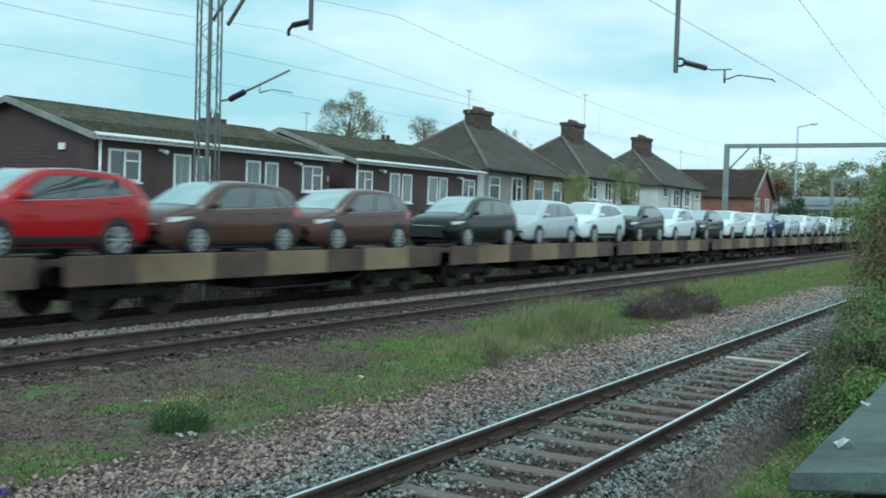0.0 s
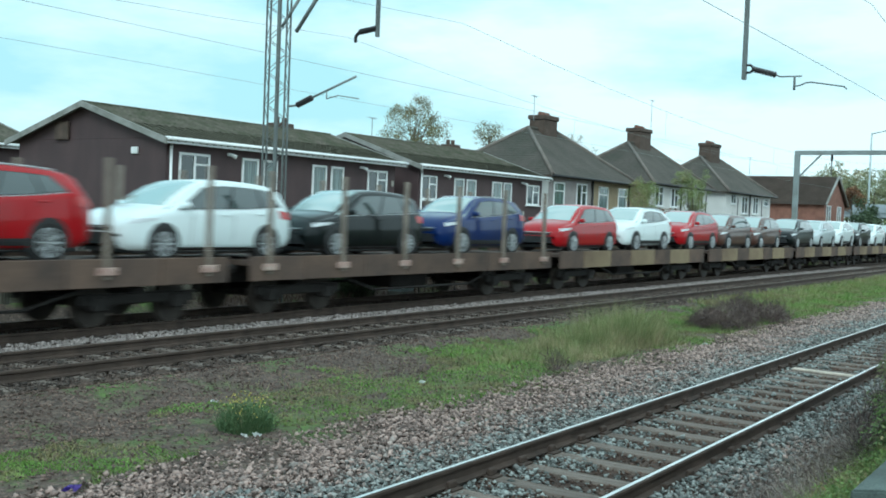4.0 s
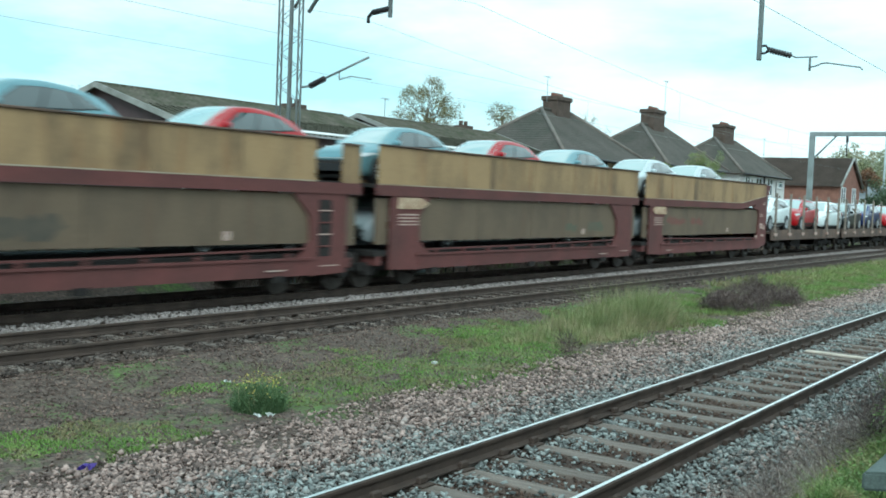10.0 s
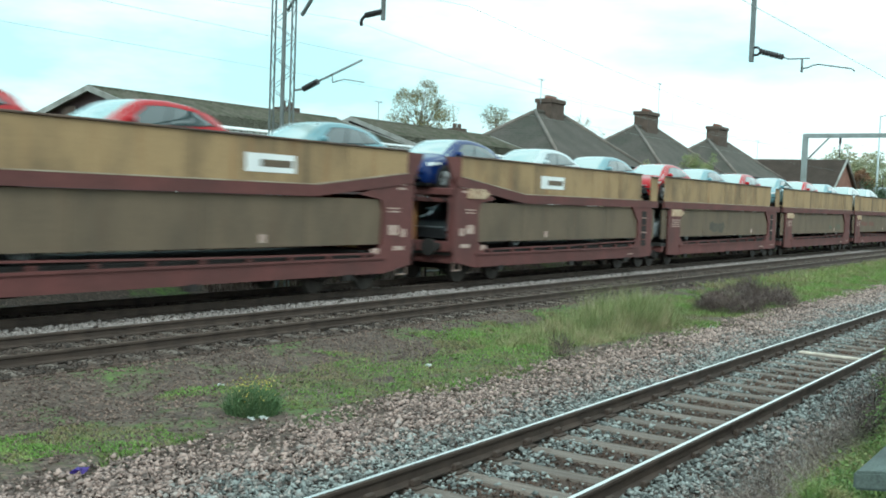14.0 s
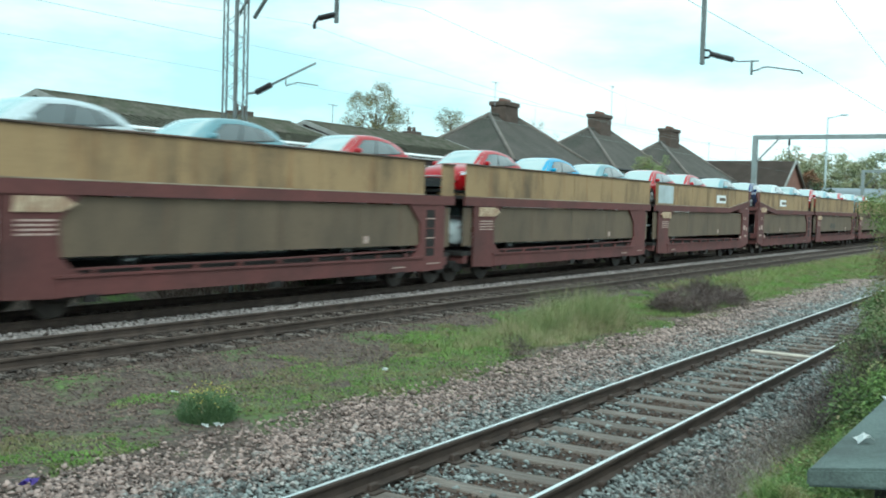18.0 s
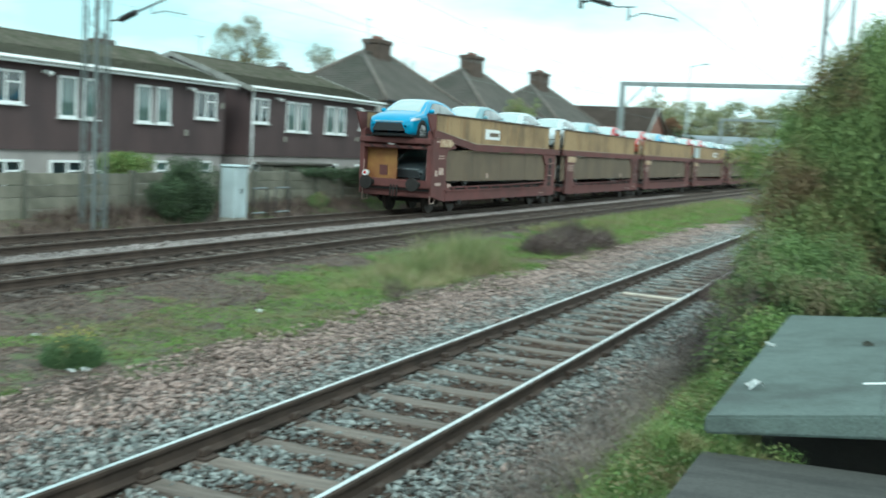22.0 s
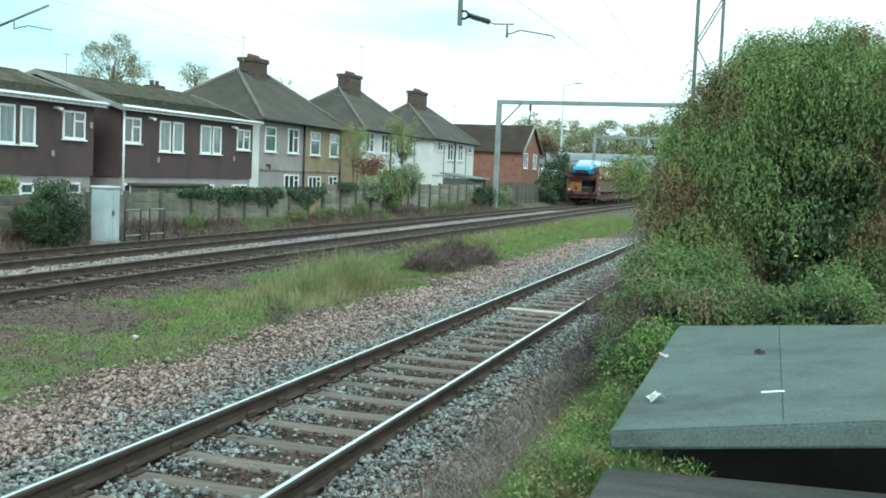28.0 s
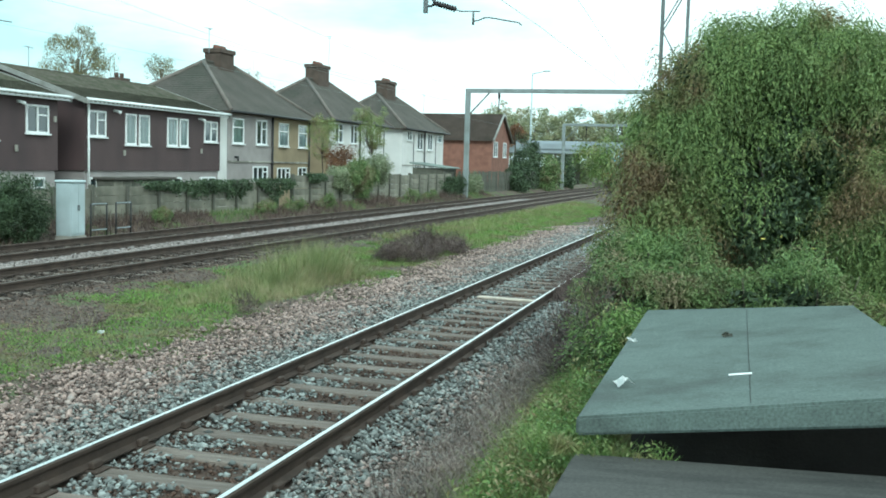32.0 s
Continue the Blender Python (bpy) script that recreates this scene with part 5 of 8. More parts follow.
def aerial(x, y, z, h, label):
    a = empty("roof_aerial", pose(x, y, z), label, "aerial", "roof aerials")
    bm = bmesh.new()
    tube(bm, (0, 0, 0), (0, 0, h), 0.02, 5)
    part("mast", bm, M["steel_grey"], a)
    bm = bmesh.new()
    tube(bm, (0, -0.3, h), (0, 0.3, h - 0.05), 0.014, 4)
    for k in range(5):
        tube(bm, (-0.15, -0.25 + 0.12 * k, h), (0.15, -0.25 + 0.12 * k, h), 0.006, 4)
    part("antenna", bm, M["steel_grey"], a)


aerial(-24.6, 71.55, 8.9, 2.1, "thin television aerial on a chimney")
aerial(-25.0, 55.2, 8.0, 1.4, "thin leaning television aerial on a roof")
aerial(-26.2, 41.6, 5.6, 1.2, "small television aerial on a tiled roof")
aerial(-23.2, 89.9, 5.6, 2.6, "tall television aerial on a white house")


# ---- plants ----
def leaf_material(name, stops, rough=0.6):
    """Leaves whose colour varies from one to the next."""
    m = bpy.data.materials.new(name)
    m.use_nodes = True
    nt = m.node_tree
    bs = nt.nodes["Principled BSDF"]
    geo = nt.nodes.new("ShaderNodeNewGeometry")
    r = nt.nodes.new("ShaderNodeValToRGB")
    for i, (p, c) in enumerate(stops):
        e = r.color_ramp.elements[i] if i < 2 else r.color_ramp.elements.new(p)
        e.position, e.color = p, (*c, 1)
    nt.links.new(geo.outputs["Random Per Island"], r.inputs[0])
    tc = nt.nodes.new("ShaderNodeTexCoord")
    ns = nt.nodes.new("ShaderNodeTexNoise")
    ns.inputs["Scale"].default_value, ns.inputs["Detail"].default_value = 1.3, 4
    nt.links.new(tc.outputs["Object"], ns.inputs["Vector"])
    mr = nt.nodes.new("ShaderNodeMapRange")
    mr.inputs[1].default_value, mr.inputs[2].default_value, mr.inputs[3].default_value, mr.inputs[4].default_value = 0.3, 0.7, 0.6, 1.35
    nt.links.new(ns.outputs[0], mr.inputs[0])
    hs = nt.nodes.new("ShaderNodeHueSaturation")
    nt.links.new(r.outputs[0], hs.inputs["Color"])
    nt.links.new(mr.outputs[0], hs.inputs["Value"])
    nt.links.new(hs.outputs[0], bs.inputs["Base Color"])
    bs.inputs["Roughness"].default_value = rough
    bs.inputs["Specular IOR Level"].default_value = 0.3
    return m


def regional_leaf(name, greens, russets, where=0.56, scale=1.1):
    """Leaves that turn russet in whole regions of the plant, with little change from one to the next."""
    m = bpy.data.materials.new(name)
    m.use_nodes = True
    nt = m.node_tree
    bs = nt.nodes["Principled BSDF"]
    N, Lk = nt.nodes.new, nt.links.new
    geo, tc = N("ShaderNodeNewGeometry"), N("ShaderNodeTexCoord")

    def pair(c0, c1):
        r = N("ShaderNodeMix")
        r.data_type = "RGBA"
        r.inputs[6].default_value, r.inputs[7].default_value = (*c0, 1), (*c1, 1)
        Lk(geo.outputs["Random Per Island"], r.inputs[0])
        return r.outputs[2]

    def field(sc, lo, hi, detail=5):
        n = N("ShaderNodeTexNoise")
        n.inputs["Scale"].default_value, n.inputs["Detail"].default_value, n.inputs["Roughness"].default_value = sc, detail, 0.65
        Lk(tc.outputs["Object"], n.inputs["Vector"])
        k = N("ShaderNodeMapRange")
        k.inputs[1].default_value, k.inputs[2].default_value = lo, hi
        Lk(n.outputs[0], k.inputs[0])
        return k

    mx = N("ShaderNodeMix")
    mx.data_type = "RGBA"
    Lk(field(scale, where - 0.05, where + 0.07).outputs[0], mx.inputs[0])
    Lk(pair(*greens), mx.inputs[6])
    Lk(pair(*russets), mx.inputs[7])
    v = field(2.2, 0.3, 0.7)
    v.inputs[3].default_value, v.inputs[4].default_value = 0.68, 1.3
    hs = N("ShaderNodeHueSaturation")
    Lk(mx.outputs[2], hs.inputs["Color"])
    Lk(v.outputs[0], hs.inputs["Value"])
    Lk(hs.outputs[0], bs.inputs["Base Color"])
    bs.inputs["Roughness"].default_value, bs.inputs["Specular IOR Level"].default_value = 0.55, 0.35
    return m


LEAF = {
    "bush": regional_leaf("willowy_leaf", ((0.085, 0.14, 0.042), (0.25, 0.33, 0.115)), ((0.13, 0.09, 0.05), (0.25, 0.18, 0.09)), 0.57, 0.9),
    "low": regional_leaf("leafy_scrub", ((0.07, 0.12, 0.038), (0.19, 0.27, 0.095)), ((0.14, 0.11, 0.065), (0.27, 0.23, 0.14)), 0.545, 1.5),
    "bright": regional_leaf("fresh_leaf", ((0.085, 0.15, 0.035), (0.23, 0.31, 0.09)), ((0.2, 0.19, 0.07), (0.38, 0.34, 0.16)), 0.58, 2.4),
    "weed": regional_leaf("leafy_weed", ((0.075, 0.14, 0.035), (0.2, 0.29, 0.085)), ((0.18, 0.14, 0.065), (0.34, 0.27, 0.15)), 0.56, 2.6),
    "yellow": leaf_material("yellow_petal", [(0.0, (0.42, 0.34, 0.07)), (1.0, (0.55, 0.47, 0.12))]),
    "tuft": leaf_material("dark_feathery_leaf", [(0.0, (0.045, 0.09, 0.038)), (1.0, (0.13, 0.19, 0.08)), (0.5, (0.075, 0.13, 0.055))]),
    # evergreen leaf; inside the platform shrubs its dark green stands for inner shade
    "dark": leaf_material("evergreen_and_inner_shade_leaf", [(0.0, (0.035, 0.055, 0.03)), (1.0, (0.1, 0.14, 0.07)), (0.5, (0.055, 0.085, 0.042))]),
    "dry": leaf_material("dry_stem", [(0.0, (0.07, 0.05, 0.045)), (1.0, (0.2, 0.15, 0.115)), (0.5, (0.115, 0.08, 0.07))]),
    "pale_stem": leaf_material("bleached_stem", [(0.0, (0.17, 0.145, 0.125)), (1.0, (0.38, 0.33, 0.28)), (0.5, (0.26, 0.22, 0.19))]),
    "dead": leaf_material("dead_bramble", [(0.0, (0.06, 0.043, 0.04)), (1.0, (0.2, 0.15, 0.132)), (0.5, (0.11, 0.08, 0.073))]),
    "grass": regional_leaf("mown_grass", ((0.1, 0.2, 0.035), (0.21, 0.34, 0.07)), ((0.125, 0.12, 0.055), (0.25, 0.215, 0.11)), 0.51, 1.1),
    "straw": regional_leaf("tall_pale_grass", ((0.12, 0.17, 0.055), (0.29, 0.31, 0.14)), ((0.2, 0.18, 0.09), (0.4, 0.35, 0.21)), 0.52, 1.2),
    "autumn": leaf_material("autumn_leaf", [(0.0, (0.13, 0.13, 0.06)), (1.0, (0.27, 0.225, 0.11)), (0.5, (0.2, 0.19, 0.09))]),
    # leaf colours lifted to paint in the haze of distance
    "far": regional_leaf("hazed_tree_leaf", ((0.2, 0.23, 0.13), (0.33, 0.35, 0.2)), ((0.25, 0.22, 0.12), (0.38, 0.34, 0.18)), 0.53, 0.12),
    "wisp": regional_leaf("wispy_yellow_leaf", ((0.15, 0.2, 0.07), (0.3, 0.36, 0.14)), ((0.2, 0.18, 0.08), (0.34, 0.3, 0.14)), 0.56, 0.8),
    "verge": regional_leaf("verge_grass_blade", ((0.13, 0.19, 0.055), (0.25, 0.32, 0.1)), ((0.16, 0.16, 0.07), (0.3, 0.27, 0.13)), 0.5, 0.7),
    "rust": leaf_material("rusty_red_leaf", [(0.0, (0.1, 0.06, 0.035)), (1.0, (0.26, 0.13, 0.065)), (0.5, (0.17, 0.085, 0.045))]),
    "white_green": leaf_material("variegated_leaf", [(0.0, (0.09, 0.12, 0.055)), (1.0, (0.45, 0.46, 0.33)), (0.6, (0.2, 0.24, 0.13))]),
}
M["twig"] = material("pale_twig", (0.2, 0.17, 0.14), 0.95, 0, 0.2, 5)
M["bark"] = material("grey_bark", (0.12, 0.1, 0.08), 0.95, 0, 0.3, 5, bump=0.4)


def unit_vectors(n):
    v = rng.normal(size=(n, 3))
    return v / np.linalg.norm(v, axis=1)[:, None]


def quads_mesh(name, v, mat):
    """v: n x 4 x 3 corners; one mesh of loose leaves."""
    n = len(v)
    me = bpy.data.meshes.new(name)
    me.vertices.add(n * 4)
    me.vertices.foreach_set("co", np.ascontiguousarray(v, dtype=np.float32).reshape(-1))
    me.loops.add(n * 4)
    me.loops.foreach_set("vertex_index", np.arange(n * 4))
    me.polygons.add(n)
    me.polygons.foreach_set("loop_start", np.arange(n) * 4)
    me.polygons.foreach_set("loop_total", np.full(n, 4))
    me.update(calc_edges=True)
    me.materials.append(mat)
    return new(name, me)


def leaves(name, pts, length, width, mat, droop=0.5, parent=None):
    """A spray of pointed leaves at the given points."""
    n = len(pts)
    d = unit_vectors(n)
    d[:, 2] -= droop
    d /= np.linalg.norm(d, axis=1)[:, None]
    s = np.cross(d, unit_vectors(n))
    s /= np.linalg.norm(s, axis=1)[:, None] + 1e-9
    ln = (length * rng.uniform(0.6, 1.4, n))[:, None]
    wd = (width * rng.uniform(0.6, 1.4, n))[:, None]
    v = np.stack([pts, pts + d * ln * 0.45 + s * wd, pts + d * ln, pts + d * ln * 0.45 - s * wd], 1)
    ob = quads_mesh(name, v, mat)
    if parent is not None:
        ob.parent = parent
        tagged(ob, kind="stuff")
    return ob


def blades(name, pts, height, width, mat, lean=0.35, parent=None):
    """Upright blades of grass or stems, bent by the wind."""
    n = len(pts)
    a = rng.uniform(0, 6.283, n)
    s = np.stack([np.cos(a), np.sin(a), 0 * a], 1) * (width * rng.uniform(0.6, 1.3, n))[:, None]
    tip = np.stack([rng.normal(0, lean, n), rng.normal(0, lean, n), np.ones(n)], 1) * (height * rng.uniform(0.5, 1.3, n) if np.isscalar(height) else height)[:, None]
    v = np.stack([pts - s, pts + s, pts + tip * 0.6 + s * 0.6, pts + tip], 1)
    ob = quads_mesh(name, v, mat)
    if parent is not None:
        ob.parent = parent
        tagged(ob, kind="stuff")
    return ob


def clumped(n, blobs, shell=0.75):
    """Points in the outer shells of many ellipsoid clumps: rows of x, y, z, rx, ry, rz."""
    b = np.array(blobs, float)
    area = b[:, 3] * b[:, 4] + b[:, 4] * b[:, 5] + b[:, 3] * b[:, 5]
    pick = rng.choice(len(b), n, p=area / area.sum())
    r = rng.uniform(shell, 1.08, n) ** 0.7
    return b[pick, :3] + unit_vectors(n) * r[:, None] * b[pick, 3:]


def lumpy(cx, cy, cz, rx, ry, rz, n, size):
    """Clumps spread over an ellipsoid, so that its outline is uneven."""
    u = unit_vectors(n)
    k = rng.uniform(0.45, 0.95, n)[:, None]
    c = np.array([cx, cy, cz]) + u * np.array([rx, ry, rz]) * k
    s = size * rng.uniform(0.6, 1.35, (n, 1)) * np.array([1, 1, 0.9])
    return np.concatenate([c, np.broadcast_to(s, (n, 3))], 1)


def limb(bm, a, b, r0, r1, bend=0.15, n=4):
    a, b = Vector(a), Vector(b)
    last, lr = a, r0
    for i in range(1, n + 1):
        t = i / n
        p = a.lerp(b, t) + Vector((random.uniform(-1, 1), random.uniform(-1, 1), random.uniform(-0.5, 0.5))) * bend * (1 if i < n else 0)
        r = r0 + (r1 - r0) * t
        tube(bm, last, p, lr, 6, r)
        last, lr = p, r


def strands(name, starts, length, per, leaf, width, mat, parent, lift=0.3, sag=1.1, spread=0.55):
    """Drooping twigs, each carrying a row of narrow leaves."""
    n = len(starts)
    a = rng.uniform(0, 6.283, n)
    d = np.stack([np.cos(a), np.sin(a), lift + rng.normal(0, 0.3, n)], 1)
    ln = (length * rng.uniform(0.5, 1.4, n))[:, None]
    pts, dirs = [], []
    for k in range(per):
        s = (k + rng.uniform(0.1, 0.9, n)[:, None]) / per
        pts.append(starts + d * ln * s * 0.6 - np.array([0, 0, 1]) * ln * sag * s * s)
        dirs.append(d * 0.6 - np.array([0, 0, 2 * sag]) * s)
    p, t = np.concatenate(pts), np.concatenate(dirs)
    t = t / np.linalg.norm(t, axis=1)[:, None] + unit_vectors(len(p)) * spread
    t /= np.linalg.norm(t, axis=1)[:, None]
    w = np.cross(t, unit_vectors(len(p)))
    w /= np.linalg.norm(w, axis=1)[:, None] + 1e-9
    l2 = (leaf * rng.uniform(0.6, 1.4, len(p)))[:, None]
    w2 = (width * rng.uniform(0.6, 1.4, len(p)))[:, None]
    ob = quads_mesh(name, np.stack([p, p + t * l2 * 0.4 + w * w2, p + t * l2, p + t * l2 * 0.4 - w * w2], 1), mat)
    ob.parent = parent
    return tagged(ob, kind="stuff")


# the large willowy shrub by the platform
def big_shrub():
    s = empty("large_shrub", pose(0, 0, 0), "large overgrown shrub with drooping green and russet leaves", "shrub")
    global rng
    rng = np.random.default_rng(21)
    random.seed(21)
    bm = bmesh.new()
    for k in range(14):
        a = random.uniform(0, 6.28)
        limb(bm, (4.4 + 0.3 * math.cos(a), 15.1 + 0.3 * math.sin(a), 0), (4.4 + 0.8 * math.cos(a), 15.1 + 0.8 * math.sin(a), random.uniform(1.6, 2.6)), 0.04, 0.01, 0.1, 5)
    tagged(part("branchwork", bm, M["bark"], s), kind="stuff")
    blobs = np.concatenate([lumpy(4.5, 15.0, 1.85, 1.5, 1.5, 1.7, 80, 0.36), lumpy(3.35, 14.5, 1.5, 0.7, 0.9, 1.25, 44, 0.28), lumpy(5.7, 15.0, 1.7, 1.3, 1.4, 1.55, 40, 0.38), lumpy(4.35, 14.9, 3.35, 0.7, 0.75, 0.4, 30, 0.22), lumpy(3.5, 14.4, 2.5, 0.5, 0.6, 0.65, 26, 0.24), lumpy(4.3, 14.5, 3.45, 0.8, 0.65, 0.36, 30, 0.22), lumpy(2.95, 14.2, 1.8, 0.32, 0.5, 0.6, 18, 0.2), lumpy(3.6, 14.6, 2.9, 0.45, 0.5, 0.4, 30, 0.2), lumpy(3.15, 14.3, 2.4, 0.35, 0.4, 0.45, 26, 0.18), lumpy(4.4, 14.6, 3.4, 0.9, 0.6, 0.3, 34, 0.2), lumpy(4.6, 14.7, 3.6, 0.9, 0.6, 0.28, 34, 0.2), lumpy(5.3, 14.8, 3.2, 0.9, 0.7, 0.45, 34, 0.22), lumpy(5.1, 14.7, 2.9, 0.7, 0.7, 0.6, 26, 0.26), lumpy(3.25, 14.4, 2.75, 0.4, 0.4, 0.4, 30, 0.2), lumpy(3.6, 14.4, 3.25, 0.42, 0.4, 0.3, 30, 0.18), lumpy(2.9, 14.3, 2.25, 0.3, 0.4, 0.45, 24, 0.18), lumpy(4.9, 14.6, 3.55, 0.5, 0.5, 0.25, 24, 0.18), lumpy(5.5, 14.6, 3.3, 0.5, 0.5, 0.35, 24, 0.2), lumpy(3.35, 14.4, 3.2, 0.32, 0.35, 0.28, 26, 0.17), lumpy(3.75, 14.4, 3.55, 0.38, 0.35, 0.24, 26, 0.17), lumpy(3.05, 14.4, 2.75, 0.27, 0.3, 0.3, 22, 0.16)])
    st = clumped(57000, blobs, 0.4)
    # hollows where the foliage stands open
    gone = np.zeros(len(st), bool)
    for (hx, hy, hz, rx, ry, rz) in ((4.0, 13.7, 2.0, 0.46, 1.3, 0.62), (4.15, 13.6, 1.5, 0.55, 1.2, 0.34), (3.45, 13.6, 1.75, 0.16, 0.7, 0.4), (4.5, 13.7, 1.9, 0.22, 1.0, 0.45), (3.75, 13.8, 2.65, 0.16, 0.8, 0.25), (4.75, 13.6, 2.3, 0.25, 0.9, 0.3), (4.4, 13.6, 2.9, 0.2, 0.8, 0.16)):
        gone |= (((st - np.array([hx, hy, hz])) / np.array([rx, ry, rz])) ** 2).sum(1) < 1
    gone &= rng.random(len(st)) < 0.93
    strands("foliage", st[~gone], 0.36, 9, 0.042, 0.0052, LEAF["bush"], s, 0.3, 1.2, 0.5)
    # leaves coloured dark to paint the shade within the shrub
    leaves("inner_shade_foliage", clumped(60000, np.concatenate([lumpy(4.45, 14.9, 2.8, 0.85, 0.7, 0.75, 34, 0.3), lumpy(4.5, 14.8, 3.45, 0.75, 0.5, 0.28, 24, 0.2), lumpy(5.2, 14.9, 3.05, 0.7, 0.5, 0.4, 20, 0.22), lumpy(3.5, 14.6, 2.3, 0.35, 0.4, 0.5, 14, 0.25), lumpy(4.5, 15.1, 1.6, 1.1, 1.0, 1.4, 30, 0.4), lumpy(3.5, 14.7, 1.2, 0.35, 0.5, 0.9, 12, 0.3), lumpy(5.7, 15.2, 1.4, 1.0, 1.0, 1.2, 14, 0.4), lumpy(3.5, 14.5, 3.1, 0.3, 0.3, 0.3, 12, 0.2)]), 0.2), 0.075, 0.015, LEAF["dark"], 0.8, s)
    # loose sprays that break the outline
    tips = np.concatenate([lumpy(4.4, 15.0, 2.05, 1.8, 1.7, 1.85, 90, 0.1), lumpy(3.25, 14.5, 1.7, 0.75, 0.9, 1.25, 40, 0.1)])
    strands("outer_spray", clumped(1900, tips, 0.2), 0.34, 9, 0.05, 0.0056, LEAF["bush"], s, 0.9, 1.2, 0.45)
    # stray yellow blooms near the foot
    leaves("flower", np.array([[4.42, 13.35, 1.55], [4.52, 13.35, 1.5], [4.3, 13.4, 1.62], [4.55, 13.36, 1.52], [4.15, 13.45, 1.58], [4.5, 13.33, 1.53]]), 0.045, 0.016, LEAF["yellow"], 0, s)


big_shrub()


def low_shrubs():
    for (cx, cy, cz, rx, ry, rz, n, kind, label) in (
            (3.05, 12.8, 0.8, 0.55, 0.75, 0.7, 2900, "low", "dense green shrub growing against the platform end"),
            (3.2, 13.4, 1.2, 0.65, 0.7, 0.5, 2400, "low", "pale leafy shrub rising above the platform end"),
            (4.4, 12.9, 0.95, 1.1, 0.6, 0.58, 3300, "low", "tangled dark shrub behind the platform"),
            (5.9, 12.4, 1.0, 1.1, 1.0, 0.72, 3000, "bush", "dark green shrub behind the platform corner"),
            (2.75, 14.4, 0.75, 0.42, 1.2, 0.85, 2400, "low", "pale green shrub at the track edge"),
            (3.06, 11.9, 0.76, 0.16, 0.4, 0.26, 500, "weed", "yellow-green creeping weeds at the platform corner"),
            (3.2, 18.5, 0.8, 0.6, 2.4, 1.1, 2600, "bush", "straggling shrub beside the track")):
        s = empty("shrub", pose(0, 0, 0), label, "shrub", "shrubs by the platform")
        strands("foliage", clumped(int(n * 1.5), lumpy(cx, cy, cz, rx, ry, rz, 46, 0.15), 0.3), 0.24, 7, 0.038 if kind != "bush" else 0.045, 0.0056, LEAF[kind], s, 1.3, 0.9, 0.7)
        # dark leaf colour at the core, painted as interior shade
        leaves("inner_shade_foliage", clumped(n // 2, lumpy(cx, cy, cz * 0.85, rx * 0.75, ry * 0.75, rz * 0.8, 14, 0.2), 0.2), 0.09, 0.02, LEAF["dark"], 0.3, s)
        bm = bmesh.new()
        for k in range(9):
            limb(bm, (cx + random.uniform(-0.2, 0.2), cy + random.uniform(-0.3, 0.3), -0.1), (cx + random.uniform(-rx, rx) * 0.7, cy + random.uniform(-ry, ry) * 0.7, cz + rz * random.uniform(0.2, 0.7)), 0.012, 0.004, 0.06, 4)
        tagged(part("stemwork", bm, M["bark"], s), kind="stuff")
    m = 2600
    y = 15.5 + 9 * rng.random(m)
    x = 1.05 + 1.3 * rng.beta(1.8, 1.2, m)
    tagged(blades("tall_dead_stems", np.stack([x, y, np.full(m, -0.25)], 1), (0.18 + 0.5 * np.clip((x - 1.0) / 0.9, 0, 1)) * rng.uniform(0.4, 1.2, m), 0.0035, LEAF["dead"], 0.35), "tall grey-brown dead stems leaning over the rail", "weeds", kind="stuff")
    m = 15000
    y = 20.9 + 15 * rng.random(m) ** 1.3
    x = 0.86 + 0.75 * rng.random(m) ** 0.9
    tagged(blades("overhanging_stems", np.stack([x, y, np.full(m, -0.2)], 1), rng.uniform(0.15, 0.6, m) * np.clip((y - 20.6) / 0.7, 0.4, 1), 0.004, LEAF["dead"], 0.5), "grey-brown dead stems hiding the rail", "weeds", kind="stuff")
    s = empty("dead_bush", pose(0, 0, 0), "tangle of dead purple-brown stems beside the track", "bush")
    p = clumped(1500, np.concatenate([lumpy(2.3, 14.0, 0.25, 0.18, 1.3, 0.36, 30, 0.16), lumpy(2.75, 12.3, 0.85, 0.2, 0.4, 0.3, 14, 0.14)]), 0.2)
    leaves("dead_stem", p, 0.26, 0.0032, LEAF["dead"], -0.5, s)


low_shrubs()


def ground_of(x, y):
    return np.array([ground_z(a, b) for a, b in zip(x, y)])


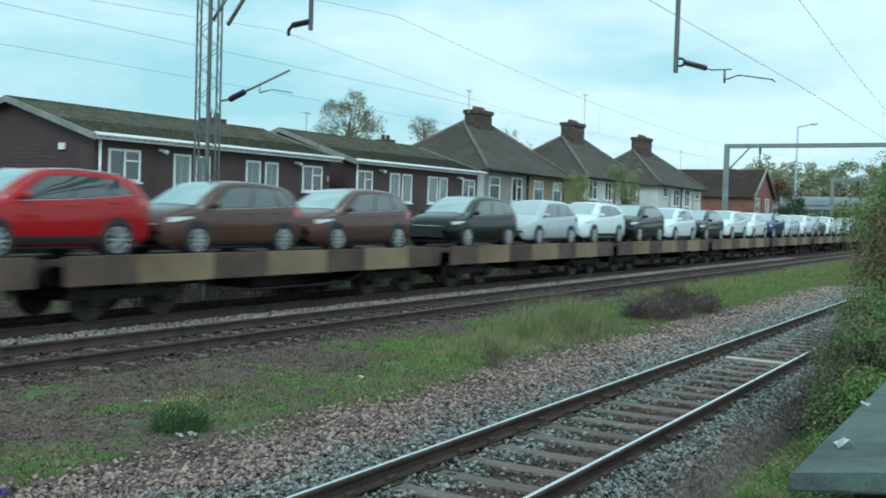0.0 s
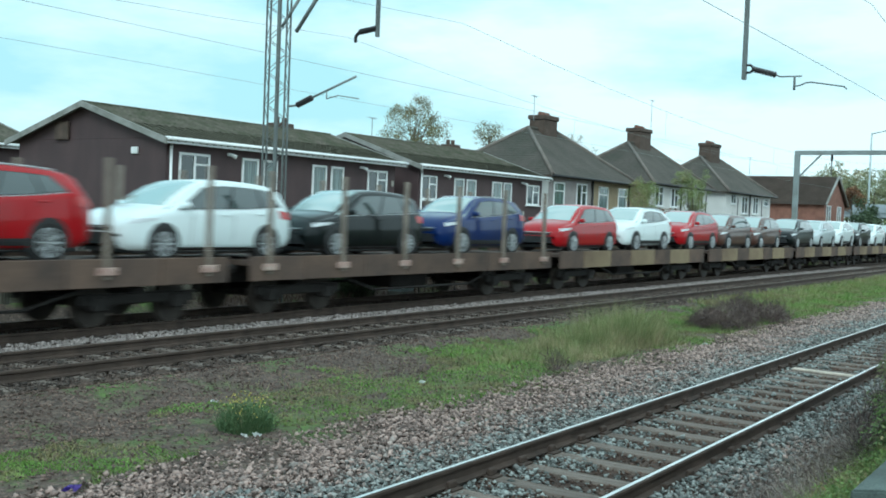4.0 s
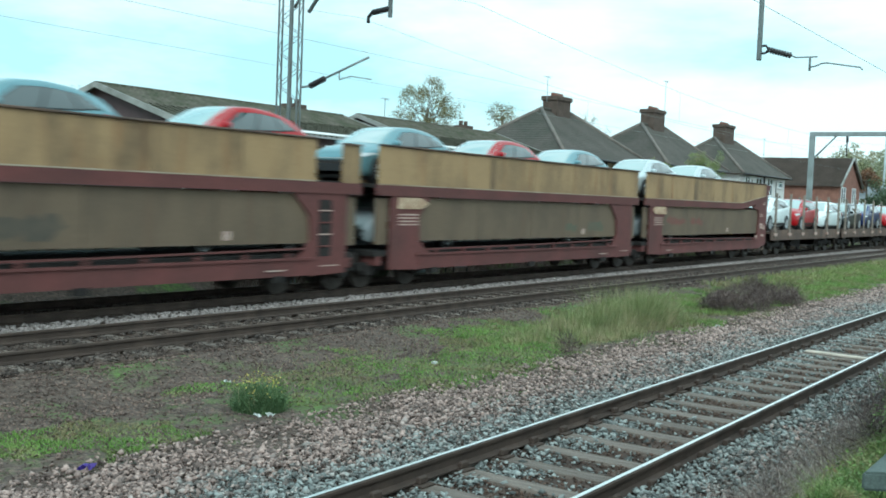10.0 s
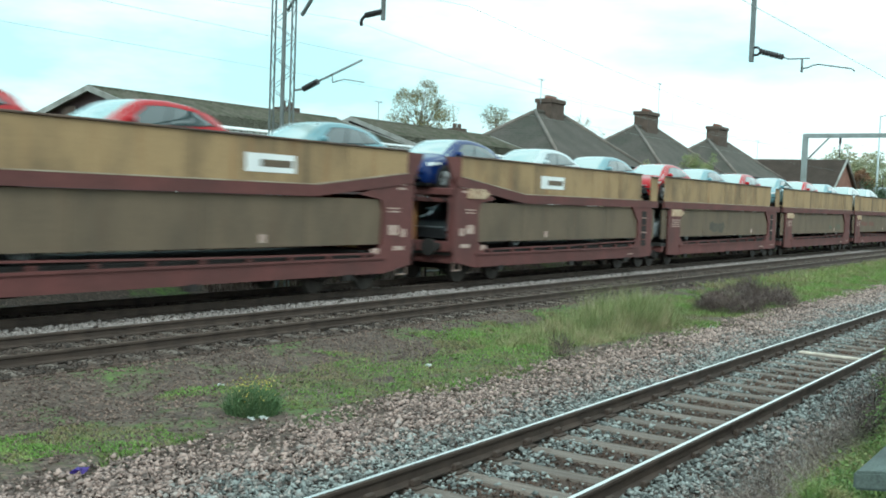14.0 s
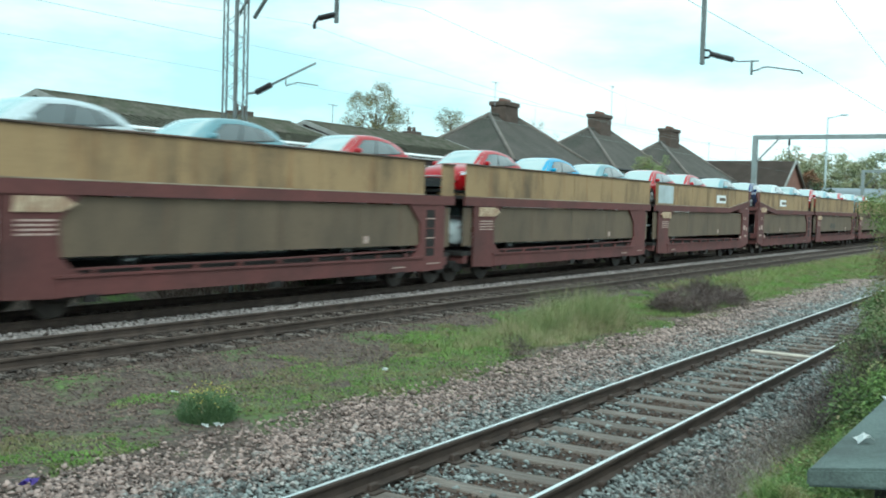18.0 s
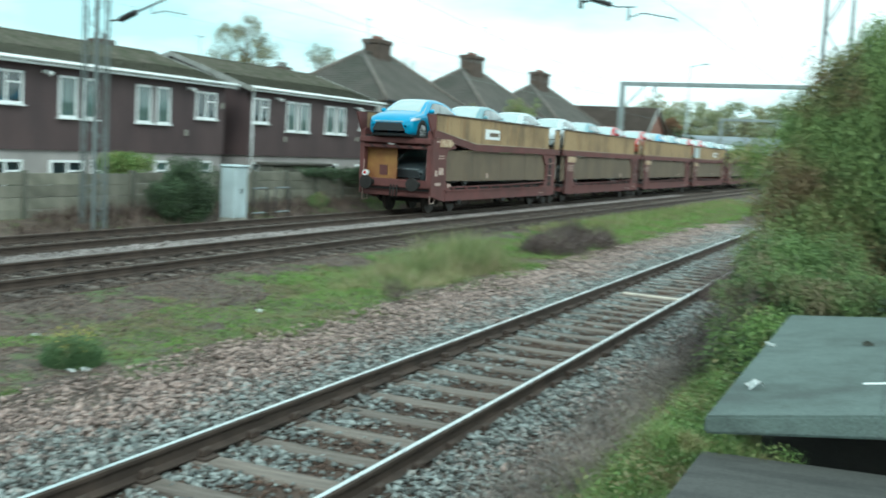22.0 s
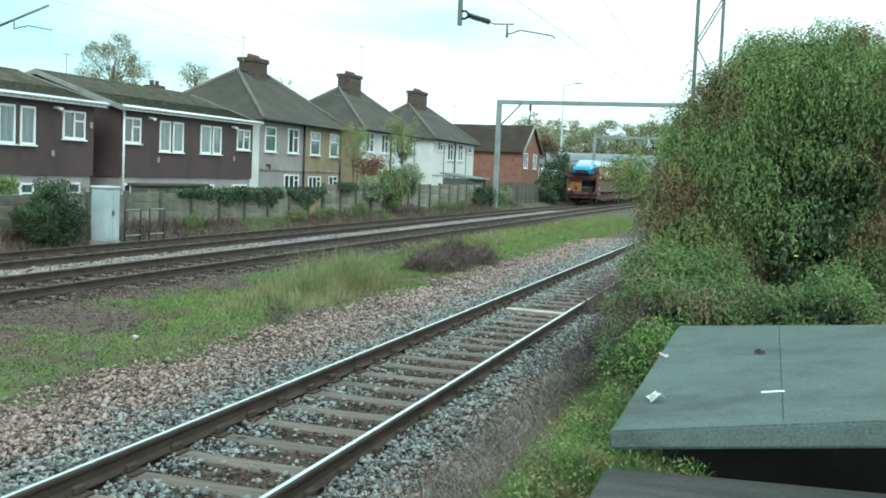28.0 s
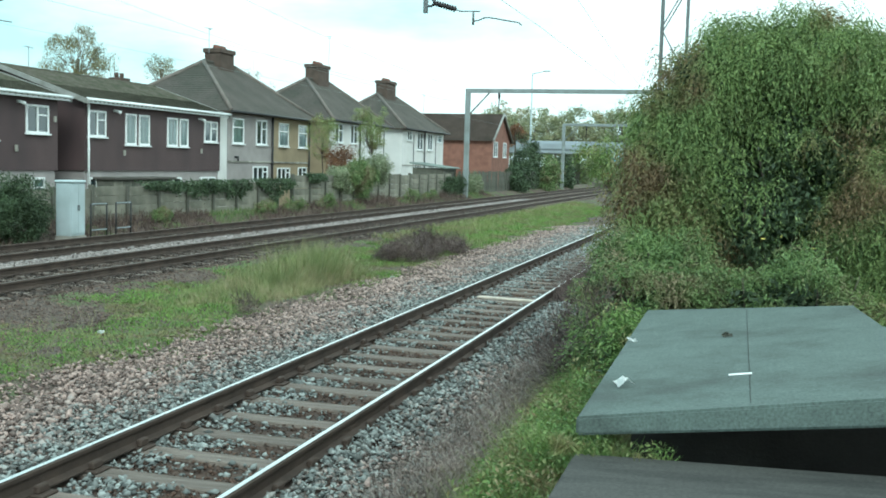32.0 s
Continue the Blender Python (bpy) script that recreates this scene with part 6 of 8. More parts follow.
def weed_strip():
    n = 46000
    y = 7.2 + 8.2 * rng.random(n)
    x = 2.16 + 0.16 * np.clip((11.5 - y) / 3, 0, 1) + (1.04 - 0.16 * np.clip((11.5 - y) / 3, 0, 1)) * rng.beta(1.5, 1.1, n) + 0.09 * np.sin(y * 2.3) + 0.05 * np.sin(y * 7.1)
    h = (0.14 + 0.26 * np.clip((x - 1.9) / 0.9, 0, 1)) * rng.uniform(0.4, 1.3, n)
    h *= 0.75 + 0.5 * np.array([noise.noise(Vector((a * 2.5, b * 2.5, 1))) for a, b in zip(x, y)])
    z = ground_of(x, y)
    tagged(blades("weeds", np.stack([x, y, z], 1), h * 0.7 + 0.04, 0.0026, LEAF["weed"], 0.6), "green weeds and grass along the platform foot", "weeds", kind="stuff")
    p = np.stack([x, y, z + 0.02 + h * rng.uniform(0.1, 1.3, n)], 1)
    tagged(leaves("weed_leaves", p, 0.034, 0.0062, LEAF["weed"], -0.1), "small pointed green and yellow weed leaves", "weeds", kind="stuff")
    m = 9000
    y = 7.6 + 5.5 * rng.random(m)
    x = 2.3 + 0.9 * rng.random(m)
    tagged(blades("dry_weeds", np.stack([x, y, ground_of(x, y)], 1), 0.3 * rng.uniform(0.4, 1.2, m), 0.0025, LEAF["straw"], 0.6), "straw-coloured dry weeds among green ones", "weeds", kind="stuff")
    m = 800
    y = 7.9 + rng.normal(0, 0.04, m)
    x = 3.05 + 0.62 * rng.random(m) ** 1.6
    tagged(blades("joint_weeds", np.stack([x, y, np.full(m, 0.93)], 1), 0.085 * rng.uniform(0.3, 1.3, m) * (1.25 - (x - 3.05)), 0.0022, LEAF["weed"], 0.8), "yellowing weeds growing from the platform joint", "weeds", kind="stuff")
    q = rng.random(m) < 0.5
    tagged(leaves("joint_leaves", np.stack([x, y, 0.95 + 0.06 * rng.random(m)], 1)[q], 0.02, 0.004, LEAF["weed"], 0.0), "small yellow-green leaves in the platform joint", "weeds", kind="stuff")
    m = 11000
    y = 7.5 + 10 * rng.random(m) ** 1.2
    x = 1.3 + 0.85 * rng.beta(2.2, 1.3, m)
    z = np.maximum(ground_of(x, y), -0.17)
    tagged(blades("dead_stems", np.stack([x, y, z], 1), 0.13 * rng.uniform(0.3, 1.4, m), 0.003, LEAF["dead"], 1.0), "purple-brown dead weed stems beside the ballast", "weeds", kind="stuff")
    m = 7000
    y = 7.0 + 9 * rng.random(m) ** 1.2
    x = 1.4 + 0.8 * rng.beta(2.0, 1.4, m)
    z = np.maximum(ground_of(x, y), -0.17) + 0.01
    tagged(blades("bleached_stems", np.stack([x, y, z], 1), 0.12 * rng.uniform(0.3, 1.4, m), 0.0032, LEAF["pale_stem"], 1.6), "bleached dead stems fallen beside the ballast", "weeds", kind="stuff")


weed_strip()


def patch_noise(x, y, s, o):
    return np.array([noise.noise(Vector((a * s + o, b * s * 0.6, o * 1.7))) for a, b in zip(x, y)])


def grass_strip():
    n = 210000
    y = 8.0 + 62 * rng.random(n) ** 1.9
    x = -6.7 + 3.9 * rng.random(n)
    k = patch_noise(x, y, 0.75, 4.2) + 0.3 * patch_noise(x, y, 2.6, 9.1)
    along = np.clip((y - 14) / 6, 0, 1)
    centre = -4.6 - 0.3 * along
    wide = 1.1 + 0.35 * along
    keep = k > -0.08 + 0.2 * np.clip((15 - y) / 3, 0, 1) + 0.5 * np.clip(np.abs(x - centre) / wide - 0.75, -0.55, 1.6) - 0.16 * along
    keep &= x < -3.1 - 0.25 * np.sin(y * 1.3)
    x, y, k = x[keep], y[keep], k[keep]
    h = (0.02 + 0.018 * np.clip((y - 12) / 8, 0, 1)) * rng.uniform(0.4, 1.7, len(x)) * (1 + 1.2 * np.clip((y - 16) / 25, 0, 1)) * (1 + np.clip(k, 0, 1))
    tagged(blades("grass", np.stack([x, y, ground_of(x, y)], 1), h, 0.0065, LEAF["grass"], 0.9), "short bright green grass between the tracks", "grass", kind="stuff")
    # taller bunches, each leaning its own way
    m, c = 16000, 70
    cy, cx = 22.6 + rng.normal(0, 1.5, c), -4.75 + rng.normal(0, 0.5, c)
    ch = (0.1 + 0.64 * np.exp(-(((cy - 23.0) / 2.2) ** 2 + ((cx + 4.75) / 0.8) ** 2))) * rng.uniform(0.45, 1.4, c)
    g = rng.integers(0, c, m)
    x, y = cx[g] + rng.normal(0, 0.17, m), cy[g] + rng.normal(0, 0.24, m)
    tagged(blades("tall_grass", np.stack([x, y, ground_of(x, y)], 1), ch[g] * rng.uniform(0.3, 1.25, m), 0.0055, LEAF["straw"], 0.42), "tall pale yellow-green grass clump", "grass", kind="stuff")
    m = 4200
    y = 13 + 30 * rng.random(m)
    x = -6.2 + 3.0 * rng.random(m)
    tagged(blades("stray_stems", np.stack([x, y, ground_of(x, y)], 1), 0.2 * rng.uniform(0.3, 1.3, m), 0.0028, LEAF["straw"], 0.5), "stray dry stems rising from the grass", "grass", kind="stuff")
    m = 7000
    y = 7.5 + 22 * rng.random(m) ** 1.4
    x = -7.2 + 4.2 * rng.random(m)
    tagged(leaves("dead_leaves", np.stack([x, y, ground_of(x, y) + 0.012], 1), 0.045, 0.012, LEAF["dry"], 0.0), "dry brown leaves strewn on the earth", "leaf litter", kind="stuff")
    # a band of fresh grass right along the bed of the nearer far track
    m = 9000
    y = 34 + 40 * rng.random(m) ** 1.2
    x = -6.3 + rng.normal(0, 0.5, m)
    tagged(blades("verge_grass", np.stack([x, y, ground_of(x, y)], 1), 0.16 * rng.uniform(0.4, 1.4, m), 0.014, LEAF["verge"], 0.6), "bright green verge grass far along the line", "grass", kind="stuff")


grass_strip()


def tuft():
    t = empty("weed_tuft", pose(0, 0, 0), "dark green bushy weed with tiny yellow flowers", "weed")
    n = 3000
    a, r = rng.uniform(0, 6.28, n), np.sqrt(rng.random(n)) * 0.29 * (0.85 + 0.25 * rng.random(n))
    dome = np.sqrt(np.clip(1 - (r / 0.34) ** 2, 0, 1))
    p = np.stack([-4.22 + r * np.cos(a), 11.6 + r * np.sin(a), np.full(n, ground_z(-4.22, 11.6))], 1)
    blades("stem", p, 0.31 * dome * rng.uniform(0.5, 1.25, n), 0.004, LEAF["tuft"], 0.42, t)
    q = p + np.stack([rng.normal(0, 0.05, n), rng.normal(0, 0.05, n), rng.uniform(0.02, 0.33, n) * dome], 1)
    leaves("foliage", q, 0.05, 0.0045, LEAF["tuft"], -0.4, t)
    # thin flower stalks that stand above it
    k = np.arange(110)
    f = p[k] + np.array([0, 0, 1.0]) * (0.34 * dome[k] + rng.uniform(0.03, 0.14, 110))[:, None] + rng.normal(0, 0.05, (110, 3)) * np.array([1, 1, 0])
    leaves("flower", f, 0.02, 0.009, LEAF["yellow"], 0.0, t)
    blades("flower_stalk", f - np.array([0, 0, 0.16]), 0.16, 0.0018, LEAF["straw"], 0.1, t)


tuft()


def bramble():
    s = empty("dead_bush", pose(0, 0, 0), "low heap of dead brown brambles", "bush")
    blobs = np.concatenate([lumpy(-4.35, 29.5, -0.15, 0.95, 3.0, 0.42, 54, 0.24), lumpy(-3.8, 31.5, -0.2, 0.5, 1.4, 0.3, 14, 0.22)])
    p = clumped(16000, blobs, 0.2)
    p = p[p[:, 2] > -0.33]
    leaves("bramble_tangle", p, 0.2, 0.004, LEAF["dead"], -0.3, s)
    leaves("dead_leaf", p[:3500], 0.045, 0.01, LEAF["dead"], 0.3, s)


bramble()


def garden_shrub(name, label, cx, cy, cz, rx, ry, rz, n, kind, size=0.12, width=0.03, blob=0.4, nb=26):
    s = empty(name, pose(0, 0, 0), label, "shrub")
    leaves("foliage", clumped(n, lumpy(cx, cy, cz, rx, ry, rz, nb, blob), 0.3), size, width, LEAF[kind], 0.3, s)
    strands("outer_spray", clumped(n // 14, lumpy(cx, cy, cz, rx * 1.1, ry * 1.1, rz * 1.1, nb, blob * 0.7), 0.5), size * 3, 5, size, width * 0.7, LEAF[kind], s, 1.2, 1.0, 0.6)
    bm = bmesh.new()
    for k in range(7):
        limb(bm, (cx + random.uniform(-0.2, 0.2), cy + random.uniform(-0.3, 0.3), ground_z(cx, cy) - 0.05), (cx + random.uniform(-rx, rx) * 0.6, cy + random.uniform(-ry, ry) * 0.6, cz + rz * random.uniform(0.0, 0.5)), 0.025, 0.008, 0.08, 4)
    tagged(part("stemwork", bm, M["bark"], s), kind="stuff")
    return s


garden_shrub("evergreen_bush", "ragged dark green bush against the concrete fence", -14.2, 25.9, 0.62, 0.5, 1.35, 0.95, 19000, "dark", 0.075, 0.014, 0.28, 40)
garden_shrub("hedge", "clipped light green hedge behind the fence", -15.6, 25.0, 1.38, 0.35, 1.0, 0.22, 5000, "bright", 0.07, 0.018, 0.25, 40)
garden_shrub("garden_shrub", "bright green leafy shrub leaning over the fence", -15.0, 52.8, 1.35, 0.6, 1.7, 0.9, 13000, "low", 0.13, 0.02, 0.42, 34)
garden_shrub("garden_shrub", "variegated pale shrub over the fence", -15.1, 50.3, 1.25, 0.5, 0.9, 0.75, 6000, "white_green", 0.1, 0.02, 0.3, 22)
garden_shrub("garden_shrub", "variegated pale climber beside the fence", -15.2, 56.0, 1.8, 0.6, 1.3, 0.9, 6000, "white_green", 0.1, 0.02, 0.35, 22)
garden_shrub("garden_shrub", "rusty red shrub in a back garden", -18.4, 58.4, 2.3, 0.7, 2.0, 0.8, 3000, "rust", 0.12, 0.022, 0.35, 24)
garden_shrub("garden_shrub", "pale climbing shrub on the board fence", -15.0, 76.5, 1.0, 0.5, 2.0, 0.8, 4000, "white_green", 0.13, 0.03, 0.35, 18)
garden_shrub("garden_shrub", "green shrub growing before the board fence", -14.9, 70.5, 0.8, 0.5, 2.8, 0.7, 5000, "dark", 0.13, 0.03, 0.35, 22)
garden_shrub("evergreen_bush", "dark spreading bush at the end of the board fence", -15.0, 91.5, 0.8, 0.9, 3.2, 1.5, 5000, "dark", 0.2, 0.045, 0.5, 30)
garden_shrub("evergreen_bush", "tall ragged dark bush beyond the board fence", -15.6, 99, 2.3, 1.0, 4.5, 2.7, 8500, "dark", 0.24, 0.05, 0.6, 40)
garden_shrub("garden_shrub", "tall straggling green bush beside the far gantry", -14.6, 105, 1.2, 1.1, 4.5, 2.0, 6000, "low", 0.24, 0.05, 0.6, 34)
garden_shrub("evergreen_bush", "dark green bush below the distant gantry", -15.5, 118, 1.4, 1.5, 5.0, 1.8, 5000, "dark", 0.3, 0.08, 0.8, 24)

for by, bl, bh in ((41.3, 0.9, 0.3), (44.0, 1.2, 0.35), (47.6, 1.0, 0.4), (33.4, 0.5, 0.25), (60.5, 2.0, 0.5), (64.5, 1.6, 0.45)):
    garden_shrub("shrub", "low straggling green bush at the foot of the fence", -14.55, by, 0.22, 0.25, bl, bh, 2200, "low", 0.07, 0.014, 0.16, 24)


def ivy(iy, il, ih, top):
    """Ivy lying over the fence's top and hanging down its face in tongues."""
    s = empty("ivy", pose(0, 0, 0), "dark green ivy hanging over the concrete fence", "ivy")
    n = 2600
    y = iy + il * rng.uniform(-1, 1, n)
    tongue = np.array([0.5 + 0.9 * noise.noise(Vector((v * 1.6, iy, 0.3))) + 0.5 * noise.noise(Vector((v * 5.3, iy, 2.3))) for v in y])
    tongue = np.clip(tongue, 0.3, 1) * np.clip(1.3 - (np.abs(y - iy) / il) ** 2, 0, 1)
    z = top + 0.1 * rng.random(n) * tongue - ih * np.clip(tongue, 0.06, 1) * rng.random(n)
    x = -14.93 + 0.13 * rng.random(n)
    over = rng.random(n) < 0.3
    x[over], z[over] = -15.05 + 0.2 * rng.normal(0, 1, over.sum()) * 0.6, top + 0.02 + 0.13 * rng.random(over.sum())
    leaves("foliage", np.stack([x, y, z], 1), 0.085, 0.026, LEAF["dark"], 0.5, s)
    strands("trailing_shoot", np.stack([x, y, z], 1)[:120], 0.3, 5, 0.06, 0.016, LEAF["dark"], s, 0.6, 1.0, 0.6)


for iy, il, ih, top in ((35.6, 2.6, 0.6, 1.22), (38.6, 2.0, 0.9, 1.22), (42.9, 1.8, 0.9, 1.25), (47.3, 0.9, 0.5, 1.45)):
    ivy(iy, il, ih, top)


def bank_weeds():
    n = 12000
    y = 20 + 60 * rng.random(n) ** 1.2
    x = -14.9 + 1.1 * rng.random(n) ** 1.5
    z = np.array([ground_z(a, b) for a, b in zip(x, y)])
    k = patch_noise(x, y, 0.5, 2.2)
    keep = k > -0.25
    tagged(blades("bank_weeds", np.stack([x, y, z], 1)[keep], (0.28 * rng.uniform(0.4, 1.4, n) * (1.0 + k))[keep], 0.012, LEAF["dry"], 0.5), "dry brown weeds on the bank below the fence", "weeds", kind="stuff")
    keep |= y < 34
    tagged(blades("bank_grass", np.stack([x, y, z], 1)[~keep], 0.2, 0.012, LEAF["low"], 0.5), "green weeds on the bank below the fence", "weeds", kind="stuff")


bank_weeds()


def tree(name, label, x, y, h, cr, cz, n, kind, size=0.3, width=0.08, nb=34, blob=0.5, trunk=0.18, fill=0.3, rz=None):
    t = empty(name, pose(0, 0, 0), label, "tree")
    z0 = -1.2
    bm = bmesh.new()
    limb(bm, (x, y, z0), (x, y, cz), trunk, trunk * 0.55, 0.1, 5)
    part("trunk", bm, M["bark"], t)
    rz = rz or cr * 0.9
    blobs = lumpy(x, y, cz, cr, cr, rz, nb, blob)
    bm = bmesh.new()
    for b in blobs[::2]:
        limb(bm, (x, y, cz - rz * random.uniform(0.3, 0.9)), b[:3], trunk * 0.22, 0.012, 0.12, 4)
        for k in range(2):
            e = Vector(b[:3]) + Vector((random.uniform(-1, 1), random.uniform(-1, 1), random.uniform(-0.2, 1))) * blob * 1.4
            limb(bm, b[:3], e, 0.015, 0.006, 0.05, 3)
    tagged(part("branchwork", bm, M["twig"], t), kind="stuff")
    leaves("crown", clumped(n, blobs, fill), size, width, LEAF[kind], 0.2, t)


tree("tree", "thin-leaved autumn tree behind the houses", -48.4, 75.7, 13, 2.95, 9.9, 8600, "autumn", 0.15, 0.034, 90, 0.55, 0.16, 0.2, 2.9)
tree("tree", "small autumn tree behind the roofs", -46, 84.3, 11, 1.6, 9.9, 1500, "autumn", 0.15, 0.035, 44, 0.5, 0.12, 0.2)
tree("tree", "small bare tree behind a chimney", -45, 100, 12, 2.3, 9.6, 1500, "autumn", 0.15, 0.035, 44, 0.5, 0.12, 0.2)
tree("tree", "bare tree beyond the brown clad houses", -44, 26, 9, 2.6, 7.0, 1800, "autumn", 0.14, 0.035, 44, 0.5, 0.12, 0.2)
tree("sapling", "slender wispy yellow-green garden tree before a white house", -17.6, 61.6, 6.5, 1.3, 4.3, 9000, "wisp", 0.1, 0.012, 60, 0.26, 0.05, 0.3, 1.9)
tree("sapling", "sparse brown-leaved garden tree before a tan house", -19.2, 58.0, 5.0, 1.1, 3.6, 5200, "wisp", 0.1, 0.014, 34, 0.3, 0.05, 0.3, 1.5)
tree("tree", "orange autumn tree beyond the brick house", -24, 132, 9, 1.6, 6.2, 2200, "rust", 0.22, 0.07, 30, 0.5, 0.15, 0.3)
# the far tree line, its haze put into the pale leaf colour
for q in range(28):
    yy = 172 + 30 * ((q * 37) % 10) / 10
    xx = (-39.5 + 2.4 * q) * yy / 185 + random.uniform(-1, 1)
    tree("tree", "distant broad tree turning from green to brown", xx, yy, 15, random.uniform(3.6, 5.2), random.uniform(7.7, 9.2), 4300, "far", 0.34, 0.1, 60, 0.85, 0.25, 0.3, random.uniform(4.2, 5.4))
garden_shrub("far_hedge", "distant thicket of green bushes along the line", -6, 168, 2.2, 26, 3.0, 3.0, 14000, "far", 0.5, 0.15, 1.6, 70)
s = empty("leaning_shrub", pose(0, 0, 0), "fresh green spray of leaves leaning over the track", "shrub")
bm = bmesh.new()
for k in range(6):
    limb(bm, (2.9, 24.0, -0.3), (random.uniform(0.8, 1.6), random.uniform(23.4, 24.6), random.uniform(2.2, 2.9)), 0.025, 0.006, 0.08, 5)
tagged(part("stemwork", bm, M["bark"], s), kind="stuff")
strands("foliage", clumped(620, lumpy(1.2, 24.0, 2.4, 0.5, 0.5, 0.4, 26, 0.16), 0.2), 0.35, 7, 0.055, 0.008, LEAF["bright"], s, 0.8, 1.0, 0.6)
garden_shrub("trackside_bush", "green bush along the single track", 4.6, 34, 1.0, 2.0, 9.0, 1.6, 16000, "bush", 0.14, 0.028, 0.8, 60)


# ---- loose wood and litter on the waste ground ----
def fallen_branch(a, b, r, mat, label, forks):
    """A bent branch lying on the earth, with short side twigs."""
    bm = bmesh.new()
    a = Vector((a[0], a[1], ground_z(*a) + r))
    b = Vector((b[0], b[1], ground_z(*b) + r))
    limb(bm, a, b, r, r * 0.45, 0.025, 5)
    for k in range(forks):
        p = a.lerp(b, 0.3 + 0.55 * k / max(1, forks - 1))
        limb(bm, p, p + Vector((random.uniform(-0.2, 0.2), random.uniform(-0.2, 0.2), random.uniform(0.02, 0.12))), r * 0.5, r * 0.2, 0.01, 3)
    return tagged(obj_of("fallen_branch", bm, mat), label, "branch")


fallen_branch((-7.46, 17.82), (-6.65, 17.32), 0.022, M["bark"], "fallen dark branch lying on the bare earth", 4)
fallen_branch((-8.29, 17.57), (-7.6, 17.77), 0.014, M["twig"], "thin pale stick lying on the bare earth", 0)
crumpled("dark_rag", (-3.26, 9.01, ground_z(-3.26, 9.01) + 0.02), 0.2, M["fence_post"], "flat dark rag lying on the stones", "litter", 31, 0.2)
s = empty("dead_bush", pose(0, 0, 0), "small wispy dead bush in the grass", "bush")
leaves("dead_stem", clumped(260, lumpy(-3.46, 17.9, ground_z(-3.46, 17.9) + 0.17, 0.2, 0.2, 0.18, 14, 0.09), 0.2), 0.2, 0.004, LEAF["dead"], -0.6, s)


# ---- cars ----
CAR = {
    # length, half width, wheel radius, axles, stations: (u, low, belt, top, width factor, roof factor)
    "mpv": (4.52, 0.915, 0.33, (0.193, 0.81), [(0.0, 0.36, 0.56, 0.6, 0.7, 0.9), (0.015, 0.25, 0.66, 0.73, 0.82, 0.9), (0.05, 0.2, 0.77, 0.87, 0.93, 0.88), (0.12, 0.19, 0.86, 0.98, 0.985, 0.87), (0.21, 0.19, 0.93, 1.06, 1.0, 0.86),
                        (0.3, 0.19, 0.97, 1.3, 1.0, 0.82), (0.4, 0.19, 0.99, 1.52, 1.0, 0.77), (0.46, 0.19, 1.0, 1.59, 1.0, 0.75), (0.6, 0.19, 1.02, 1.63, 1.0, 0.74), (0.76, 0.19, 1.05, 1.61, 1.0, 0.74),
                        (0.87, 0.2, 1.08, 1.56, 1.0, 0.74), (0.93, 0.23, 1.08, 1.47, 0.99, 0.76), (0.97, 0.28, 1.02, 1.2, 0.95, 0.84), (0.99, 0.34, 0.9, 0.98, 0.88, 0.88), (1.0, 0.42, 0.7, 0.74, 0.76, 0.9)]),
    "suv": (4.52, 0.92, 0.355, (0.193, 0.79), [(0.0, 0.42, 0.64, 0.68, 0.7, 0.9), (0.015, 0.3, 0.74, 0.82, 0.83, 0.9), (0.05, 0.25, 0.87, 0.97, 0.94, 0.88), (0.12, 0.24, 0.95, 1.07, 0.985, 0.87), (0.23, 0.24, 1.01, 1.15, 1.0, 0.86),
                        (0.31, 0.24, 1.04, 1.36, 1.0, 0.82), (0.4, 0.24, 1.06, 1.56, 1.0, 0.77), (0.46, 0.24, 1.07, 1.63, 1.0, 0.75), (0.58, 0.24, 1.1, 1.67, 1.0, 0.74), (0.74, 0.24, 1.15, 1.65, 1.0, 0.74),
                        (0.87, 0.25, 1.21, 1.6, 1.0, 0.74), (0.93, 0.27, 1.22, 1.52, 0.99, 0.76), (0.97, 0.32, 1.14, 1.27, 0.95, 0.84), (0.99, 0.38, 0.99, 1.06, 0.88, 0.88), (1.0, 0.46, 0.76, 0.8, 0.76, 0.9)]),
    "hatch": (4.0, 0.87, 0.31, (0.2, 0.82), [(0.0, 0.34, 0.52, 0.56, 0.7, 0.9), (0.015, 0.23, 0.6, 0.66, 0.82, 0.9), (0.05, 0.18, 0.7, 0.78, 0.93, 0.88), (0.12, 0.17, 0.79, 0.89, 0.985, 0.87), (0.23, 0.17, 0.88, 0.99, 1.0, 0.86),
                         (0.32, 0.17, 0.92, 1.2, 1.0, 0.81), (0.42, 0.17, 0.94, 1.4, 1.0, 0.75), (0.48, 0.17, 0.95, 1.46, 1.0, 0.73), (0.6, 0.17, 0.97, 1.49, 1.0, 0.72), (0.74, 0.17, 1.0, 1.45, 1.0, 0.72),
                         (0.86, 0.18, 1.04, 1.35, 1.0, 0.73), (0.92, 0.2, 1.04, 1.25, 0.99, 0.76), (0.965, 0.26, 0.97, 1.05, 0.95, 0.85), (0.99, 0.32, 0.82, 0.87, 0.88, 0.88), (1.0, 0.4, 0.62, 0.66, 0.76, 0.9)]),
}
CAR_LABEL = {"mpv": "tall family car", "suv": "sport utility car", "hatch": "five-door hatchback"}


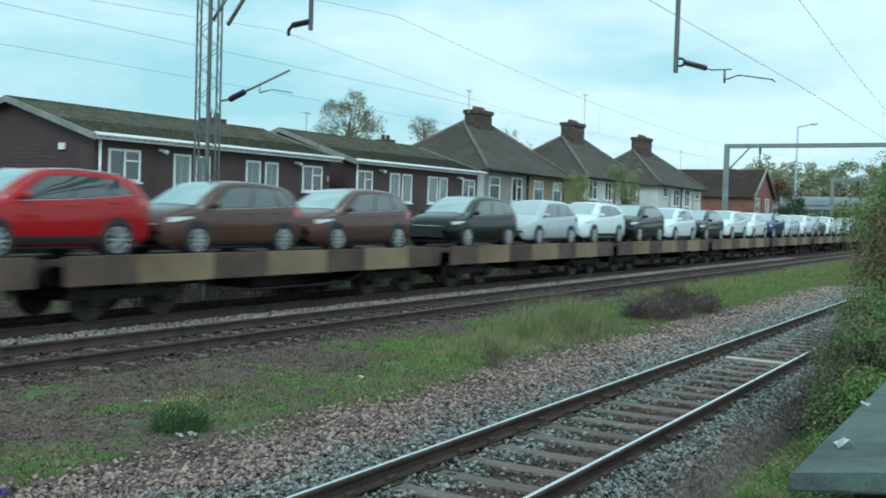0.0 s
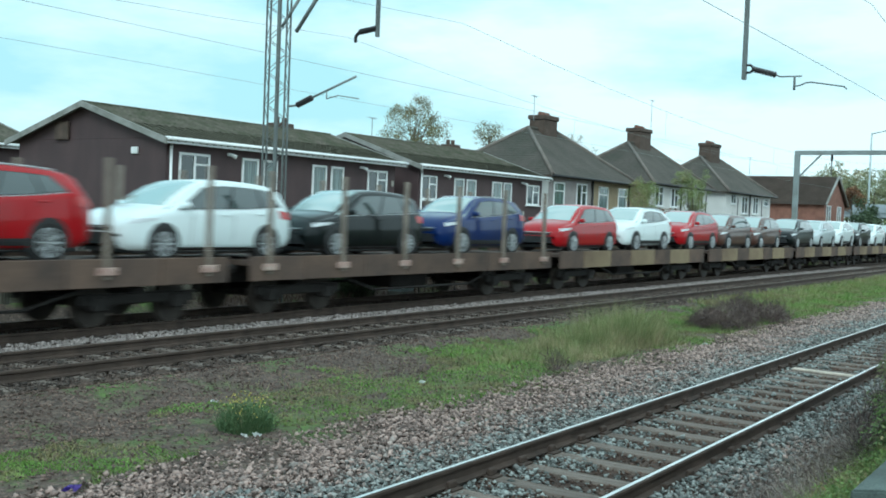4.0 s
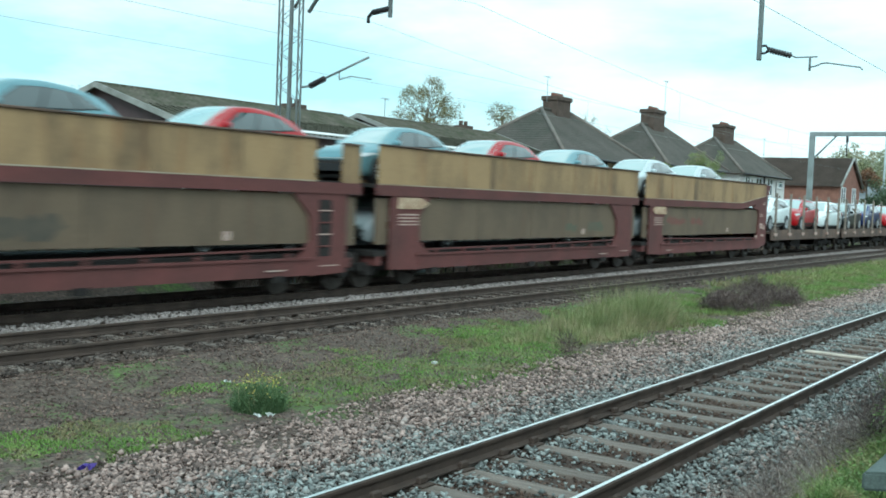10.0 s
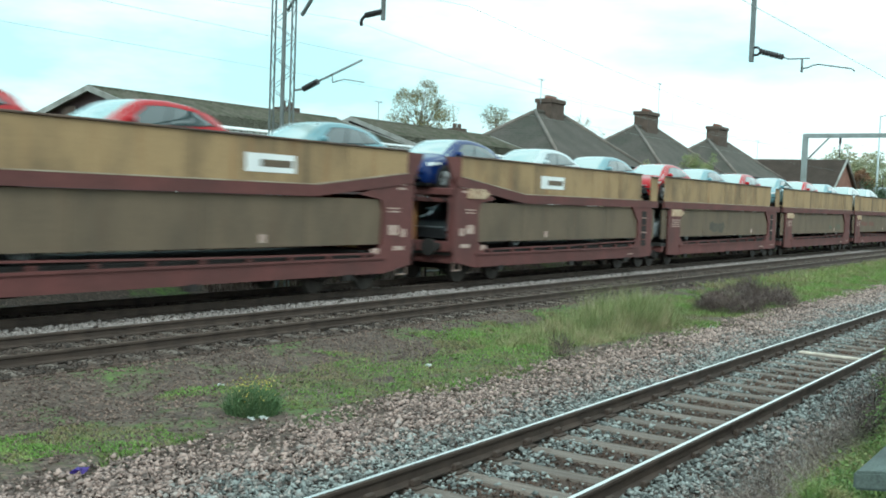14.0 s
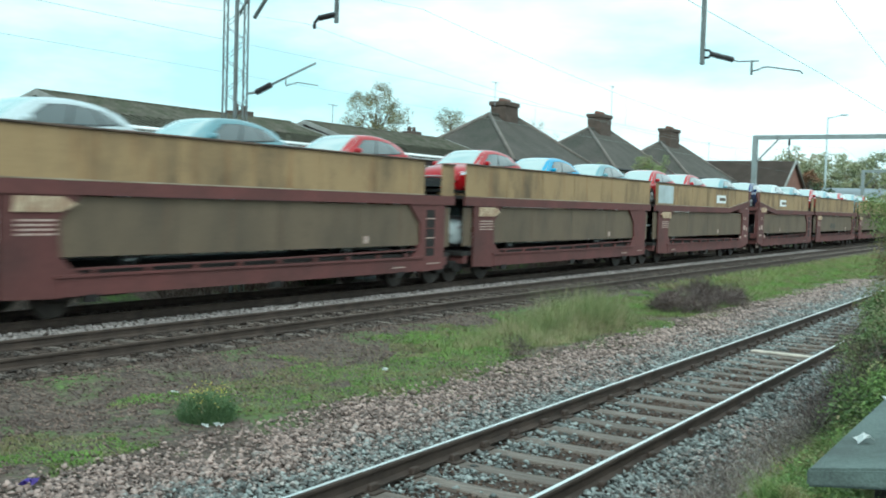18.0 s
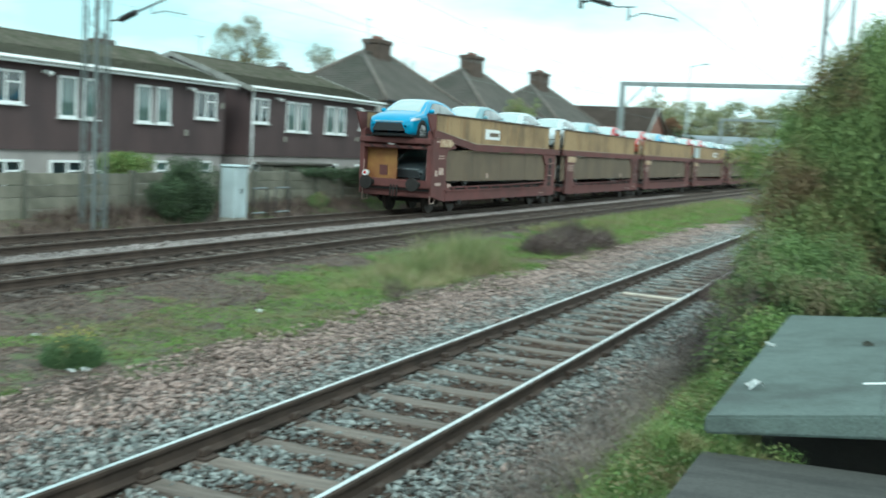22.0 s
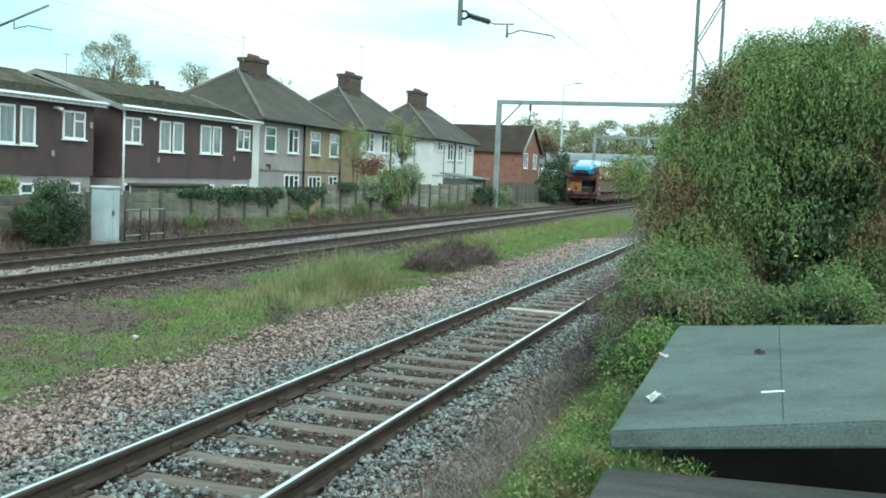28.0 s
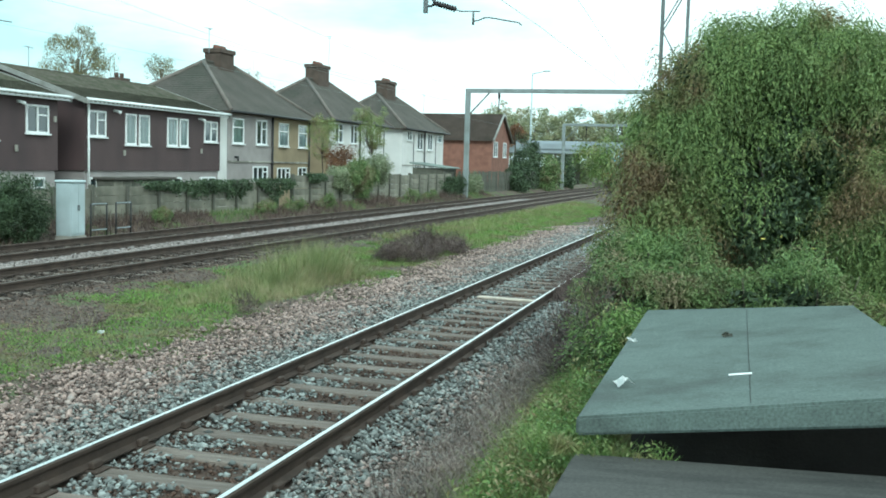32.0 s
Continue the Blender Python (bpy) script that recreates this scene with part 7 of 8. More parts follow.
def glide(xs, ys, q):
    """A smooth curve through points that never overshoots them."""
    xs, ys, q = np.array(xs, float), np.array(ys, float), np.atleast_1d(np.array(q, float))
    h, d = np.diff(xs), np.diff(ys) / np.diff(xs)
    m = np.concatenate([[d[0]], np.where(d[1:] * d[:-1] > 0, 2 * d[1:] * d[:-1] / (d[1:] + d[:-1] + 1e-12), 0), [d[-1]]])
    i = np.clip(np.searchsorted(xs, q) - 1, 0, len(h) - 1)
    t = (q - xs[i]) / h[i]
    return ys[i] * (1 + 2 * t) * (1 - t) ** 2 + m[i] * h[i] * t * (1 - t) ** 2 + ys[i + 1] * t * t * (3 - 2 * t) + m[i + 1] * h[i] * t * t * (t - 1)


class CarShape:
    """The skin of a car: rings of points from sill to roof along its length, front at y = 0, and places upon it."""

    def __init__(self, kind):
        self.L, self.W, self.r, self.axles, st = CAR[kind]
        self.us, self.cols, self.kept = [a[0] for a in st], list(zip(*st))[1:], {}

    def value(self, k, u):
        return float(glide(self.us, self.cols[k], min(max(u, 0), 1))[0])

    def half(self, u):
        if u in self.kept:
            return self.kept[u]
        low, belt, top, wf, rf = (self.value(k, u) for k in range(5))
        w = self.W * wf
        wr = w * rf
        e0, e1 = (w * 0.955, belt + 0.015), (wr, max(top - 0.085, belt + 0.03))
        pts = [(w * 0.86, low), (w * 0.965, low + 0.05), (w * 0.995, low + 0.16), (w, low + (belt - low) * 0.5), (w * 0.995, belt - 0.1), (w * 0.985, belt - 0.03), e0]
        for f in (0.25, 0.5, 0.75):
            pts.append((e0[0] + (e1[0] - e0[0]) * f + 0.016 * 4 * f * (1 - f), e0[1] + (e1[1] - e0[1]) * f))
        self.kept[u] = pts + [e1, (wr * 0.95, top - 0.035), (wr * 0.82, top - 0.005), (wr * 0.45, top + 0.012), (0.0, top + 0.018)]
        return self.kept[u]

    def side_x(self, u, z):
        p = self.half(u)[:11]
        return float(np.interp(z, [b for a, b in p], [a for a, b in p]))

    def roof_z(self, u, x):
        p = self.half(u)[6:][::-1]
        return float(np.interp(abs(x), [a for a, b in p], [b for a, b in p]))

    def body(self):
        us = sorted({0, 0.006, 0.015, 0.03, 0.985, 0.993, 1.0} | {round(0.05 + 0.026 * i, 4) for i in range(37)})
        bm = bmesh.new()
        rows = []
        for u in us:
            p = self.half(u)
            rows.append([bm.verts.new((x, u * self.L, z)) for x, z in p] + [bm.verts.new((-x, u * self.L, z)) for x, z in p[-2::-1]])
        for a, b in zip(rows, rows[1:]):
            for j in range(len(a) - 1):
                bm.faces.new((a[j], a[j + 1], b[j + 1], b[j]))
        bm.faces.new(rows[0])
        bm.faces.new(rows[-1][::-1])
        bmesh.ops.recalc_face_normals(bm, faces=bm.faces)
        return bm

    def patch(self, s, low, high, n=8, m=4, out=0.006):
        """A skin over the flank on side s between two lines; each line gives (u, z) at f from 0 to 1."""
        bm = bmesh.new()
        g = []
        for i in range(n + 1):
            (ua, za), (ub, zb) = low(i / n), high(i / n)
            row = []
            for k in range(m + 1):
                u, z = ua + (ub - ua) * k / m, za + (zb - za) * k / m
                row.append(bm.verts.new((s * (self.side_x(u, z) + out), u * self.L, z)))
            g.append(row)
        for a, b in zip(g, g[1:]):
            for k in range(m):
                bm.faces.new((a[k], b[k], b[k + 1], a[k + 1]) if s < 0 else (a[k], a[k + 1], b[k + 1], b[k]))
        return bm

    def screen(self, u0, u1, w0, w1, lift=0.008):
        """A pane over the sloping front or back of the roof."""
        bm = bmesh.new()
        g = []
        for i in range(9):
            u = u0 + (u1 - u0) * i / 8
            wide = self.half(u)[10][0] * (w0 + (w1 - w0) * i / 8)
            g.append([bm.verts.new((wide * (k / 5 - 1), u * self.L, self.roof_z(u, wide * (k / 5 - 1)) + lift)) for k in range(11)])
        for a, b in zip(g, g[1:]):
            for k in range(10):
                bm.faces.new((a[k], a[k + 1], b[k + 1], b[k]))
        return bm


def build_car(kind, paint, label):
    c = CarShape(kind)
    L, W, r = c.L, c.W, c.r
    car = empty("car", pose(0, 0, -50), label, "car", "new cars on the train")
    part("body", c.body(), paint, car, smooth=True)
    cowl, head = (0.215, 0.43) if kind == "mpv" else (0.235, 0.43) if kind == "suv" else (0.235, 0.45)
    part("windscreen", c.screen(cowl, head, 1.04, 0.97), M["sky_pale_windscreen"], car, smooth=True)
    back = (0.905, 0.965) if kind != "hatch" else (0.84, 0.94)
    part("rear_window", c.screen(back[0], back[1], 0.93, 0.95), M["car_glass"], car, smooth=True)

    def belt(u):
        return c.value(1, u) + 0.03

    def edge(u):
        return max(c.value(2, u) - 0.12, belt(u) + 0.01)

    # side windows: a dark surround, then the panes upon it
    b0, t0, t1, b1 = {"mpv": (0.275, 0.44, 0.86, 0.915), "suv": (0.3, 0.45, 0.82, 0.885), "hatch": (0.31, 0.47, 0.79, 0.87)}[kind]

    def low(f):
        u = b0 + (b1 - b0) * f
        return u, belt(u)

    def high(f):
        u = t0 + (t1 - t0) * f
        return u, edge(u)

    def span(a, b, k=0.0):
        def lo(f):
            u, z = low(a + (b - a) * f)
            return u, z + k

        def hi(f):
            u, z = high(a + (b - a) * f)
            return u, z - k
        return lo, hi

    for s in (-1, 1):
        part("window_surround", c.patch(s, low, high, 20, 5, 0.004), M["black_trim"], car, smooth=True)
        for name, a, b in (("front_side_window", 0.02, 0.43), ("rear_side_window", 0.46, 0.78), ("quarter_window", 0.805, 0.975)):
            part(name, c.patch(s, *span(a, b, 0.012), 10, 5, 0.009), M["car_glass"], car, smooth=True)
        bm = bmesh.new()
        line = [low(k / 12) for k in range(13)]
        pts = [(s * (c.side_x(u, z) + 0.006), u * L, z - 0.012) for u, z in line]
        for p, q in zip(pts, pts[1:]):
            tube(bm, p, q, 0.009, 5)
        part("waist_trim", bm, M["alloy"] if kind != "hatch" else M["black_trim"], car)
        # shut lines of the doors, handles
        for u in (0.335, 0.585):
            def lo(f, u=u):
                return u + 0.0025 * f, c.value(0, u) + 0.12

            def hi(f, u=u):
                return u + 0.02 + 0.0025 * f, belt(u) - 0.05
            part("door_gap", c.patch(s, lo, hi, 1, 6, 0.003), M["black_trim"], car)
        for u in (0.545, 0.765):
            x, z = c.side_x(u, belt(u) - 0.13), belt(u) - 0.13
            bm = bmesh.new()
            box(bm, s * x - 0.025, s * x + 0.025, u * L - 0.1, u * L + 0.1, z - 0.018, z + 0.018, 0.012)
            part("door_handle", bm, paint, car)
        # dark lower edge, higher on the tall car
        rise = 0.19 if kind == "suv" else 0.075
        part("sill_trim", c.patch(s, lambda f: (0.26 + 0.47 * f, c.value(0, 0.5) + 0.01), lambda f: (0.27 + 0.45 * f, c.value(0, 0.5) + rise), 10, 3, 0.012), M["black_trim"], car)
        # lamps wrap round the corners
        zh = belt(0.12)
        part("headlight", c.patch(s, lambda f: (0.03 + 0.12 * f, zh - 0.19 + 0.08 * f), lambda f: (0.04 + 0.125 * f, zh - 0.085 + 0.025 * f), 10, 3, 0.006), M["head_lamp"], car, smooth=True)
        part("tail_light", c.patch(s, lambda f: (0.9 + 0.085 * f, belt(0.9) - 0.24 - 0.03 * f), lambda f: (0.885 + 0.085 * f, belt(0.9) - 0.06 - 0.05 * f), 8, 3, 0.006), M["tail_lamp"], car, smooth=True)
        bm = bmesh.new()
        u = b0 + 0.012
        box(bm, -0.1, 0.1, -0.055, 0.065, -0.065, 0.075, 0.04, m=pose(s * (c.side_x(u, belt(u)) + 0.1), u * L + 0.05, belt(u) + 0.08))
        part("door_mirror", bm, paint, car, smooth=True)
        if kind == "suv":
            bm = bmesh.new()
            rail = [(s * c.half(u)[11][0] * 0.98, u * L, c.half(u)[11][1] + 0.035) for u in (0.47, 0.5, 0.6, 0.7, 0.8, 0.84)]
            for p, q in zip(rail, rail[1:]):
                tube(bm, p, q, 0.015, 6)
            part("roof_rail", bm, M["alloy"], car)
    zl = c.value(0, 0.5)
    bm = bmesh.new()
    box(bm, -W * 0.86, W * 0.86, 0.06 * L, 0.95 * L, zl - 0.05, zl + 0.06, 0.02)
    part("underbody", bm, M["black_trim"], car)
    for u in c.axles:
        yy = u * L
        for s in (-1, 1):
            bm = bmesh.new()
            tube(bm, (s * (W - 0.24), yy, r + 0.035), (s * (W + 0.007), yy, r + 0.035), r + 0.05, 22)
            part("wheel_arch", bm, M["black_trim"], car)
            bm = bmesh.new()
            tube(bm, (s * (W - 0.2), yy, r), (s * (W + 0.004), yy, r), r, 24)
            tube(bm, (s * (W + 0.004), yy, r), (s * (W + 0.014), yy, r), r, 24, r * 0.93)
            ty = part("wheel", bm, M["tyre"], car)
            bm = bmesh.new()
            for a in range(10):
                c0, s0 = math.cos(a * 0.6283), math.sin(a * 0.6283)
                tube(bm, (s * (W + 0.02), yy + c0 * r * 0.1, r + s0 * r * 0.1), (s * (W + 0.024), yy + c0 * r * 0.68, r + s0 * r * 0.68), 0.02, 5, 0.028)
            for a in range(20):
                p, q = a * 0.31416, (a + 1) * 0.31416
                tube(bm, (s * (W + 0.02), yy + math.cos(p) * r * 0.69, r + math.sin(p) * r * 0.69), (s * (W + 0.02), yy + math.cos(q) * r * 0.69, r + math.sin(q) * r * 0.69), 0.016, 5)
            tube(bm, (s * W, yy, r), (s * (W + 0.03), yy, r), r * 0.2, 10, r * 0.15)
            part("rim", bm, M["wheel_alloy"], ty)
    # front: slim upper grille with a bright bar, wide lower intake
    zb = c.value(1, 0.015)
    bm = bmesh.new()
    box(bm, -0.5, 0.5, -0.012, 0.1, zb - 0.12, zb - 0.03, 0.025)
    part("grille", bm, M["black_trim"], car)
    bm = bmesh.new()
    box(bm, -0.52, 0.52, -0.02, 0.05, zb - 0.02, zb + 0.008, 0.008)
    part("grille_bar", bm, M["alloy"], car)
    bm = bmesh.new()
    prism(bm, [(-0.62, zl + 0.12), (0.62, zl + 0.12), (0.5, zl + 0.34), (-0.5, zl + 0.34)], -0.01, 0.12)
    part("lower_intake", bm, M["black_trim"], car)
    bm = bmesh.new()
    box(bm, -0.5, 0.5, 0.985 * L, L + 0.01, zl + 0.12, zl + 0.26, 0.03)
    part("rear_bumper_trim", bm, M["black_trim"], car)
    bm = bmesh.new()
    tube(bm, (0.0, 0.84 * L, c.value(2, 0.84)), (0.0, 0.88 * L, c.value(2, 0.84) + 0.17), 0.01, 5)
    part("aerial", bm, M["black_trim"], car)
    return car


# ---- the train: place of the leading end of the first double-deck unit, by time ----
TRACK_X = -12.0
RUN = [6.2165e-05, -2.7230e-03, 0.07358, 7.2136, -26.355]


def run_at(t):
    return sum(c * t ** (len(RUN) - 1 - i) for i, c in enumerate(RUN)) - 0.2 * max(0.0, 1 - t / 2.5)


riders = []


def ride(ob, y, z=0.0, tilt=0.0):
    """A thing that goes with the train, y metres from its reference."""
    ob.matrix_basis = pose(TRACK_X, run_at(0) + y, z, tilt, 0, 0)
    riders.append((ob, y, z, tilt))
    return ob


proto = {}


def put_car(kind, colour, y, z, tilt=0.0):
    key = (kind, colour)
    shown = {"red": "bright red", "white": "white", "silver": "pale silver", "bronze": "dark bronze", "black": "glossy black", "blue": "dark blue", "sky_blue": "bright blue", "grey": "dark grey", "aqua": "pale blue-grey"}[colour]
    if key not in proto:
        proto[key] = build_car(kind, PAINT[colour], "%s %s carried on a railway wagon" % (shown, CAR_LABEL[kind]))
        return ride(proto[key], y, z, tilt)
    return ride(copy_thing(proto[key], pose(0, 0, 0)), y, z, tilt)


def bogie(parent, y):
    b = part("bogie_frame", bog_mesh(), M["underframe"], parent)
    b.location.y = y
    for yy in (-0.9, 0.9):
        for s in (-0.7525, 0.7525):
            w = new("wheel", WHEEL)
            w.parent = b
            w.location = (s, yy, 0.42)


def bog_mesh():
    bm = bmesh.new()
    for s in (-1, 1):
        box(bm, s * 0.98 - 0.06, s * 0.98 + 0.06, -1.35, 1.35, 0.42, 0.62, 0.02)
        for yy in (-0.9, 0.9):
            box(bm, s * 0.98 - 0.1, s * 0.98 + 0.12, yy - 0.17, yy + 0.17, 0.3, 0.58, 0.03)
            for q in (-0.26, 0.26):
                tube(bm, (s * 0.98, yy + q, 0.35), (s * 0.98, yy + q, 0.6), 0.07, 8)
    box(bm, -1.0, 1.0, -0.2, 0.2, 0.4, 0.7, 0.02)
    for yy in (-0.9, 0.9):
        tube(bm, (-0.75, yy, 0.42), (0.75, yy, 0.42), 0.08, 8)
    return bm


def make_wheel():
    bm = bmesh.new()
    tube(bm, (-0.06, 0, 0), (0.06, 0, 0), 0.42, 22)
    tube(bm, (-0.085, 0, 0), (0.085, 0, 0), 0.12, 10)
    me = bpy.data.meshes.new("wheel")
    bm.to_mesh(me)
    bm.free()
    me.materials.append(M["wheel_steel"])
    return me


M["wheel_steel"] = material("dull_wheel_steel", (0.07, 0.058, 0.05), 0.6, 0.5, 0.3, 4)
WHEEL = make_wheel()


def sheet(bm, pts, x, th, mi=0):
    """A flat plate in the y-z plane at x, th thick towards the middle."""
    s = -1 if x > 0 else 1
    a = [bm.verts.new((x, y, z)) for y, z in pts]
    b = [bm.verts.new((x + s * th, y, z)) for y, z in pts]
    n = len(pts)
    fs = [bm.faces.new(a), bm.faces.new(b[::-1])]
    fs += [bm.faces.new((a[i], b[i], b[(i + 1) % n], a[(i + 1) % n])) for i in range(n)]
    for f in fs:
        f.material_index = mi


def deck_unit(L, outer, ladder, label):
    """One unit of a double-deck car carrier; y from 0 (trailing end) to L. outer: 'lead', 'tail' or ''; that end rises and is cut away. ladder: the other end has one."""
    w = empty("car_carrier_wagon", pose(0, 0, -60), label, "railway wagon", "double-deck car carriers")
    X = 1.38

    def fy(y):
        """Mirror along the unit, so that the risen end leads or trails."""
        return L - y if outer == "lead" else y

    end = bool(outer)
    beam = 2.47
    TOP = 3.38
    # line of the upper beam's top edge, and the side opening from a to b
    line = [(0.0, 2.87), (0.5, 2.82), (3.6, beam), (L, beam)] if end else [(0.0, beam), (L, beam)]
    a, b = (1.15 if end else 1.75), L - 1.62

    def beam_at(y):
        return float(np.interp(y, [p for p, q in line], [q for p, q in line]))

    def plate(name, pts, x, th, mat, label="", bm=None):
        bm = bm or bmesh.new()
        sheet(bm, [(fy(y), z) for y, z in pts], x, th)
        bmesh.ops.recalc_face_normals(bm, faces=bm.faces)
        return part(name, bm, mat, w, label)

    def slab_on(name, y0, y1, z0, z1, x0, x1, mat, parent=None, label="", bev=0.0):
        bm = bmesh.new()
        ya, yb = sorted((fy(y0), fy(y1)))
        box(bm, min(x0, x1), max(x0, x1), ya, yb, z0, z1, bev)
        return part(name, bm, mat, parent or w, label)

    for s in (1, -1):
        x = s * X
        # posts at the two ends, with the opening's cut corners
        p0 = 0.0 if end else 0.55
        bm = bmesh.new()
        head = beam_at(0.6) - 0.2 if end else 2.24
        if end:
            sheet(bm, [(fy(y), z) for y, z in ((0.0, 0.62), (a, 0.42), (a + 0.45, 0.82), (a + 0.05, 1.12), (a - 0.02, 1.9), (a + 0.1, 2.2), (a + 0.9, 2.3), (1.1, head), (0.0, head))], x, 0.06)
        else:
            sheet(bm, [(fy(y), z) for y, z in ((p0, 0.46), (a, 0.42), (a + 0.5, 0.82), (a + 0.25, 0.92), (a, 1.14), (a - 0.05, 1.75), (a + 0.45, 2.24), (p0, 2.24))], x, 0.06)
        bmesh.ops.recalc_face_normals(bm, faces=bm.faces)
        part("side_frame", bm, M["wagon_red"], w, "faded oxide red side frame")
        plate("side_frame", ((b, 0.42), (L - 0.46, 0.46), (L - 0.46, 2.24), (b - 0.6, 2.24), (b - 0.04, 1.72), (b, 1.2), (b - 0.25, 0.95), (b - 0.45, 0.82)), x, 0.06, M["wagon_red"], "faded oxide red side frame")
        # narrow dull sheets beside the passage between units
        plate("end_panel", ((L - 0.46, 1.06), (L - 0.06, 1.06), (L - 0.06, 2.16), (L - 0.46, 2.16)), x - s * 0.09, 0.04, M["wagon_olive"], "dirty olive end panel")
        if not end:
            plate("end_panel", ((0.08, 1.06), (p0, 1.06), (p0, 2.16), (0.08, 2.16)), x - s * 0.09, 0.04, M["wagon_olive"], "dirty olive end panel")
        # upper beam follows the deck
        plate("upper_beam", [(y, z - 0.25) for y, z in line] + [(y, z) for y, z in line[::-1]], x + s * 0.03, 0.1, M["wagon_red"])
        plate("sill_beam", ((a, 0.44), (b, 0.44), (b, 0.8), (a, 0.8)), x + s * 0.012, 0.07, M["wagon_red"])
        plate("sill_flange", ((a - 0.1, 0.78), (b + 0.1, 0.78), (b + 0.1, 0.83), (a - 0.1, 0.83)), x + s * 0.05, 0.08, M["wagon_red"])
        plate("sill_rail", ((a + 0.3, 0.9), (L * 0.5, 0.93), (b - 0.2, 1.0), (b - 0.2, 1.04), (L * 0.5, 0.97), (a + 0.3, 0.94)), x + s * 0.02, 0.05, M["wagon_red"])
        for k in range(9):
            yy = a + 0.7 + (b - a - 1.4) * k / 8
            slab_on("sill_bracket", yy - 0.05, yy + 0.05, 0.83, 0.93, x - s * 0.03, x + s * 0.03, M["wagon_red"])
        # lower side sheet, in four lengths
        for k in range(4):
            p, q = a - 0.3 + (b - a + 0.6) * k / 4, a - 0.3 + (b - a + 0.6) * (k + 1) / 4
            plate("lower_panel", ((p, 1.13), (q - 0.012, 1.13), (q - 0.012, 2.2), (p, 2.2)), x - s * 0.07, 0.03, M["wagon_olive"], "dirty olive-brown lower side sheet")
        # upper sheets in bays, with a seam rib at each joint and a pale bottom edge
        y0, y1, n = (0.25 if end else 0.04), L - (1.52 if ladder else 0.05), 6
        for i in range(n):
            p, q = y0 + (y1 - y0) * i / n, y0 + (y1 - y0) * (i + 1) / n
            stops = [p] + [v for v, _ in line if p < v < q] + [q - 0.005]
            plate("upper_sheet", [(v, beam_at(v) - 0.01) for v in stops] + [(q - 0.005, TOP), (p, TOP)], x, 0.035, M["wagon_tan"], "rust-stained tan upper side sheet")
            if i:
                slab_on("seam_rib", p - 0.02, p + 0.012, beam_at(p), TOP, x, x + s * 0.007, M["wagon_tan"])
        stops = [y0] + [v for v, _ in line if y0 < v < y1] + [y1]
        plate("edge_strip", [(v, beam_at(v) + 0.004) for v in stops] + [(v, beam_at(v) + 0.03) for v in stops[::-1]], x + s * 0.034, 0.036, M["edge_strip"])
        slab_on("top_rail", y0, y1, TOP, TOP + 0.045, x - 0.05, x + 0.05, M["wagon_brown"], bev=0.01)
        if ladder:
            plate("end_sheet", ((L - 0.65, beam), (L - 0.02, beam), (L - 0.02, TOP - 0.06), (L - 0.65, TOP - 0.06)), x, 0.035, M["wagon_tan"], "rust-stained tan end sheet")
            slab_on("top_rail", L - 0.65, L - 0.02, TOP - 0.06, TOP - 0.02, x - 0.045, x + 0.045, M["wagon_brown"])
            slab_on("gap_rail", y1, L - 0.65, beam + 0.42, beam + 0.46, x - 0.04, x - 0.005, M["underframe"])
            # ladder: a thin dark plate painted as the tall slot's shade, with rungs
            slot = slab_on("ladder_slot", L - 1.38, L - 0.98, 0.84, 2.08, x, x + s * 0.004, M["underframe"])
            for k in range(4):
                slab_on("rung", L - 1.38, L - 0.98, 1.05 + k * 0.26, 1.08 + k * 0.26, x + s * 0.004, x + s * 0.03, M["marking"] if k % 2 else M["wagon_red"], slot)
        for y in (2.4, L * 0.5, L - 2.6):
            slab_on("jacking_bracket", y - 0.16, y + 0.16, 0.32, 0.46, x - s * 0.1, x + s * 0.02, M["underframe"])
        # marks, too worn to read: an emblem of slanting bars, and lines of small writing
        if end:
            marks = [(0.3, 2.56, 0.32, 0.1), (0.3, 2.45, 0.32, 0.05), (0.5, 1.98, 0.5, 0.03), (0.5, 1.9, 0.5, 0.03), (0.55, 1.35, 0.4, 0.24), (0.25, 1.3, 0.2, 0.2), (0.3, 0.98, 0.45, 0.1), (1.3, 0.9, 0.3, 0.14), (L - 2.6, 0.56, 0.5, 0.03)]
            emblem = (0.55, 2.3, 0.2, 0.27)
            if outer == "lead":
                marks += [(L - 1.65, 1.52 + 0.08 * k, 0.8, 0.035) for k in range(4)]
                emblem = (L - 1.9, 1.92, 0.22, 0.27)
        else:
            marks = [(0.85, 1.76, 0.8, 0.035), (0.85, 1.68, 0.8, 0.035), (0.85, 1.6, 0.8, 0.035), (0.85, 1.52, 0.8, 0.035), (L - 3.0, 0.56, 0.6, 0.03), (L - 1.3, 0.62, 0.6, 0.025)]
            emblem = (0.8, 1.92, 0.22, 0.27)
        for my, mz, ml, mh in marks:
            slab_on("worn_marking", my, my + ml, mz, mz + mh, x + s * 0.035 if mz < 0.6 else x + s * 0.001, x + s * 0.039 if mz < 0.6 else x + s * 0.005, M["marking"])
        if emblem:
            ey, ez, ew, eh = emblem
            for k in range(4):
                q = ey + k * ew * 1.12
                plate("worn_emblem", ((q, ez), (q + ew * 0.8, ez), (q + ew, ez + eh), (q + ew * 0.2, ez + eh)), x + s * 0.037, 0.037, M["emblem"])
            plate("worn_emblem", ((ey + ew * 4.5, ez + 0.02), (ey + ew * 5.6, ez + eh * 0.5), (ey + ew * 4.5, ez + eh * 0.95)), x + s * 0.037, 0.037, M["emblem"])
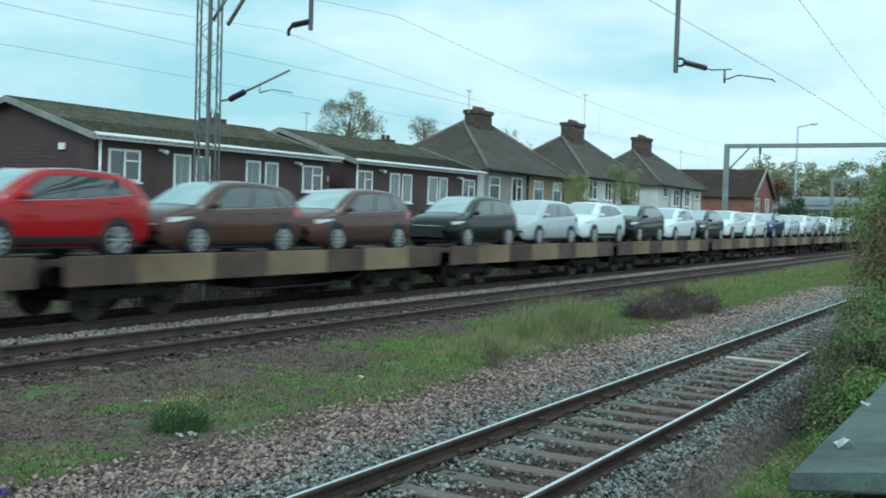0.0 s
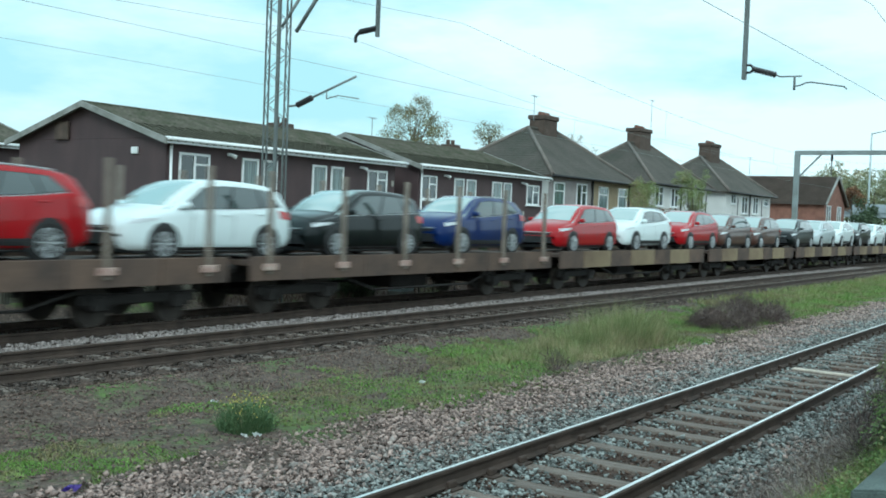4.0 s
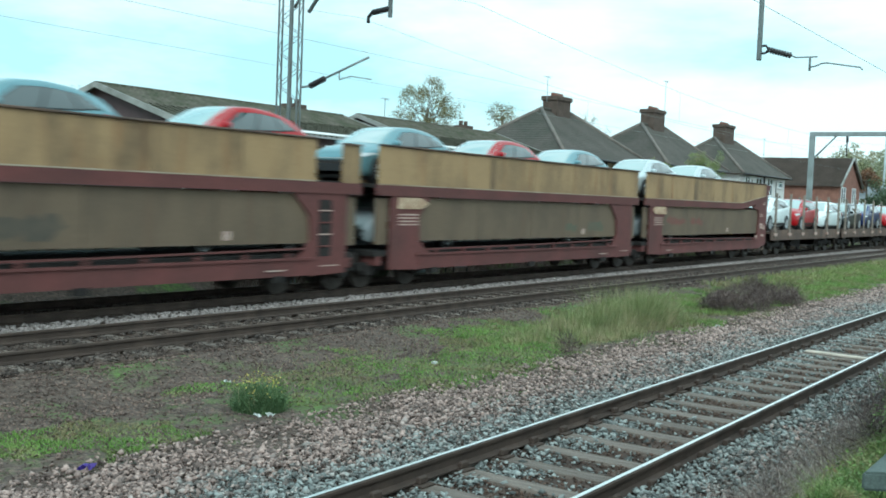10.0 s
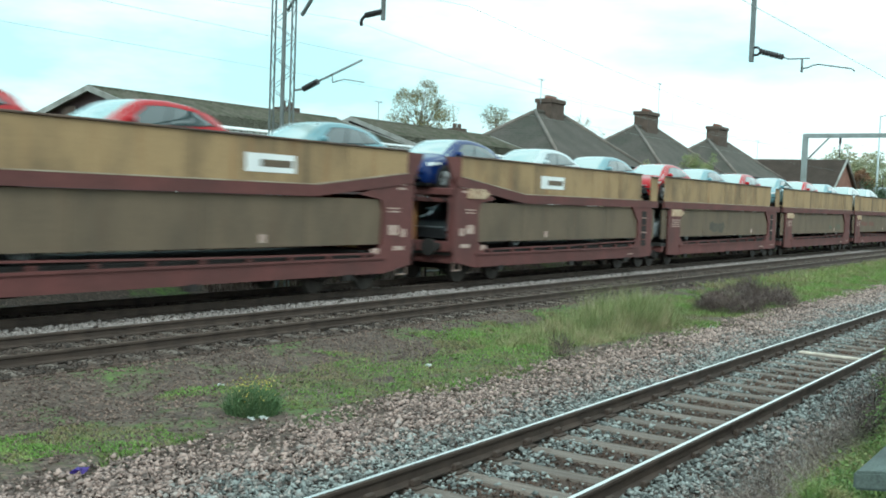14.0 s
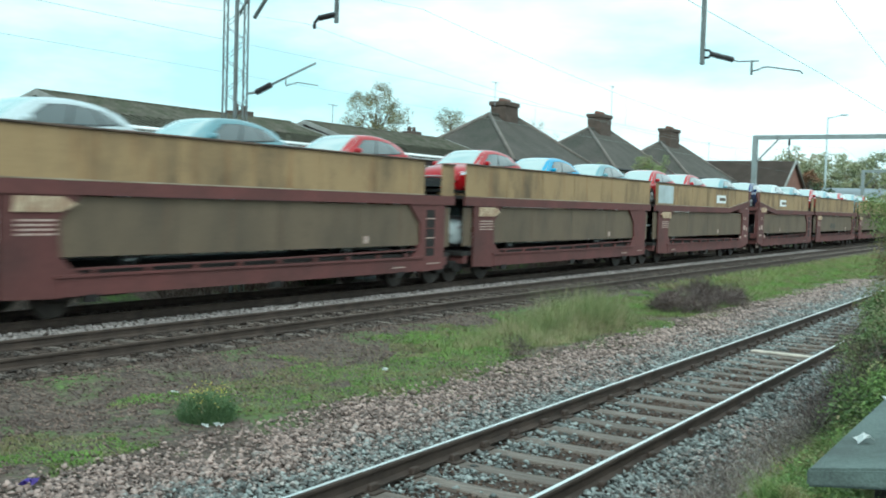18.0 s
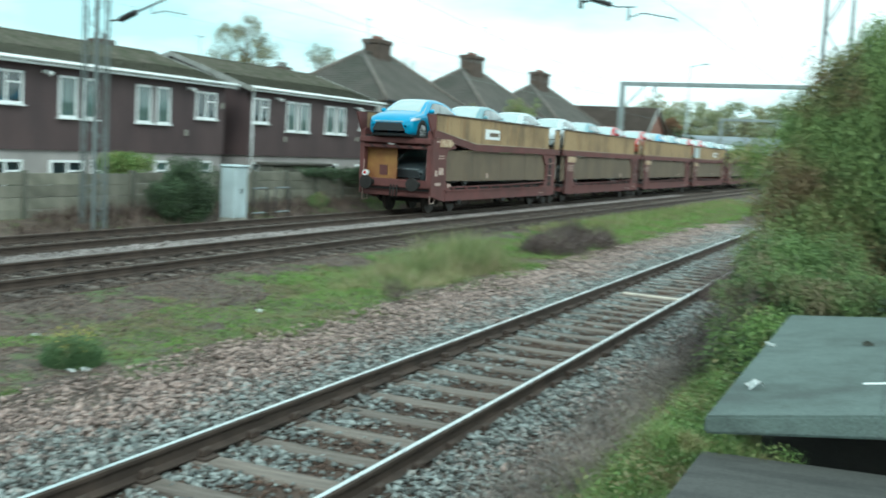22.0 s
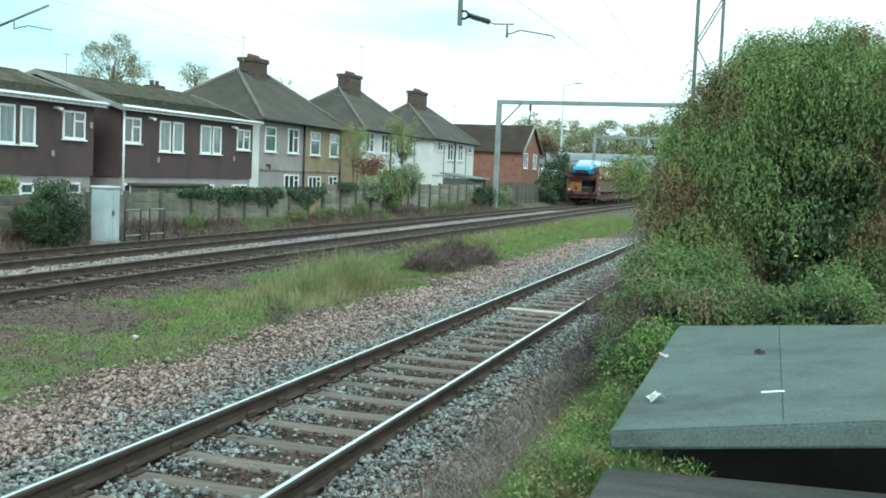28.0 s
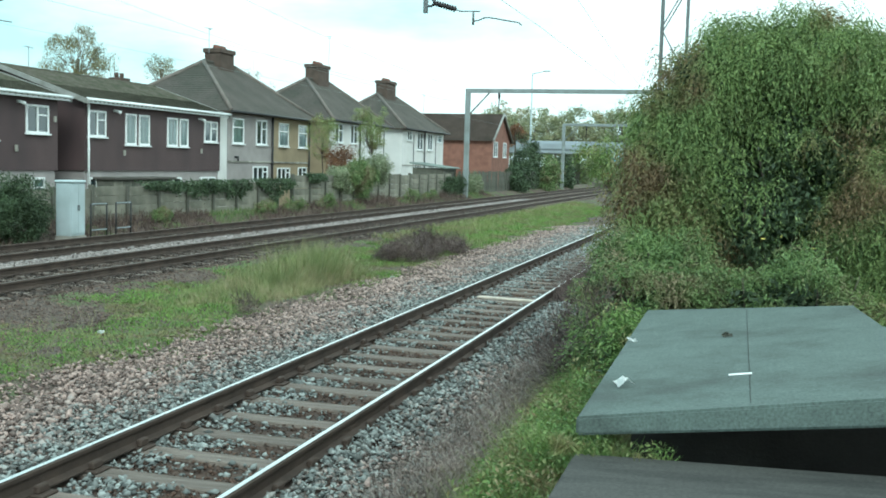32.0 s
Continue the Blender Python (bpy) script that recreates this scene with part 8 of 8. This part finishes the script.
        slab_on("data_plate", L - 4.1 if not end else 5.0, L - 3.9 if not end else 5.2, 1.22, 1.4, x - s * 0.07, x - s * 0.064, M["marking"])
    # decks
    bm = bmesh.new()
    prof = [(y, z + 0.02 if z == beam else 2.62) for y, z in line] if end else [(0, beam + 0.03), (L, beam + 0.03)]
    for (p, za), (q, zb) in zip(prof, prof[1:]):
        vs = [bm.verts.new(v) for v in ((-1.33, fy(p), za), (1.33, fy(p), za), (1.33, fy(q), zb), (-1.33, fy(q), zb))]
        bm.faces.new(vs)
    bmesh.ops.remove_doubles(bm, verts=bm.verts, dist=1e-4)
    bmesh.ops.recalc_face_normals(bm, faces=bm.faces)
    bmesh.ops.solidify(bm, geom=bm.faces[:], thickness=0.09)
    part("upper_deck", bm, M["underframe"], w)
    bm = bmesh.new()
    box(bm, -1.3, 1.3, 0.05, L - 0.05, 0.78, 0.9)
    part("lower_deck", bm, M["underframe"], w)
    for yy in (0.25, L - 0.25):
        bm = bmesh.new()
        box(bm, -1.3, 1.3, yy - 0.1, yy + 0.1, 0.55, 0.8, 0.02)
        part("headstock", bm, M["wagon_red"], w)
    bm = bmesh.new()
    for q in (3.0, L - 3.0):
        box(bm, -0.9, 0.9, q - 0.7, q + 0.7, 0.35, 0.78, 0.03)
    part("underframe_gear", bm, M["underframe"], w)
    if end:
        # the open end: ochre bulkhead on one side, deck beam, flared plates, buffers, lamp and footsteps
        slab_on("end_bulkhead", 0.3, 0.36, 0.95, 2.2, -1.25, -0.1, M["ochre"], label="rusty ochre end panel")
        slab_on("bulkhead_patch", 0.27, 0.3, 1.25, 1.6, -0.75, -0.45, M["wagon_red"])
        slab_on("end_beam", -0.15, 0.12, 2.36, 2.56, -1.36, 1.36, M["wagon_red"], bev=0.03)
        slab_on("end_beam", -0.05, 0.1, 2.18, 2.3, -1.3, 1.3, M["wagon_red"], bev=0.02)
        for k in range(5):
            bm = bmesh.new()
            tube(bm, (-1.0 + 0.5 * k, fy(-0.1), 2.32), (-0.8 + 0.5 * k, fy(-0.1), 2.2), 0.02, 5)
            part("deck_brace", bm, M["underframe"], w)
        for s in (-1, 1):
            plate("flared_side_plate", ((-0.45, 3.36), (0.25, TOP), (0.25, 2.72), (0.0, 2.6)), s * 1.36, 0.05, M["wagon_red"])
            plate("corner_post", ((-0.06, 0.9), (0.2, 0.9), (0.2, 2.86), (-0.06, 2.8)), s * 1.36, 0.16, M["wagon_red"])
            bm = bmesh.new()
            tube(bm, (s * 0.88, fy(0.3), 1.0), (s * 0.88, fy(-0.4), 1.0), 0.11, 12)
            tube(bm, (s * 0.88, fy(-0.4), 1.0), (s * 0.88, fy(-0.48), 1.0), 0.23, 14)
            part("buffer", bm, M["underframe"], w)
            bm = bmesh.new()
            for p, q in (((s * 1.3, fy(0.1), 0.8), (s * 1.3, fy(0.1), 0.36)), ((s * 1.3, fy(0.45), 0.8), (s * 1.3, fy(0.45), 0.36)), ((s * 1.3, fy(0.1), 0.38), (s * 1.3, fy(0.45), 0.38))):
                tube(bm, p, q, 0.018, 6)
            part("footstep", bm, M["marking"], w, "pale worn steel footstep")
            bm = bmesh.new()
            tube(bm, (s * 1.2, fy(-0.04), 1.15), (s * 1.2, fy(-0.04), 1.75), 0.016, 6)
            part("hand_hold", bm, M["marking"], w)
        slab_on("buffer_beam", -0.02, 0.25, 0.86, 1.14, -1.3, 1.3, M["wagon_red"], bev=0.02)
        bm = bmesh.new()
        for k in range(3):
            tube(bm, (-0.12 + 0.12 * k, fy(-0.05), 0.95), (-0.12 + 0.12 * k, fy(-0.1), 0.5), 0.025, 6)
        part("coupling_hose", bm, M["underframe"], w)
        bm = bmesh.new()
        tube(bm, (-1.12, fy(-0.1), 1.3), (-1.12, fy(0.06), 1.3), 0.1, 14)
        lamp = part("tail_lamp", bm, M["white_paint"], w, "round white lamp body")
        bm = bmesh.new()
        tube(bm, (-1.12, fy(-0.104), 1.3), (-1.12, fy(-0.1), 1.3), 0.06, 12)
        part("lens", bm, M["tail_lamp"], lamp)
    bogie(w, fy(2.0 if end else 1.1))
    bogie(w, fy(L - 1.1))
    return w


M["edge_strip"] = material("pale_scuffed_edge", (0.4, 0.35, 0.27), 0.8, 0, 0.4, 1.2, (0.2, 0.14, 0.09), 0.1)
M["marking"] = material("worn_cream_marking", (0.52, 0.42, 0.36), 0.8, 0, 0.3, 8, (0.34, 0.2, 0.17))
M["emblem"] = material("worn_cream_emblem", (0.6, 0.48, 0.33), 0.8, 0, 0.3, 6, (0.34, 0.2, 0.13))
M["scrawl_red"] = material("faded_red_scrawl", (0.19, 0.065, 0.05), 0.75, 0, 0.35, 3.0, (0.13, 0.08, 0.058))
M["scrawl_dark"] = material("faded_dark_scrawl", (0.06, 0.055, 0.045), 0.75, 0, 0.35, 3.0, (0.1, 0.083, 0.06))
M["scrawl_green"] = material("faded_green_scrawl", (0.1, 0.11, 0.075), 0.75, 0, 0.3, 3.0, (0.12, 0.1, 0.07))
M["ochre"] = material("rusty_ochre_panel", (0.36, 0.2, 0.055), 0.8, 0, 0.3, 1.2, (0.2, 0.07, 0.03))


def flat_unit(L, posts, label):
    w = empty("flat_wagon", pose(0, 0, -70), label, "railway wagon", "flat wagons with cars")
    X = 1.36
    bm = bmesh.new()
    box(bm, -X + 0.02, X - 0.02, 0, L, 1.08, 1.18)
    part("deck", bm, M["wagon_brown"], w)
    widths = [0.13, 0.16, 0.13, 0.17, 0.12, 0.16, 0.13]
    for s in (1, -1):
        y = 0.0
        for i, f in enumerate(widths):
            q = y + L * f
            bm = bmesh.new()
            box(bm, min(s * X, s * (X - 0.06)), max(s * X, s * (X - 0.06)), y + 0.01, q - 0.01, 0.72 if not posts else 0.76, 1.27, 0.01)
            part("side_panel", bm, M["wagon_brown"] if posts or i % 2 == 0 else M["wagon_tan_flat"], w, "" if posts else ("faded tan side panel" if i % 2 else "brown side panel"))
            y = q
        if posts:
            for k in range(6):
                yy = 0.55 + k * (L - 1.1) / 5
                bm = bmesh.new()
                box(bm, s * X - 0.05, s * X + 0.05, yy - 0.05, yy + 0.05, 0.9, 3.05, 0.012)
                p = part("stanchion", bm, M["stanchion"], w, "upright rusty steel stanchion")
                bm = bmesh.new()
                box(bm, min(s * X, s * (X + 0.07)), max(s * X, s * (X + 0.07)), yy - 0.19, yy + 0.19, 0.98, 1.12, 0.01)
                part("stanchion_socket", bm, M["marking"], p)
    bm = bmesh.new()
    for s in (-1, 1):
        box(bm, s * 0.6 - 0.09, s * 0.6 + 0.09, 0.1, L - 0.1, 0.7, 1.08)
        for a, b in (((3.2, 0.75), (4.4, 0.42)), ((4.4, 0.42), (L - 4.4, 0.42)), ((L - 4.4, 0.42), (L - 3.2, 0.75))):
            tube(bm, (s * 1.15, a[0], a[1]), (s * 1.15, b[0], b[1]), 0.03, 6)
    part("underframe", bm, M["underframe"], w)
    bm = bmesh.new()
    box(bm, -0.7, 0.7, L / 2 - 0.8, L / 2 + 0.8, 0.38, 0.75, 0.04)
    part("brake_gear", bm, M["underframe"], w)
    bogie(w, 1.9)
    bogie(w, L - 1.9)
    for yy in (0.0, L):
        for s in (-1, 1):
            bm = bmesh.new()
            q = -0.35 if yy == 0 else 0.35
            tube(bm, (s * 0.88, yy, 1.0), (s * 0.88, yy + q * 0.75, 1.0), 0.09, 10)
            tube(bm, (s * 0.88, yy + q * 0.75, 1.0), (s * 0.88, yy + q * 0.85, 1.0), 0.2, 12)
            part("buffer", bm, M["underframe"], w)
    return w


M["wagon_tan_flat"] = material("faded_tan_flat_side", (0.27, 0.21, 0.125), 0.8, 0, 0.3, 1.0, (0.16, 0.11, 0.07), 0.1, rnd=0.1)
M["stanchion"] = material("rusty_stanchion", (0.27, 0.23, 0.19), 0.85, 0, 0.25, 3)


def smear(parent, y, z, length, height, mat):
    """A scrubbed-out scrawl on the lower side sheet: overlapping ragged strokes."""
    r = random.Random(int(y * 100))
    bm = bmesh.new()
    for k in range(5):
        yy, zz = y + length * (k + r.uniform(-0.2, 0.2)) / 5, z + height * r.uniform(-0.15, 0.15)
        n = 12
        ring = [bm.verts.new((1.3125 + 0.0006 * k, yy + length * 0.17 * math.cos(q * 6.283 / n) * r.uniform(0.6, 1.3), zz + height * 0.5 * math.sin(q * 6.283 / n) * r.uniform(0.5, 1.2))) for q in range(n)]
        bm.faces.new(ring)
    part("faded_scrawl", bm, mat, parent, "scrubbed faded scrawl of paint")


def build_train():
    smears = {0: ((2.5, 1.66, 1.6, 0.3, "scrawl_red"), (4.8, 1.64, 1.2, 0.3, "scrawl_red")), 2: ((5.4, 1.5, 1.7, 0.45, "scrawl_dark"),), 1: ((11.2, 1.5, 1.0, 0.4, "scrawl_green"), (9.6, 1.45, 0.7, 0.3, "scrawl_green"))}
    lead = deck_unit(14.0, "lead", False, "oxide red and tan double-deck car carrier with risen front end")
    plain = deck_unit(14.7, "", False, "oxide red and tan double-deck car carrier middle unit")
    mid = deck_unit(14.7, "", True, "oxide red and tan double-deck car carrier unit with end ladder")
    tail = deck_unit(13.45, "tail", True, "oxide red and tan double-deck car carrier with risen tail end")
    kinds = [lead, plain, mid, tail, lead, plain, mid, tail]
    placed = []
    used = set()
    y = 0.0
    # cars on the upper deck: where each one's tail stands, and its colour
    upper = [(-4.6, "silver"), (-9.7, "silver"), (-15.8, "aqua"), (-20.5, "red"), (-25.4, "aqua"), (-31.0, "red"), (-36.0, "aqua"), (-40.4, "red"), (-45.9, "aqua"), (-50.4, "silver"), (-55.3, "blue"),
             (-60.8, "aqua"), (-66.1, "red"), (-70.6, "red"), (-76.2, "aqua"), (-80.7, "sky_blue"), (-85.3, "red"), (-91.8, "red"), (-96.8, "aqua"), (-101.2, "silver"), (-106.6, "silver"), (-111.1, "aqua"), (-115.95, "sky_blue")]
    for tail_at, col in upper:
        put_car("hatch", col, tail_at - 4.0, 2.48, -1.0 if tail_at in (-55.3, -115.95) else 0.0)
    low = ["silver", "silver", "silver", "grey", "black", "white", "silver", "grey"]
    for k, kd in enumerate(kinds):
        L = 14.0 if kd is lead else 13.45 if kd is tail else 14.7
        y -= L
        ob = kd if id(kd) not in used else copy_thing(kd, pose(0, 0, 0))
        used.add(id(kd))
        ride(ob, y)
        placed.append(ob)
        for cy in ((y + 0.4, y + L - 5.0) if kd in (mid, plain) else ((y + 0.75,) if kd is tail else (y + 0.4,))):
            put_car("hatch", low[k], cy, 0.9)
        y -= 1.9 if k == 3 else 0.62
    for k, ob in enumerate(placed):
        if k == 4:
            bm = bmesh.new()
            box(bm, 1.382, 1.395, 0.3, 2.1, 2.55, 3.3)
            part("pale_panel", bm, M["cabinet"], ob, "pale grey replacement panel")
        if k in (3, 4, 7):
            py = 4.55 if kinds[k] is tail else 8.3
            bm = bmesh.new()
            box(bm, 1.38, 1.392, py, py + 1.45, 2.68, 3.06)
            plate = part("name_plate", bm, M["white_paint"], ob, "white plate with a dark bar")
            bm = bmesh.new()
            box(bm, 1.38, 1.396, py + 0.42, py + 1.35, 2.79, 2.94)
            part("plate_bar", bm, M["wagon_olive"], plate)
        for py, pz, pl, ph, mat in smears.get(k, ()):
            smear(ob, py, pz, pl, ph, M[mat])
    # flat wagons ahead
    pf = flat_unit(13.0, True, "brown flat wagon with upright stanchions, loaded with cars")
    qf = flat_unit(13.0, False, "flat wagon with alternating tan and brown sides, loaded with cars")
    y = 0.95
    first = {True: pf, False: qf}
    for k in range(11):
        posts = k < 2
        ob = first.pop(posts, None) or copy_thing(pf if posts else qf, pose(0, 0, 0))
        ride(ob, y)
        y += 13.6
    cars = [("suv", "white", 1.2), ("suv", "red", 6.6), ("mpv", "white", 11.8), ("mpv", "black", 16.9), ("suv", "blue", 22.25),
            ("mpv", "red", 29.0), ("suv", "white", 34.15), ("suv", "red", 39.75), ("mpv", "bronze", 44.6), ("mpv", "bronze", 49.5), ("mpv", "black", 56.2), ("mpv", "silver", 61.4), ("suv", "white", 66.5), ("suv", "black", 71.7), ("mpv", "white", 76.8), ("mpv", "black", 82.0), ("suv", "white", 87.2), ("mpv", "white", 92.3), ("suv", "blue", 97.5), ("mpv", "silver", 102.6), ("suv", "white", 107.8), ("mpv", "grey", 112.9), ("suv", "white", 118.1), ("mpv", "silver", 123.2), ("suv", "white", 128.3), ("mpv", "black", 133.5), ("suv", "white", 138.7), ("mpv", "red", 143.8), ("suv", "silver", 149.0)]
    for kind, col, cy in cars:
        put_car(kind, col, cy, 1.18, 0.0)


build_train()


# ---- what moves ----
def motions():
    steps = [0.5 * i for i in range(65)]
    for ob, y, z, tilt in riders:
        walk(ob, [(t, pose(TRACK_X, run_at(t) + y, z, tilt, 0, 0)) for t in steps])


motions()
